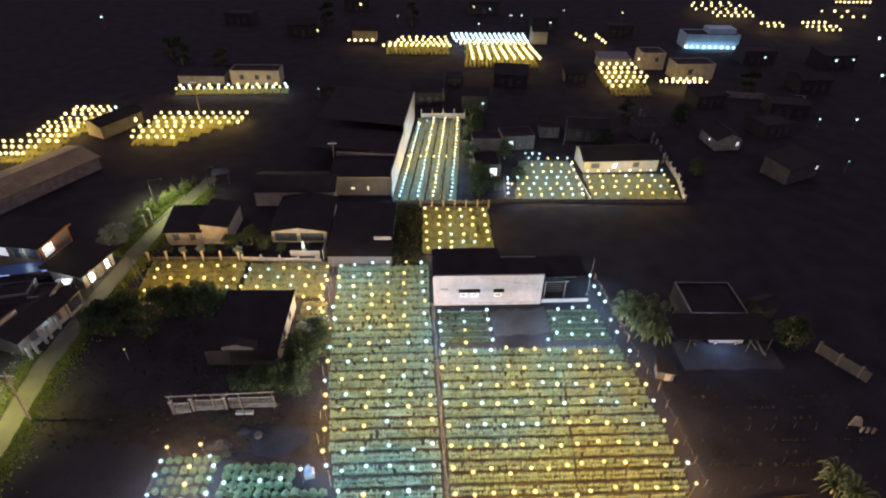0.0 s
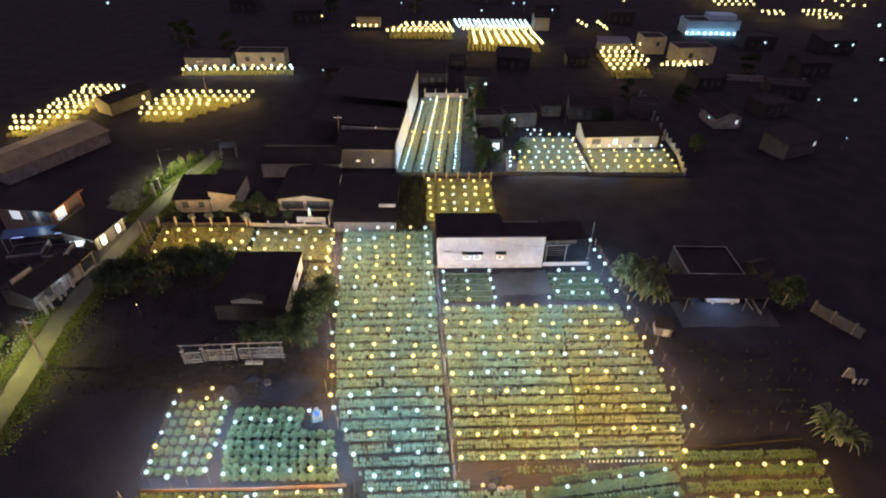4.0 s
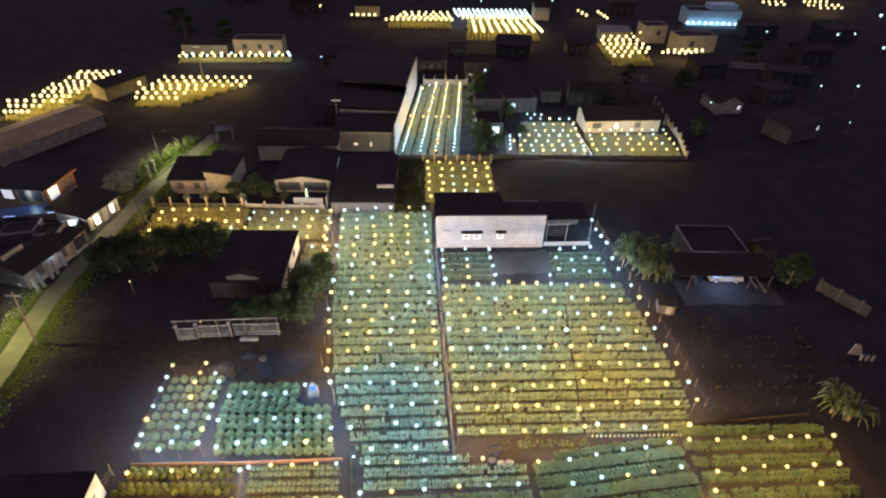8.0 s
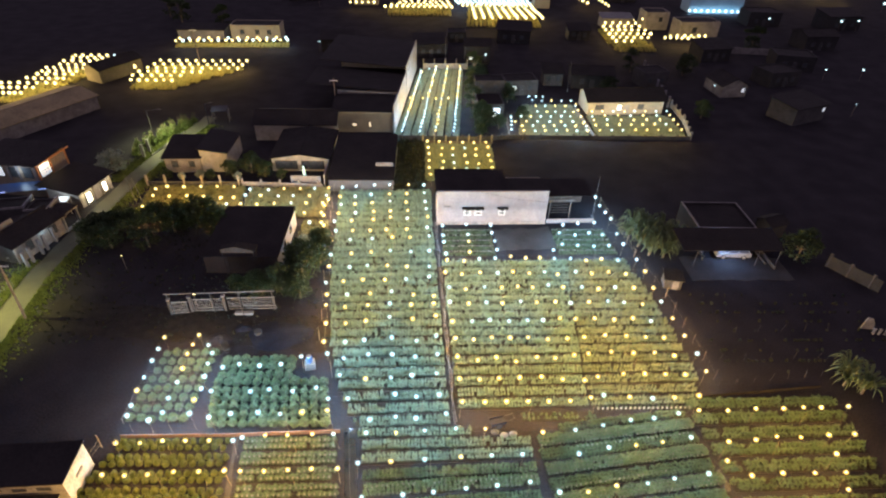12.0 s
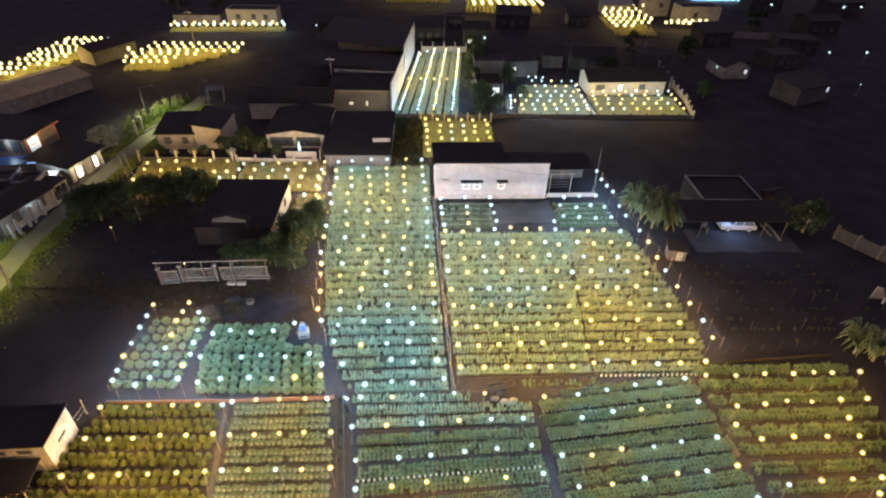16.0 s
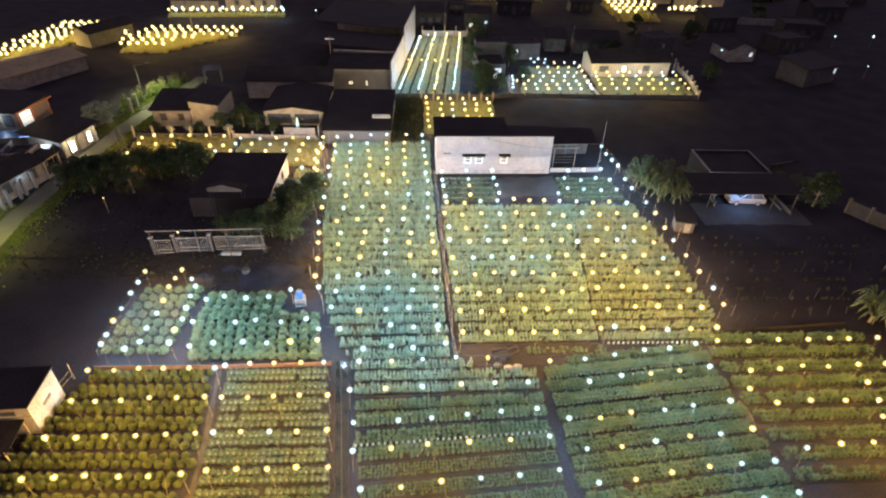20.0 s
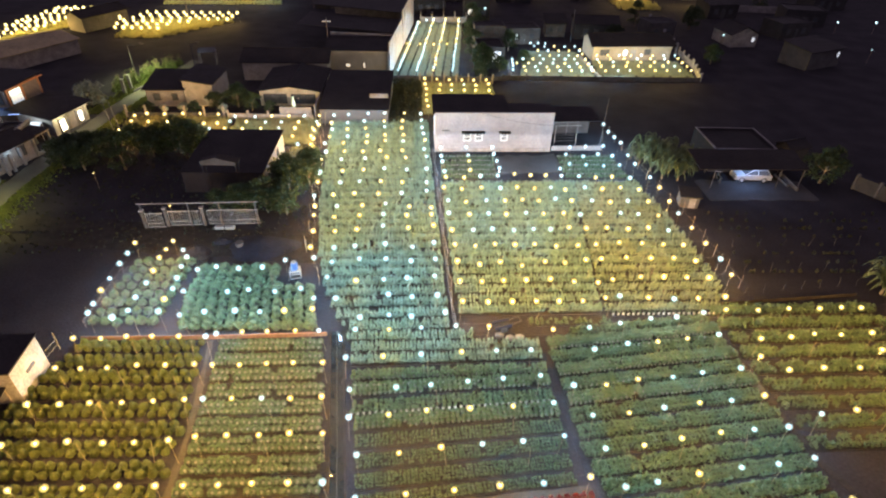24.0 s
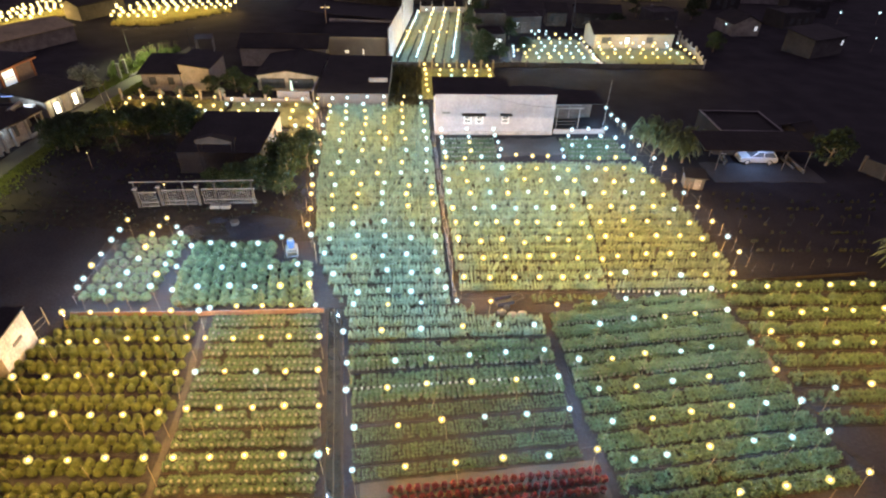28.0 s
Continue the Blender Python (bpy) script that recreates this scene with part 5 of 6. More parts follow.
    p = thing("bushy_chrysanthemum", "big round leafy chrysanthemum in a dark pot", "potted plant", pose(x, y, 0, 0, 0, dome_rng.uniform(0, 360)) @ Matrix.Diagonal((k, k, k, 1)), "big plants of the nursery")
    part("pot", DPOT, None, p)
    f = part("foliage", dome_rng.choice(BIG), None, p)
    f.location = (0, 0, 0.22)


for i, yy in enumerate((33.0, 32.1, 31.0, 30.1, 29.0, 28.1, 27.1, 26.2, 25.4)):
    x, end = (-22.6, -15.4) if i < 3 else (-23.2 + 0.17 * i, -11.7)
    while x < end:
        big_plant(x, yy + dome_rng.gauss(0, 0.06), 1.0)
        x += 0.92
for i in range(8):
    for k in range(6):
        big_plant(-29.3 + 0.04 * i + 0.96 * k, 26.0 + 1.14 * i + dome_rng.gauss(0, 0.06), 0.84)

# red plants at the near end
REDS = [leaf_mesh("red_foliage", leaf_cloud(130, 0.175, 0.175, 0.40, 0.12, s, upright=0.3, low=0.05, shell=0.4), M["red"]) for s in (31, 32)]
for r in range(3):
    for i in range(25):
        x = -4.3 + 0.5 * i + 0.25 * (r % 2)
        p = thing("red_celosia", "dark red leafy plant in a black pot", "potted plant", pose(x, 9.4 - 0.62 * r + 0.095 * (x + 4.3), 0, 0, 0, dome_rng.uniform(0, 360)), "red plants")
        part("pot", DPOT, None, p).scale = (0.75, 0.75, 0.8)
        f = part("foliage", REDS[(i + r) % 2], None, p)
        f.location = (0, 0, 0.2)
strip("sand_edge", [(-6.0, 8.75), (8.4, 10.1)], 2.6, M["sand"], "pale sandy strip beside red plants", "path", 0.03)

# trellis of thin battens over the nursery's west side
tr = thing("trellis", "low ridged trellis of thin pale battens over plants", "trellis")
part("ridge_pole", Geo().bar((-27.5, 25.6, 1.35), (-26.6, 33.2, 1.45), 0.014, 5), M["stained"], tr)
for i in range(16):
    yy = 25.8 + i * 0.46
    rx = -27.48 + 0.118 * (yy - 25.6)
    part("batten", Geo().bar((-29.8, yy - 0.3, 0.75), (rx, yy, 1.38), 0.010, 4), M["stained"], tr)
    part("batten", Geo().bar((rx, yy, 1.38), (-24.9, yy + 0.9, 0.75), 0.010, 4), M["stained"], tr)
for px, yy in ((-29.8, 25.6), (-29.8, 29.2), (-29.7, 32.4), (-24.9, 26.8), (-24.9, 30.0), (-24.9, 33.4)):
    part("leg", Geo().bar((px, yy, -0.05), (px, yy, 0.78), 0.02, 5), M["stained"], tr)
for px in (-29.8, -24.9):
    part("side_pole", Geo().bar((px, 25.5, 0.76), (px, 33.4, 0.76), 0.014, 5), M["stained"], tr)

# barrel on a stand, tarps and clutter
bl = thing("water_barrel", "blue plastic barrel standing on a white crate", "barrel", pose(-14.25, 32.3, 0, 0, 0, 12))
part("crate", Geo().box(-0.5, -0.4, 0, 0.5, 0.4, 0.12).box(-0.5, -0.4, 0.12, -0.42, 0.4, 0.85).box(0.42, -0.4, 0.12, 0.5, 0.4, 0.85).box(-0.42, -0.4, 0.45, 0.42, 0.4, 0.53).box(-0.42, -0.4, 0.77, 0.42, 0.4, 0.85), M["white"], bl)
br = part("barrel", Geo().bar((0, 0, 0.85), (0, 0, 1.2), 0.30, 14, 0.33).bar((0, 0, 1.2), (0, 0, 1.6), 0.33, 14, 0.28), M["blue"], bl)
part("lid", Geo().bar((0, 0, 1.6), (0, 0, 1.66), 0.24, 14), M["white"], br)


def heap(name, label, category, x, y, rx, ry, h, material, seed):
    rs = random.Random(seed)
    g = Geo()
    n, rings = 22, 7
    for j in range(rings + 1):
        u = j / rings
        for i in range(n):
            a = 2 * math.pi * i / n
            k = (1 - u) * (1 + 0.12 * math.sin(3 * a + seed) + rs.uniform(-0.05, 0.05))
            g.v.append((x + rx * k * math.cos(a), y + ry * k * math.sin(a), h * (1 - (1 - u) ** 2) * (1 + rs.uniform(-0.12, 0.12)) - 0.02))
    g.f = [(j * n + i, j * n + (i + 1) % n, (j + 1) * n + (i + 1) % n, (j + 1) * n + i) for j in range(rings) for i in range(n)]
    return tagged(part(name, g, M[material]), label, category)


heap("tarp", "dark blue tarp spread over a low heap", "tarp", -18.4, 36.9, 3.7, 2.3, 0.30, "tarp", 1)
heap("tarp", "dark crumpled tarp on the ground", "tarp", -22.4, 37.9, 1.1, 0.7, 0.25, "tarp", 2)
heap("soil_heap", "low heap of dark earth", "soil heap", -24.6, 36.2, 1.6, 1.0, 0.4, "soil", 3)
heap("sack", "pile of pale sacks at the path's edge", "sacks", 22.3, 19.6, 0.5, 1.1, 0.35, "sand", 4)
heap("sack", "pile of pale sacks at the field's end", "sacks", 11.6, 25.4, 1.3, 0.6, 0.35, "tilled", 5)
tub = tagged(part("tub", Geo().bar((-20.6, 37.0, 0), (-20.6, 37.0, 0.5), 0.35, 12, 0.42), M["dimwall"]), "pale plastic tub on bare ground", "tub")
for x, y in ((-23.6, 35.2), (-23.9, 34.4), (-23.2, 34.6)):
    tagged(part("basket", Geo().bar((x, y, 0), (x, y, 0.4), 0.28, 10, 0.4), M["tilled"]), "round woven basket on the ground", "basket", "baskets")
for i, (x, y) in enumerate(((3.6, 24.4), (4.4, 24.1), (5.2, 24.2))):
    tagged(part("sack", Geo().dome(x, y, 0.2, 0.4, 0.28, 0.24, 10, 5), M["stained" if i else "potdark"]), "filled sack lying by the path", "sack", "sacks by the path")
cart = thing("handcart", "small dark handcart standing on the path", "cart", pose(3.9, 25.3, 0, 0, 0, 15))
part("tray", Geo().box(-0.7, -0.4, 0.45, 0.7, 0.4, 0.52).box(-0.7, -0.4, 0.52, 0.7, -0.36, 0.75).box(-0.7, 0.36, 0.52, 0.7, 0.4, 0.75), M["tarp"], cart)
for s in (-1, 1):
    part("wheel", Geo().bar((0, s * 0.43, 0.3), (0, s * 0.49, 0.3), 0.3, 14), M["black"], cart)
part("handle", Geo().bar((0.7, -0.3, 0.6), (1.5, -0.3, 0.85), 0.025).bar((0.7, 0.3, 0.6), (1.5, 0.3, 0.85), 0.025).bar((1.5, -0.3, 0.85), (1.5, 0.3, 0.85), 0.025), M["dimwall"], cart)
SX = 0.75
st = Geo().box(SX - 22.75, 70.4, 0, SX - 22.05, 71.1, 0.9).bar((SX - 22.4, 70.75, 0.9), (SX - 22.4, 70.75, 1.9), 0.30, 10, 0.22).bar((SX - 22.4, 70.75, 1.9), (SX - 22.4, 70.75, 2.3), 0.24, 10, 0.12).dome(SX - 22.4, 70.75, 2.48, 0.17, 0.17, 0.22, 10, 6)
tagged(part("statue", st, M["statue"]), "teal-lit pale stone garden statue on a pedestal", "statue")


# ---- the car ----
def car(x, y, turn):
    c = thing("car", "white hatchback car parked under the carport", "car", pose(x, y, 0, 0, 0, turn))
    lower = [(-2.15, 0.35), (2.1, 0.32), (2.18, 0.6), (2.05, 0.86), (1.1, 0.98), (-1.9, 1.02), (-2.18, 0.85)]
    part("body", Geo().prism(lower, -0.86, 0.86), M["carpaint"], c)
    cab = Geo()
    base, top = [(1.05, 0.98), (-1.95, 1.0)], [(0.25, 1.5), (-1.55, 1.5)]
    for (bx, bz), (tx, tz) in zip(base, top):
        for s in (-1, 1):
            cab.v += [(bx, s * 0.82, bz), (tx, s * 0.62, tz)]
    cab.f = [(0, 1, 3, 2), (4, 6, 7, 5), (0, 4, 5, 1), (2, 3, 7, 6), (1, 5, 7, 3)]
    part("glasshouse", cab, M["glass"], c)
    part("roof_panel", Geo().slab([(0.3, -0.63, 1.545), (0.3, 0.63, 1.545), (-1.6, 0.63, 1.545), (-1.6, -0.63, 1.545)][::-1], 0.04), M["carpaint"], c)
    for s in (-1, 1):
        for bx, tx in ((1.05, 0.25), (-0.45, -0.42), (-1.95, -1.55)):
            part("roof_pillar", Geo().bar((bx, s * 0.83, 0.98), (tx, s * 0.63, 1.51), 0.05, 6), M["carpaint"], c)
        part("mirror", Geo().dome(0.75, s * 0.98, 1.05, 0.09, 0.12, 0.08, 8, 4), M["carpaint"], c)
        part("headlight", Geo().dome(2.02, s * 0.62, 0.74, 0.14, 0.2, 0.09, 8, 4), M["steel"], c)
        part("tail_light", Geo().box(-2.2, s * 0.68 - 0.1, 0.7, -2.1, s * 0.68 + 0.1, 0.95), M["red"], c)
        for wx in (1.35, -1.3):
            w = part("wheel", Geo().bar((wx, s * 0.68, 0.32), (wx, s * 0.9, 0.32), 0.32, 18), M["black"], c)
            part("rim", Geo().bar((wx, s * 0.9, 0.32), (wx, s * 0.915, 0.32), 0.2, 12), M["steel"], w)
    part("bumper", Geo().box(2.1, -0.8, 0.35, 2.24, 0.8, 0.55), M["carpaint"], c)
    return c


car(37.3, 51.6, 177)
bike = thing("motorbike", "dark motorbike parked beside the car", "motorbike", pose(33.2, 51.2, 0, 0, 0, 80))
for wx in (-0.6, 0.6):
    part("wheel", Geo().bar((wx, -0.05, 0.28), (wx, 0.05, 0.28), 0.28, 14), M["black"], bike)
part("body", Geo().prism([(-0.7, 0.5), (0.3, 0.35), (0.6, 0.9), (0.45, 0.95), (0.2, 0.6), (-0.1, 0.75), (-0.8, 0.78)], -0.13, 0.13), M["glass"], bike)
part("handlebar", Geo().bar((0.5, -0.33, 1.0), (0.5, 0.33, 1.0), 0.02), M["steel"], bike)


# ---- trees ----
def tree_model(seed, high, wide, material, count):
    rs = random.Random(seed)
    t = thing("tree", "leafy dark green tree", "tree")
    g = Geo().bar((0, 0, -0.1), (0.1, 0.05, high * 0.35), 0.16, 8, 0.11)
    tips = []
    for i in range(7):
        a, e = i * 2.4 + rs.uniform(-0.3, 0.3), rs.uniform(0.5, 0.95)
        tip = (math.cos(a) * wide * 0.6 * e, math.sin(a) * wide * 0.6 * e, high * (0.5 + 0.35 * rs.random()))
        g.bar((0.1, 0.05, high * 0.33), tip, 0.07, 5, 0.025)
        tips.append(tip)
    part("trunk", g, M["bark"], t)
    tips.append((0, 0, high * 0.85))
    clouds = []
    for i, tip in enumerate(tips):
        for k in range(2):
            r = wide * rs.uniform(0.28, 0.45)
            at = np.array(tip) + np.array([rs.uniform(-1, 1), rs.uniform(-1, 1), rs.uniform(-0.5, 0.4)]) * wide * 0.25
            c = leaf_cloud(count, r, r, r * 0.75, 0.30, seed * 50 + i * 2 + k, upright=0.1, low=-0.4, shell=0.6)
            clouds.append(c + at)
    for i in range(7):
        a = i * 0.9 + rs.uniform(-0.2, 0.2)
        r = wide * rs.uniform(0.26, 0.38)
        c = leaf_cloud(count // 2, r, r, r * 0.9, 0.30, seed * 70 + i, upright=0.1, low=-0.4, shell=0.6)
        clouds.append(c + np.array([math.cos(a) * wide * 0.5, math.sin(a) * wide * 0.5, high * rs.uniform(0.14, 0.34)]))
    part("crown", leaf_mesh("crown", np.concatenate(clouds), material), None, t)
    return t


ROUND, TALL, PALE = tree_model(1, 4.6, 2.6, M["tree"], 120), tree_model(2, 6.0, 2.4, M["tree"], 120), tree_model(3, 3.6, 2.0, M["silver"], 100)
# place, kind of tree, size
# the two kind-3 trees here stand for pale clutter on the barn wall
BARN_TREES = [(-17.6, 46.6, 1, 1), (-22.4, 43.5, 1, 0.7), (-24.4, 43.6, 1, 0.55), (-18, 50.2, 1, 0.7), (-18.4, 53, 3, 0.55), (-18.9, 50.9, 3, 0.5), (-15.9, 49.5, 1, 0.85), (-19.4, 43.6, 1, 0.85), (-17.2, 43, 1, 0.7), (-16.2, 53, 1, 0.7), (-21.65, 43.4, 1, 0.6)]
WEST_TREES = [(-33.5, 57.6, 1, 1.05), (-31, 56, 1, 0.9), (-36.5, 56.5, 1, 0.8), (-38.5, 53, 2, 0.9), (-42, 56.5, 1, 0.8), (-46.2, 55.8, 1, 0.7), (-44.2, 55.4, 1, 0.8), (-45.8, 53.2, 1, 0.8), (-43.2, 52.8, 1, 0.8), (-39, 58.4, 1, 0.8), (-36.8, 59, 1, 0.75), (-34.6, 58.4, 1, 0.7), (-55.5, 43, 1, 0.9), (-52.8, 41.5, 1, 0.6)]
YARD_TREES = [(-33.4, 72.6, 1, 0.6), (-30.6, 73.5, 1, 0.8), (-28.2, 72.2, 1, 0.6), (-38, 71.4, 3, 0.4), (-42.8, 71.2, 1, 0.35), (-40.6, 71.0, 3, 0.35), (-36.2, 71.2, 1, 0.4), (-25.4, 71.4, 1, 0.4), (-32, 70.9, 3, 0.4), (-51.3, 73.8, 3, 0.6), (-53.4, 72.2, 3, 0.6)]
FAR_TREES = [(45.6, 50.8, 1, 1.05), (7.6, 95.2, 1, 0.9), (8.4, 92, 1, 0.8), (10.8, 91.8, 1, 0.6), (6.6, 101, 2, 0.9), (7.4, 108, 1, 1), (7.8, 116, 1, 0.9), (8, 123, 2, 0.9), (15.5, 96, 1, 0.6), (14, 105, 1, 0.9), (-9.8, 130, 2, 1), (-60, 158, 2, 1.2), (-74, 165, 2, 1.4), (58, 124, 1, 1.1), (46, 126, 2, 1), (84, 144, 2, 1.2), (-38, 210, 2, 1.5), (-8, 214, 2, 1.4), (36, 110, 1, 0.9), (52, 98, 1, 0.8)]
for i, (x, y, k, s) in enumerate(BARN_TREES + WEST_TREES + YARD_TREES + FAR_TREES):
    copy = copy_thing((ROUND, TALL, PALE)[k - 1], pose(x, y, 0, 0, 0, i * 67) @ Matrix.Diagonal((s, s, s, 1)))
    copy.matrix_world = pose(x, y, 0, 0, 0, i * 67) @ Matrix.Diagonal((s, s, s, 1))
    if k == 3:
        copy["label"] = "tree with pale silvery leaves"
for model, at in ((ROUND, (-18.0, 47.8)), (TALL, (-80.0, 172.0)), (PALE, (-52.4, 73.6))):
    model.matrix_world = pose(*at, 0)

# dark hedges before the west strip, added to block its lamplight southwards
for x0, x1 in ((-45.6, -41.0), (-40.8, -36.4), (-36.2, -30.4)):
    hedge = thing("hedge", "dark dense leafy hedge screening lamplight at the strip's edge", "hedge", group="hedges before the west strip")
    m = int((x1 - x0) / 0.28)
    at = np.stack([np.linspace(x0, x1, m), 60.2 + 0.35 * np.sin(np.arange(m) * 1.7), np.zeros(m)], 1)
    part("foliage", leaf_mesh("hedge_foliage", spread(leaf_cloud(170, 0.55, 0.55, 1.75, 0.26, 61, upright=0.2, low=0.0, shell=0.6), at, np.arange(m) * 1.3, 0.85 + 0.25 * np.sin(np.arange(m) * 2.1)), M["tree"]), None, hedge)
    part("stem", Geo().bar(((x0 + x1) / 2, 60.2, -0.1), ((x0 + x1) / 2, 60.2, 1.0), 0.08), M["bark"], hedge)

# dense shrubs beside the long beds
for y0, y1 in ((89.0, 97.5), (98.0, 108.0), (108.6, 117.0), (117.6, 126.5)):
    hedge = thing("hedge", "dark dense shrubs beside the long beds", "hedge", group="shrubs beside the long beds")
    m = int((y1 - y0) / 0.5)
    at = np.stack([np.linspace(6.4 + 0.085 * (y0 - 89), 6.4 + 0.085 * (y1 - 89), m) + 0.9 + 0.7 * np.sin(np.arange(m) * 2.3), np.linspace(y0, y1, m), np.zeros(m)], 1)
    part("foliage", leaf_mesh("hedge_foliage", spread(leaf_cloud(150, 0.8, 0.8, 2.1, 0.30, 63, upright=0.2, low=0.0, shell=0.6), at, np.arange(m) * 1.3, 0.8 + 0.35 * np.sin(np.arange(m) * 2.9)), M["tree"]), None, hedge)
    part("stem", Geo().bar((7.4 + 0.085 * (y0 - 89), (y0 + y1) / 2, -0.1), (7.4 + 0.085 * (y0 - 89), (y0 + y1) / 2, 1.2), 0.08), M["bark"], hedge)

# bamboo along the road
BAMBOO = [leaf_mesh("bamboo_leaves", np.concatenate([leaf_cloud(c, r, r, h, 0.34, 90 + s + int(h * 3), upright=1.2, low=0.0, shell=0.9) for h, r, c in ((1.2, 1.1, 110), (2.0, 0.8, 90), (3.0, 0.35, 40))]), M["bambooleaf"]) for s in (1, 2, 3)]
CANE = [Geo().bar((0.12 * math.cos(k), 0.12 * math.sin(k), -0.1), (0.4 * math.cos(k), 0.4 * math.sin(k), 2.4), 0.03, 5, 0.012).mesh("cane") for k in range(6)]
for i, (x, y, s) in enumerate(((-51.6, 80.6, 0.7), (-50.6, 82.0, 0.85), (-49.9, 83.2, 0.95), (-50.6, 84.4, 0.9), (-49.2, 85.2, 1.0), (-48.8, 86.8, 0.95), (-48.0, 88.2, 1.0), (-47.4, 89.8, 1.0), (-48.8, 89.2, 0.9), (-46.8, 91.4, 0.9), (-52.3, 82.6, 0.7), (-51.4, 79.2, 0.6), (-51.2, 83.6, 0.8), (-49.8, 87.6, 0.85), (-47.9, 92.0, 0.8), (-46.2, 93.2, 0.75))):
    bc = thing("bamboo_clump", "slim bamboo clump with narrow upright leaves by the road", "bamboo", pose(x, y, 0, 0, 0, i * 71) @ Matrix.Diagonal((s, s, s, 1)), "bamboo along the road")
    for k in range(6):
        part("cane", CANE[k], M["bamboo"], bc)
    part("leaves", BAMBOO[i % 3], None, bc)

# banana clumps
def banana_mesh(seed):
    rs = random.Random(seed)
    g = Geo()
    for i in range(34):
        a, reach, rise = i * 2.4 + rs.uniform(-0.4, 0.4), rs.uniform(1.1, 2.1), rs.uniform(0.9, 2.3)
        k = len(g.v)
        for j in range(7):
            u = j / 6
            x, z = 0.1 + reach * u, 0.7 + rise * math.sin(u * 2.3) / 0.9 - 0.9 * u * u * 0.6
            w = 0.095 * math.sin(math.pi * min(1, 0.12 + u * 0.9)) + 0.02
            for s, dz in ((-1, -0.06), (0, 0.0), (1, -0.06)):
                g.v.append((x * math.cos(a) - s * w * math.sin(a), x * math.sin(a) + s * w * math.cos(a), z + dz))
        for j in range(6):
            b = k + 3 * j
            g.f += [(b, b + 1, b + 4, b + 3), (b + 1, b + 2, b + 5, b + 4)]
    me = g.mesh("banana_leaves")
    me.materials.append(M["banana"])
    return me


BAN = [banana_mesh(s) for s in (1, 2, 3)]
STEM = Geo().bar((0, 0, -0.1), (0, 0, 0.9), 0.14, 8, 0.09).mesh("stem")
STEM.materials.append(M["bark"])
for i, (x, y, s) in enumerate(((25.6, 53.6, 1.0), (26.9, 55.2, 1.1), (27.8, 53.2, 1.0), (28.9, 54.8, 1.1), (29.6, 52.8, 0.9), (26.4, 51.6, 0.9), (28.2, 51.2, 0.95), (27.4, 57.0, 1.1), (25.8, 57.4, 1.0), (29.8, 56.6, 1.0), (24.9, 55.6, 0.9), (30.6, 54.6, 0.95), (39.0, 29.8, 1.0), (40.2, 28.8, 1.05), (39.8, 31.1, 0.9))):
    bp = thing("banana_plant", "banana plant with long arching leaves", "banana plant", pose(x, y, 0, 0, 0, i * 53) @ Matrix.Diagonal((s, s, s, 1)), "banana plants")
    part("stem", STEM, None, bp)
    part("leaves", BAN[i % 3], None, bp)

# dark field of seedlings to the east, grass along the road
rs = np.random.RandomState(9)
pts = np.stack([rs.uniform(28, 48, 130), np.round(rs.uniform(32, 44, 130) / 1.5) * 1.5, np.zeros(130)], 1)
sd = tagged(part("seedlings", leaf_mesh("seedlings", spread(TUFTS["low"][0], pts, rs.rand(130) * 6.3, 0.6 + 0.4 * rs.rand(130)), M["grass"]), None), "sparse seedlings in an unlit field", "seedlings", kind="stuff")
post_fence([(27.8, 33.0), (41.0, 33.4)], 2.6, 1.1, "row of dim posts in the unlit field", "nightwall", rails=(), r=0.02)
post_fence([(28.6, 37.2), (42.0, 37.6)], 2.6, 1.1, "row of dim posts in the unlit field", "nightwall", rails=(), r=0.02)


def grass(label, n, place, size, kind="grass"):
    c = spread(leaf_cloud(9, 0.25, 0.25, 0.35, 0.28, 77, upright=1.0, low=0.1, shell=0.8), place, rs.rand(n) * 6.3, size * (0.6 + 0.8 * rs.rand(n)))
    tagged(part("grass", leaf_mesh("grass", c, M[kind]), None), label, "grass", kind="stuff")


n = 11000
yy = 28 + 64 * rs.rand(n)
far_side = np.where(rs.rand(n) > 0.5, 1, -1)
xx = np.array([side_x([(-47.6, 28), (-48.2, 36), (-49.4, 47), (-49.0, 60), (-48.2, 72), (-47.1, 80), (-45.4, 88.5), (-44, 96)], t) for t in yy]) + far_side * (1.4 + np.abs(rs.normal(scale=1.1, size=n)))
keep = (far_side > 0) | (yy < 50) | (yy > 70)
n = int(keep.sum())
# verge tone: lamplight is in the grass colour
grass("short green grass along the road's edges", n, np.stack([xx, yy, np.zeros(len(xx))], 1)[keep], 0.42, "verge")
n = 1600
grass("weeds on the waste ground", n, np.stack([rs.uniform(-46, -10, n), rs.uniform(35.5, 60, n), np.zeros(n)], 1), 0.45)
n = 1400
grass("weeds beside the long beds", n, np.stack([rs.uniform(-9, -3.2, n), rs.uniform(68.5, 86, n), np.zeros(n)], 1), 1.0)

# broken wall and short posts in the dark east
ruin = thing("wall_stub", "short pale broken wall with three low posts", "wall stub", pose(46.9, 37.9, 0, 0, 0, -8))
part("wall", Geo().prism([(-0.9, -0.05), (0.5, -0.05), (0.35, 0.7), (-0.1, 1.5), (-0.7, 1.6)], -0.08, 0.08), M["stained"], ruin)
for k in range(3):
    part("post", Geo().box(-0.1 + 0.62 * k, -0.95, -0.05, 0.1 + 0.62 * k, -0.75, 0.75).box(-0.14 + 0.62 * k, -0.99, 0.75, 0.14 + 0.62 * k, -0.71, 0.83), M["stained"], ruin)

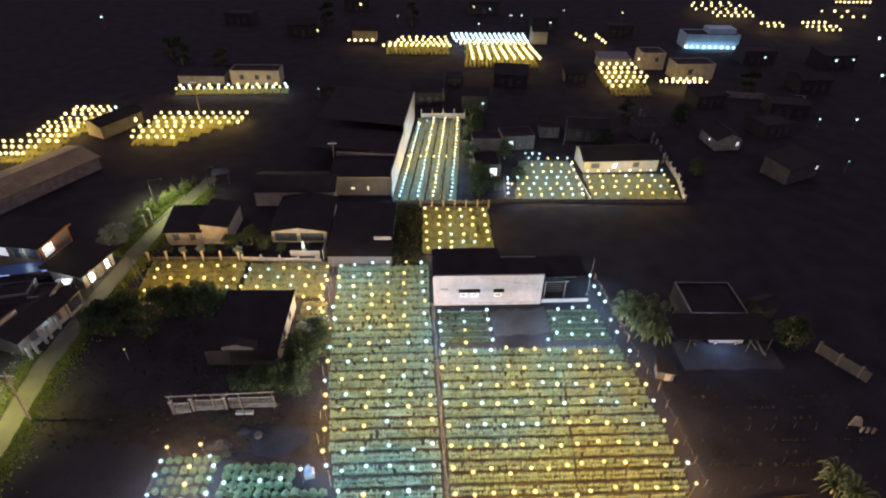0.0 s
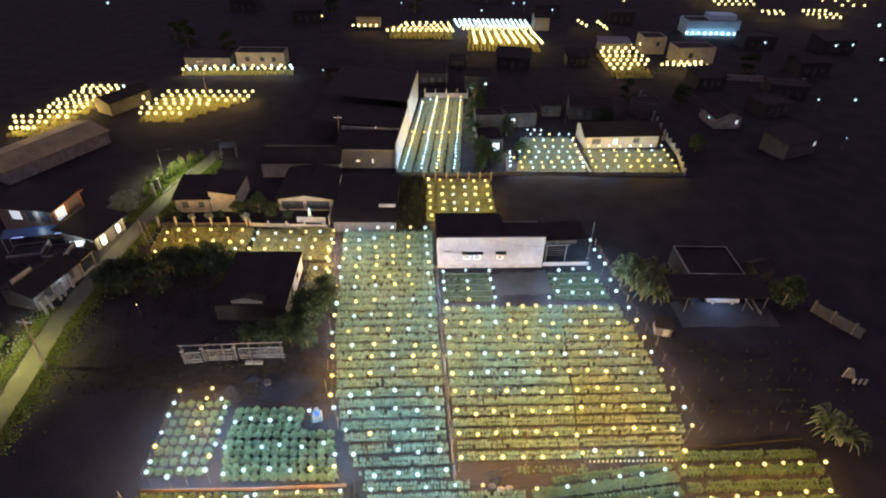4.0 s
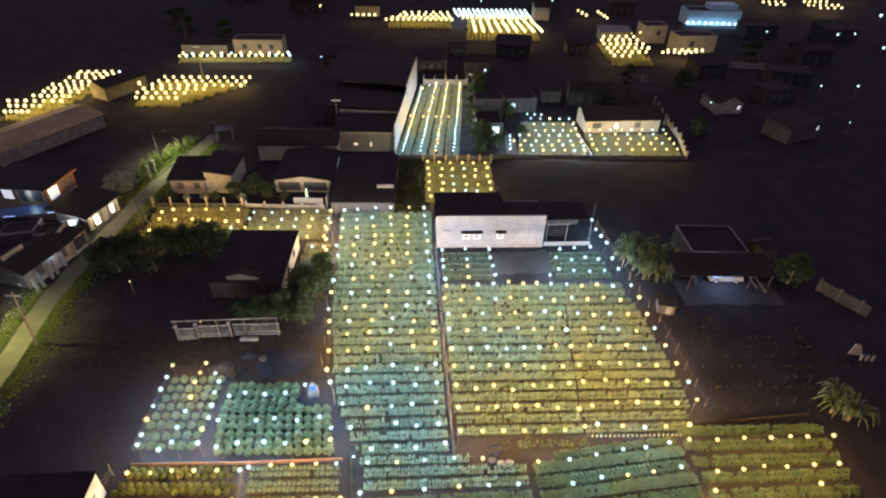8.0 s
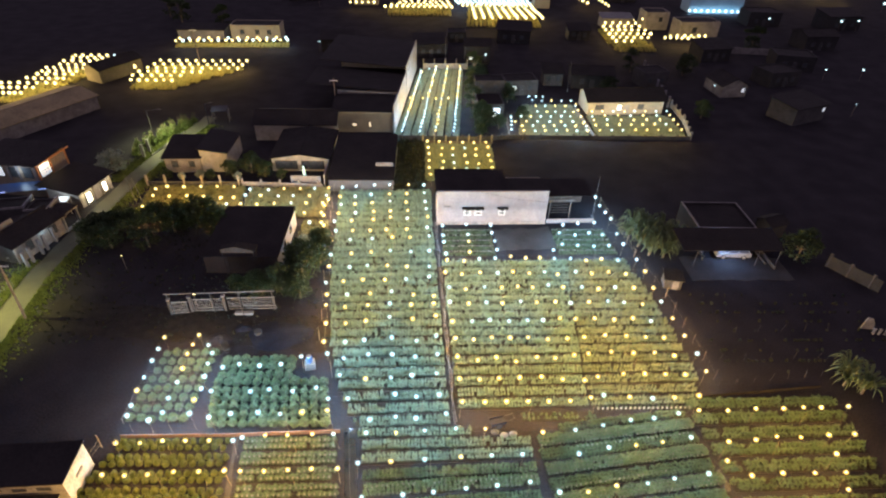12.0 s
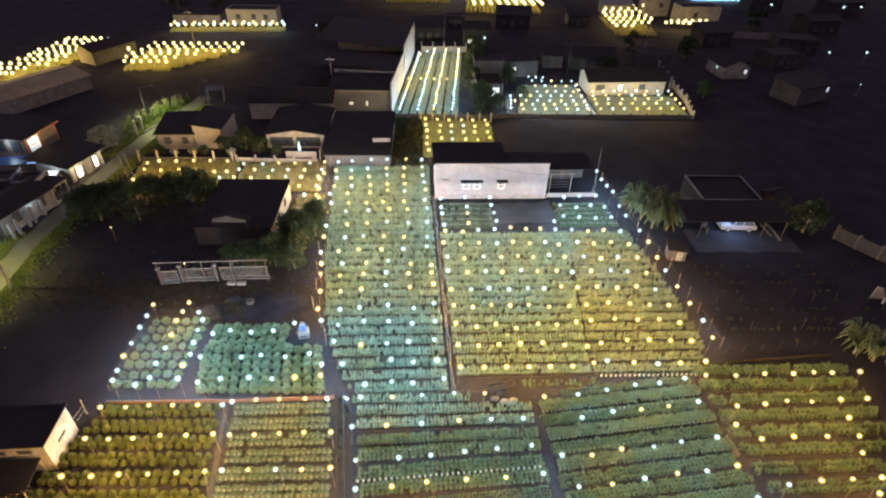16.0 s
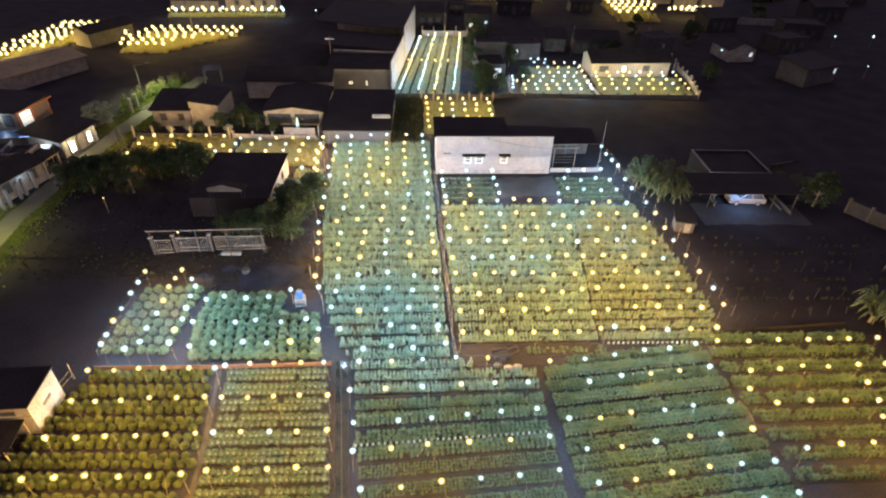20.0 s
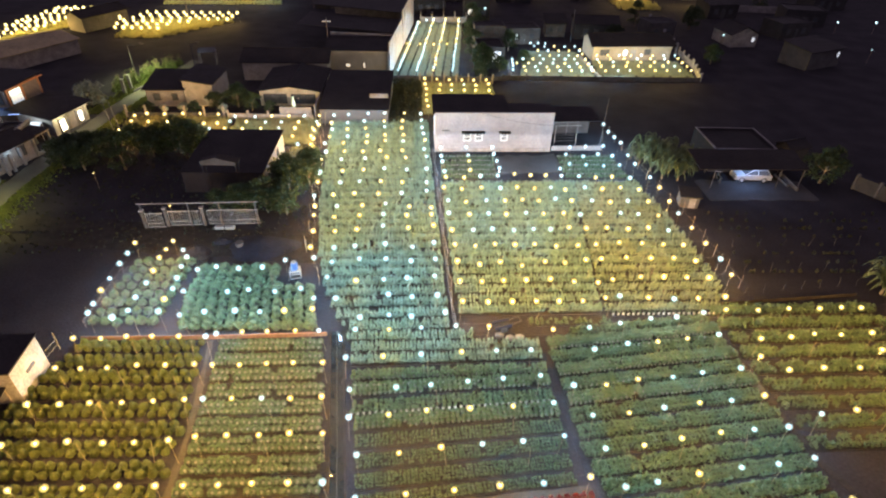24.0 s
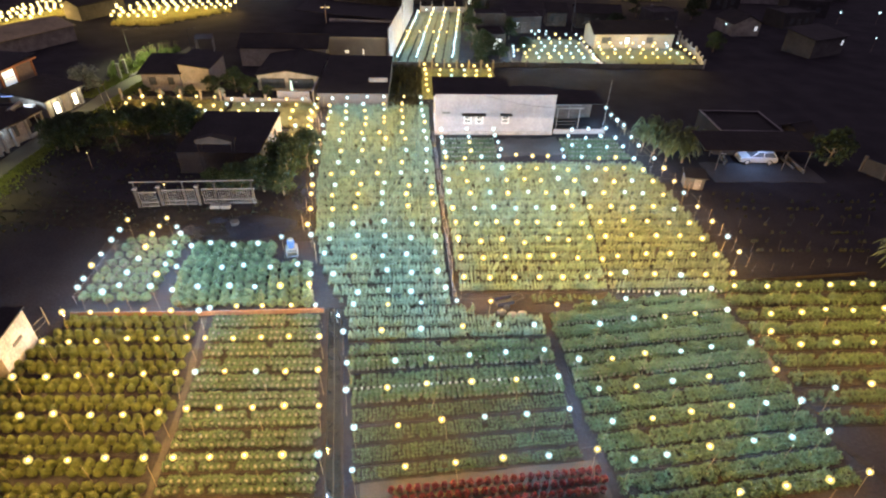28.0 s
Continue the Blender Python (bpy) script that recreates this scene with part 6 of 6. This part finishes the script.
# lane pillars far east
for k in range(8):
    ob = part("lane_pillar", Geo().box(-0.2, -0.2, -0.05, 0.2, 0.2, 2.3).box(-0.26, -0.26, 2.3, 0.26, 0.26, 2.4), M["plaster"])
    ob.location = (47.2 + 0.35 * k, 103.5 + 3.4 * k, 0)
    tagged(ob, "pale square pillar along a dark lane", "pillar", "lane pillars")

for x, y in ((-49.6, 78.6), (-49.5, 80.6)):
    gp = part("gate_pillar", Geo().box(-0.18, -0.18, -0.05, 0.18, 0.18, 2.2).box(-0.24, -0.24, 2.2, 0.24, 0.24, 2.3), M["white"])
    gp.location = (x, y, 0)
    tagged(gp, "pale square gate pillar beside the road", "pillar", "gate pillars")


# ---- strings of bulbs ----
# front left, domes
SIZE, HIGH, STAKES = 0.185, 2.4, 2
bulbs("yyyyyw", -28.13, 21.93, -26.17, 21.93, -24.41, 22.13, -22.55, 22.13, -20.60, 22.13, -18.64, 22.13)
bulbs("yyyyyy", -27.93, 19.09, -26.17, 19.00, -24.41, 19.09, -22.46, 19.29, -20.50, 19.29, -18.54, 19.39)
bulbs("yyyyyy", -28.03, 15.96, -25.98, 15.96, -24.12, 16.06, -22.07, 16.06, -20.11, 16.16, -18.15, 16.26)
bulbs("yyyyyy", -27.84, 12.93, -25.88, 13.03, -24.02, 13.13, -21.87, 13.03, -20.01, 13.03, -18.05, 13.22)
bulbs("yyyyy", -25.68, 9.99, -23.73, 10.09, -21.67, 10.09, -19.72, 10.19, -17.66, 10.19)
lamp_row(-26.86, 6.96, -17.27, 7.16, "yyyyyy")
# front left, small pots
bulbs("wyyyw", -17.96, 22.42, -16.10, 22.61, -14.24, 22.61, -12.18, 22.71, -10.42, 22.71)
bulbs("yyyyy", -17.27, 19.29, -15.41, 19.29, -13.55, 19.39, -11.70, 19.48, -9.64, 19.48)
bulbs("wywyy", -16.98, 16.35, -15.12, 16.35, -13.16, 16.35, -11.30, 16.35, -9.25, 16.45)
bulbs("yyyyy", -16.49, 13.42, -14.63, 13.52, -12.67, 13.52, -10.81, 13.61, -8.76, 13.61)
bulbs("yyyyw", -16.10, 10.19, -14.14, 10.19, -12.28, 10.29, -10.23, 10.29, -8.27, 10.29)
lamp_row(-15.71, 7.16, -7.78, 7.16, "yyyyy")
# front centre
bulbs("wywwy", -7.68, 22.81, -5.14, 22.81, -2.70, 23.01, -0.05, 23.20, 2.49, 23.20)
bulbs("wywyww", -8.08, 19.97, -5.43, 20.07, -2.70, 20.27, 0.24, 20.46, 2.78, 20.56, 5.33, 20.66)
bulbs("wwwwww", -7.49, 17.04, -4.36, 17.23, -2.01, 17.43, 0.53, 17.72, 2.98, 17.92, 5.62, 18.21)
bulbs("wyyyyw", -7.29, 14.79, -4.75, 14.98, -2.30, 15.28, 0.53, 15.47, 3.37, 15.57, 6.11, 15.86)
bulbs("wyywww", -6.51, 12.05, -3.97, 12.15, -1.42, 12.54, 1.12, 12.73, 3.66, 12.93, 6.31, 13.32)
bulbs("wyyywy", -6.31, 9.31, -3.48, 9.51, -0.74, 9.70, 1.90, 9.99, 4.45, 10.09, 7.28, 10.48)
# front right
bulbs("ywwwww", 7.38, 22.81, 10.22, 23.01, 12.76, 23.50, 15.31, 23.98, 17.46, 24.18, 19.81, 24.67)
bulbs("wwyyw", 10.02, 20.66, 12.66, 21.25, 15.01, 21.44, 17.36, 21.73, 20.00, 22.22)
bulbs("wyywww", 7.77, 17.33, 10.02, 17.33, 12.37, 17.82, 14.91, 18.02, 17.16, 18.41, 20.10, 18.80)
bulbs("wywywy", 8.46, 14.79, 10.90, 14.98, 13.35, 15.38, 15.89, 15.77, 18.14, 15.96, 20.59, 16.35)
bulbs("wyyyww", 8.65, 12.34, 11.10, 12.54, 13.64, 13.03, 16.28, 13.42, 18.53, 13.61, 20.88, 13.81)
bulbs("wwywww", 9.14, 9.80, 11.10, 10.09, 13.74, 10.58, 16.48, 10.97, 18.83, 11.17, 21.27, 11.56)
bulbs("yyyy", 14.23, 7.84, 16.87, 8.14, 19.41, 8.43, 21.96, 8.92)
# far front right
bulbs("yyyyyyy", 21.76, 24.96, 24.40, 24.96, 27.04, 25.16, 29.59, 25.16, 31.45, 25.26, 33.11, 25.26, 35.65, 25.35)
bulbs("yyyyyy", 23.03, 21.73, 25.48, 21.93, 27.44, 22.22, 29.49, 22.13, 32.03, 22.32, 34.38, 22.42)
bulbs("yyyyy", 22.15, 19.97, 23.52, 18.60, 26.16, 18.80, 28.81, 18.80, 31.35, 18.80)
bulbs("wyyy", 23.62, 14.79, 26.16, 15.08, 28.51, 15.18, 30.76, 15.28)
lamp_row(31.64, 20.56, 29.78, 14.10, "yyy")
# centre left
SIZE, HIGH, STAKES = 0.215, 2.4, 3
bulbs("wwwwyw", -14.92, 64.78, -12.97, 65.07, -10.33, 65.56, -8.08, 65.66, -5.34, 65.66, -3.09, 65.66)
bulbs("yywwyyw", -16.49, 61.45, -14.92, 62.14, -12.77, 62.14, -10.62, 62.82, -7.98, 62.92, -5.53, 63.12, -2.99, 63.31)
bulbs("ywyywyw", -16.78, 59.69, -14.53, 59.99, -12.58, 60.08, -10.23, 60.47, -7.78, 60.87, -5.53, 60.67, -2.89, 60.96)
bulbs("yywyyyw", -16.49, 57.15, -14.53, 57.64, -12.28, 57.83, -9.84, 58.22, -7.59, 58.32, -5.24, 58.52, -2.70, 59.01)
bulbs("ywyyywy", -16.10, 54.70, -14.83, 55.68, -12.58, 55.88, -9.74, 56.17, -7.49, 56.76, -5.24, 56.46, -2.50, 56.95)
bulbs("wyyyyw", -14.34, 53.43, -12.18, 53.53, -9.93, 53.53, -7.88, 53.82, -5.24, 53.92, -2.60, 54.41)
bulbs("ywwyyw", -14.63, 51.47, -12.28, 51.47, -9.54, 51.77, -7.00, 52.06, -4.75, 52.06, -2.30, 52.35)
bulbs("wyywww", -14.24, 48.25, -11.79, 48.54, -9.45, 48.93, -7.10, 49.13, -4.55, 48.93, -2.30, 49.13)
bulbs("ywwyyw", -14.14, 45.90, -11.70, 45.80, -9.64, 46.09, -7.29, 46.09, -4.95, 45.90, -2.30, 46.00)
bulbs("wyyyww", -14.04, 42.87, -12.09, 43.06, -9.93, 43.45, -7.39, 43.45, -4.95, 43.55, -2.30, 44.04)
bulbs("ywywyy", -13.65, 40.81, -11.40, 40.81, -8.86, 41.01, -6.51, 41.30, -4.06, 40.81, -1.81, 40.62)
bulbs("yyywyy", -13.46, 39.05, -11.40, 38.76, -8.96, 39.05, -6.61, 39.34, -4.26, 39.15, -1.81, 39.34)
bulbs("yyywyy", -13.06, 36.21, -11.01, 36.21, -8.96, 36.60, -6.51, 37.19, -4.06, 36.90, -1.62, 37.39)
bulbs("ywwwww", -12.87, 33.57, -10.72, 33.47, -8.86, 33.77, -6.12, 34.16, -3.58, 33.67, -1.62, 34.35)
bulbs("wwwwww", -12.28, 31.91, -10.62, 31.32, -8.27, 31.81, -5.92, 31.81, -3.67, 31.52, -1.52, 31.81)
bulbs("wywww", -10.72, 29.17, -8.27, 28.78, -5.92, 28.88, -3.97, 29.17, -1.62, 29.36)
bulbs("wwwww", -11.40, 26.43, -9.64, 26.43, -5.43, 26.92, -3.48, 26.63, -1.42, 26.82)
bulbs("wwww", -7.49, 24.18, -5.24, 24.47, -3.48, 24.28, -0.84, 24.77)
# centre right
bulbs("www", -0.54, 54.80, 2.59, 55.09, 5.82, 55.00)
bulbs("www", -0.54, 52.55, 2.69, 52.75, 5.82, 53.14)
bulbs("wyw", -0.44, 51.08, 2.69, 51.18, 6.01, 51.38)
bulbs("wyw", -0.25, 48.54, 2.69, 48.93, 6.11, 49.42)
bulbs("yywwyyywwyyww", -0.15, 47.27, 1.90, 47.07, 3.76, 47.46, 5.72, 47.66, 7.67, 48.05, 9.44, 47.66, 11.20, 47.85, 12.96, 47.66, 14.91, 47.56, 16.77, 47.27, 18.73, 47.56, 20.69, 47.27, 23.03, 47.46)
bulbs("yyywyywywyyyy", -0.44, 44.82, 1.51, 44.53, 3.66, 44.82, 5.72, 44.72, 7.58, 45.02, 9.44, 44.72, 11.29, 45.02, 12.76, 44.53, 15.01, 45.02, 16.87, 44.72, 18.93, 45.02, 20.88, 44.63, 23.33, 45.12)
bulbs("wywyyywywywyy", -0.05, 42.08, 1.81, 41.79, 3.96, 42.18, 5.91, 42.08, 7.77, 42.28, 9.44, 42.08, 11.29, 42.47, 12.96, 42.18, 15.11, 42.18, 16.97, 41.89, 18.93, 42.18, 21.08, 42.08, 23.33, 42.08)
bulbs("wywywyywywwyw", -0.05, 39.64, 2.00, 39.34, 3.96, 39.54, 5.72, 39.44, 7.77, 39.73, 9.53, 39.54, 11.59, 39.64, 13.25, 39.44, 15.31, 39.64, 17.46, 39.73, 19.22, 39.54, 21.18, 39.25, 23.43, 39.73)
bulbs("ywwwwwyyyyywy", 0.14, 36.51, 2.20, 36.51, 4.06, 36.70, 6.11, 36.51, 8.07, 36.70, 9.73, 36.70, 11.59, 37.00, 13.25, 36.90, 15.31, 37.00, 17.36, 36.80, 19.41, 37.00, 21.27, 36.60, 23.72, 37.00)
bulbs("yyyyyyyyyyyyy", 0.34, 34.06, 2.20, 33.86, 4.06, 34.16, 5.91, 34.06, 7.77, 34.16, 9.73, 33.86, 11.78, 33.96, 13.54, 34.16, 15.79, 34.45, 17.95, 34.35, 19.90, 34.16, 21.76, 34.06, 24.01, 34.35)
bulbs("yyyyyyyyyyyyw", 0.44, 31.52, 2.39, 31.03, 4.25, 31.42, 6.11, 30.83, 8.26, 31.42, 10.02, 31.32, 11.98, 31.71, 13.45, 31.91, 15.79, 32.10, 17.95, 31.91, 20.10, 32.01, 21.96, 31.61, 24.31, 31.81)
bulbs("yyyyyyyyyyyyy", 0.53, 28.78, 2.39, 28.58, 4.25, 28.78, 6.21, 28.88, 8.26, 28.88, 10.22, 28.58, 12.27, 28.48, 13.64, 28.88, 16.19, 29.27, 18.24, 29.27, 20.20, 29.17, 22.15, 29.17, 24.31, 29.56)
bulbs("yyyyyyywywyy", 0.63, 26.04, 2.69, 26.04, 4.64, 26.04, 6.60, 26.04, 8.46, 26.04, 10.41, 26.04, 12.37, 26.43, 13.64, 26.72, 15.99, 26.53, 18.04, 26.33, 20.10, 26.43, 22.45, 26.63)
bulbs("www", 15.50, 55.19, 17.56, 55.49, 19.81, 55.68)
bulbs("wwwww", 14.62, 53.23, 16.58, 52.65, 18.53, 53.23, 20.20, 52.84, 22.15, 53.04)
bulbs("wwwwww", 13.15, 49.42, 14.52, 50.69, 16.38, 50.30, 18.44, 50.20, 20.39, 50.40, 22.35, 50.79)
bulbs("wwww", 21.66, 62.53, 21.66, 60.08, 21.96, 58.32, 22.35, 56.76)
# nursery
bulbs("ywwwyww", -28.82, 34.16, -28.82, 32.59, -28.82, 31.03, -28.72, 28.97, -28.72, 27.41, -28.52, 25.75, -28.42, 24.67)
bulbs("yyyywwww", -25.49, 34.45, -25.68, 33.18, -25.78, 31.91, -25.59, 30.05, -25.49, 28.39, -25.59, 26.53, -25.49, 24.96, -26.37, 24.18)
bulbs("wwwwwyw", -24.12, 33.08, -23.43, 32.01, -23.43, 30.64, -23.24, 29.07, -23.04, 27.60, -23.24, 26.33, -23.14, 24.86)
bulbs("wwwww", -21.87, 30.15, -20.40, 30.54, -18.45, 30.34, -16.49, 30.54, -14.73, 31.52)
bulbs("wwwww", -22.07, 27.31, -18.54, 27.31, -16.88, 27.51, -14.73, 27.31, -12.67, 27.70)
bulbs("wwwwyy", -21.38, 24.47, -19.62, 24.86, -17.27, 24.96, -15.31, 24.77, -13.46, 24.96, -11.30, 25.16)
# west strip
SIZE, HIGH, STAKES = 0.215, 2.4, 3
bulbs("yyyyyy", -41.37, 63.94, -39.99, 64.63, -37.62, 64.53, -35.25, 64.73, -32.98, 64.83, -30.52, 64.73)
bulbs("yyyyyy", -40.97, 61.97, -38.71, 61.87, -36.34, 62.07, -33.97, 61.87, -31.50, 61.67, -29.73, 61.67)
bulbs("yyyw", -41.27, 59.11, -39.49, 59.40, -37.23, 59.50, -35.06, 59.60)
bulbs("wwyywy", -28.05, 63.94, -25.39, 63.94, -23.22, 64.24, -20.95, 64.34, -18.88, 64.44, -16.90, 64.73)
bulbs("wywwyw", -28.25, 62.27, -26.08, 62.17, -23.61, 62.17, -21.54, 62.27, -19.27, 62.27, -16.90, 62.46)
bulbs("wyyywyy", -30.22, 59.90, -28.25, 59.90, -26.08, 60.00, -23.71, 60.09, -21.44, 60.29, -19.37, 60.29, -17.10, 60.39)
bulbs("yy", -19.17, 57.73, -16.90, 57.83)
bulbs("wy", -18.09, 55.46, -16.51, 55.36)
# north patch
SIZE, HIGH, STAKES = 0.22, 1.8, 0
bulbs("yyyyyy", -2.6, 82.1, -0.6, 81.9, 1.4, 81.8, 3.5, 81.8, 5.4, 81.7, 7.5, 81.9)
bulbs("yyywyy", -2.5, 79.6, -0.1, 79.4, 1.7, 79.4, 3.7, 79.5, 5.6, 79.2, 7.7, 80.0)
bulbs("yywyyy", -2.3, 77.3, -0.3, 77.0, 1.6, 76.8, 3.6, 76.8, 5.4, 76.9, 7.5, 76.9)
bulbs("yywyyy", -2.3, 74.8, -0.0, 74.4, 1.7, 74.1, 3.8, 74.1, 5.7, 73.9, 7.7, 74.9)
bulbs("yyywwy", -2.3, 72.3, -0.2, 72.2, 1.7, 72.0, 3.6, 72.1, 5.4, 71.9, 7.7, 72.5)
lamp_row(-2.1, 70.2, 1.6, 70.4, "ywy")
# long beds
lamp_row(-7.1, 86.5, -4.0, 119.0, "wwwwwwwyyyyyywywywywwwwy")
lamp_row(-3.9, 86.5, -0.7, 122.4, "wwwwwwwwwwwyywyywyywyywy")
lamp_row(-1.1, 86.6, 2.0, 122.5, "ywyywyywyywyywyywyywyywy")
lamp_row(2.1, 86.6, 5.0, 122.5, "wwwwwwwwwwwyywyywyywyywy")
lamp_row(-6.1, 102.5, 1.7, 102.4, "yyyy")
lamp_row(-4.0, 119.3, -0.6, 122.7, "www")
# north east
lamp_row(18.2, 104.0, 21.1, 104.0, "www")
lamp_row(18.6, 101.9, 26.4, 102.0, "wwyww")
lamp_row(18.8, 99.1, 26.6, 99.2, "ywyyw")
lamp_row(18.7, 96.0, 25.7, 96.1, "wywwy")
lamp_row(13.2, 93.6, 26.6, 93.8, "wwywwwwy")
lamp_row(13.7, 91.1, 26.7, 91.3, "yywwyww")
lamp_row(14.8, 89.2, 26.7, 89.4, "ywyywyw")
lamp_row(14.8, 87.1, 26.5, 87.3, "ywywywy")
lamp_row(13.1, 92.9, 12.7, 87.7, "wwww")
lamp_row(27.0, 100.0, 26.3, 87.7, "yywyw")
lamp_row(29.4, 96.4, 44.3, 97.0, "yywywyww")
lamp_row(28.9, 94.2, 44.1, 94.9, "wyywywy")
lamp_row(28.8, 92.2, 44.1, 92.8, "ywyyyyy")
lamp_row(28.5, 90.0, 44.2, 90.6, "yyyyyywy")
lamp_row(28.7, 87.5, 44.0, 88.1, "ywwyyyyy")
# west far
SIZE, HIGH, STAKES = 0.35, 2.0, 0
lamp_row(-84.4, 126.6, -75.5, 126.8, "yyyyyw")
lamp_row(-84.1, 124.8, -76.0, 125.0, "yyyyyy")
lamp_row(-85.0, 122.4, -75.6, 122.7, "yyyyyy")
lamp_row(-84.5, 119.8, -77.5, 119.9, "yyyyy")
lamp_row(-86.1, 117.5, -78.2, 117.7, "yyyyyy")
lamp_row(-85.8, 115.3, -78.6, 115.5, "yyyyyy")
lamp_row(-85.6, 113.2, -78.3, 113.4, "yyyyy")
lamp_row(-86.4, 110.6, -78.8, 110.7, "yyyyyy")
lamp_row(-89.9, 107.7, -79.2, 107.9, "yyyyyyy")
lamp_row(-88.0, 105.0, -82.0, 105.1, "yyyyy")
lamp_row(-87.0, 101.9, -82.6, 102.0, "yyyyy")
lamp_row(-63.7, 123.6, -44.3, 124.1, "yyyyyyyyyyy")
lamp_row(-64.0, 120.9, -44.7, 121.4, "yyyyyyyyyyy")
lamp_row(-64.6, 118.3, -45.0, 118.8, "yyyyyyyyyyy")
lamp_row(-65.3, 115.8, -52.3, 116.1, "yyyyyyyy")
lamp_row(-65.8, 113.3, -55.7, 113.5, "yyyyyy")
lamp_row(-64.9, 110.4, -56.4, 110.6, "yyyyyy")
lamp_row(-66.2, 139.8, -38.7, 141.9, "ywyywywyywywyywyw")
lamp_row(-66.1, 141.9, -39.5, 144.0, "ywyyywyyywyw")
# far north
SIZE, HIGH, STAKES = 0.44, 2.5, 0
lamp_row(-10.4, 188.3, 3.7, 189.0, "yyyyyyy")
lamp_row(-11.6, 184.9, 4.0, 185.7, "yyyyyyyyy")
lamp_row(-14.1, 181.6, 4.4, 182.4, "yyyyyyyyyyy")
lamp_row(-15.8, 179.0, 4.9, 179.9, "yyyyyyyyyyyyy")
lamp_row(6.1, 193.3, 30.0, 193.8, "wwwwwwwwwwwwwwww")
lamp_row(6.4, 190.5, 30.2, 191.0, "wwwwwwwwwwwwwwww")
lamp_row(6.6, 187.8, 30.2, 188.3, "wwwwwwwwwwwwwwww")
lamp_row(7.3, 185.2, 30.4, 185.6, "wwwwwwwwwwwwwwww")
lamp_row(8.4, 182.6, 30.5, 183.0, "yyyyyyyyyyyyyyyy")
lamp_row(11.5, 178.9, 11.5, 166.6, "yyyyyyyy")
lamp_row(13.8, 179.1, 14.0, 166.7, "yyyyyyyy")
lamp_row(16.1, 179.2, 16.5, 166.8, "yyyyyyyy")
lamp_row(18.5, 179.3, 19.0, 166.9, "yyyyyyyy")
lamp_row(20.8, 179.4, 21.5, 167.0, "yyyyyyyy")
lamp_row(23.2, 179.5, 24.0, 167.1, "yyyyyyyy")
lamp_row(25.5, 179.6, 26.5, 167.2, "yyyyyyyy")
lamp_row(27.9, 179.7, 29.1, 167.3, "yyyyyyyy")
lamp_row(30.3, 179.8, 31.6, 167.4, "yyyyyyyy")
lamp_row(-27.3, 184.2, -19.8, 184.5, "yyyyy")
# far north east
lamp_row(49.1, 162.7, 58.1, 163.0, "yyyyy")
lamp_row(47.6, 158.9, 58.1, 159.3, "yyyyyy")
lamp_row(47.2, 154.9, 58.5, 155.3, "yyyyyyy")
lamp_row(47.2, 151.0, 58.9, 151.4, "yyyyyyy")
lamp_row(47.1, 147.3, 56.9, 147.6, "yyyyyy")
lamp_row(47.1, 143.8, 51.4, 143.9, "yyy")
lamp_row(61.6, 147.8, 73.9, 147.3, "yyyyyyyyy")
lamp_row(63.8, 149.7, 73.5, 150.0, "yyyyyy")
HIGH = 1.0
lamp_row(83.9, 187.3, 99.9, 186.7, "wwwwwwwww")
HIGH = 2.5
lamp_row(58.7, 167.4, 61.8, 167.5, "yy")
lamp_row(48.5, 195.0, 50.0, 188.7, "yyy")
lamp_row(55.2, 193.9, 56.0, 185.0, "yyyy")
lamp_row(110.0, 247.4, 125.4, 248.5, "yyyyy")
lamp_row(107.1, 242.0, 127.9, 243.4, "yyyyyy")
lamp_row(106.3, 235.9, 127.4, 237.2, "yyyyyy")
lamp_row(111.0, 230.4, 126.5, 231.3, "yyyyyy")
lamp_row(110.4, 224.8, 124.6, 225.6, "yyyyyy")
lamp_row(122.5, 214.2, 129.6, 214.6, "yyyy")
lamp_row(123.0, 210.1, 128.5, 210.4, "yyy")
lamp_row(139.0, 215.9, 148.0, 216.5, "yyyyy")
lamp_row(137.4, 210.1, 148.8, 210.7, "yyyyyy")
lamp_row(139.3, 205.4, 147.3, 205.8, "yyyy")
lamp_row(174.6, 252.9, 190.3, 254.0, "yyyyyyyyy")
lamp_row(157.9, 235.2, 168.9, 235.9, "yyy")
lamp_row(160.4, 226.0, 169.8, 226.5, "yyy")
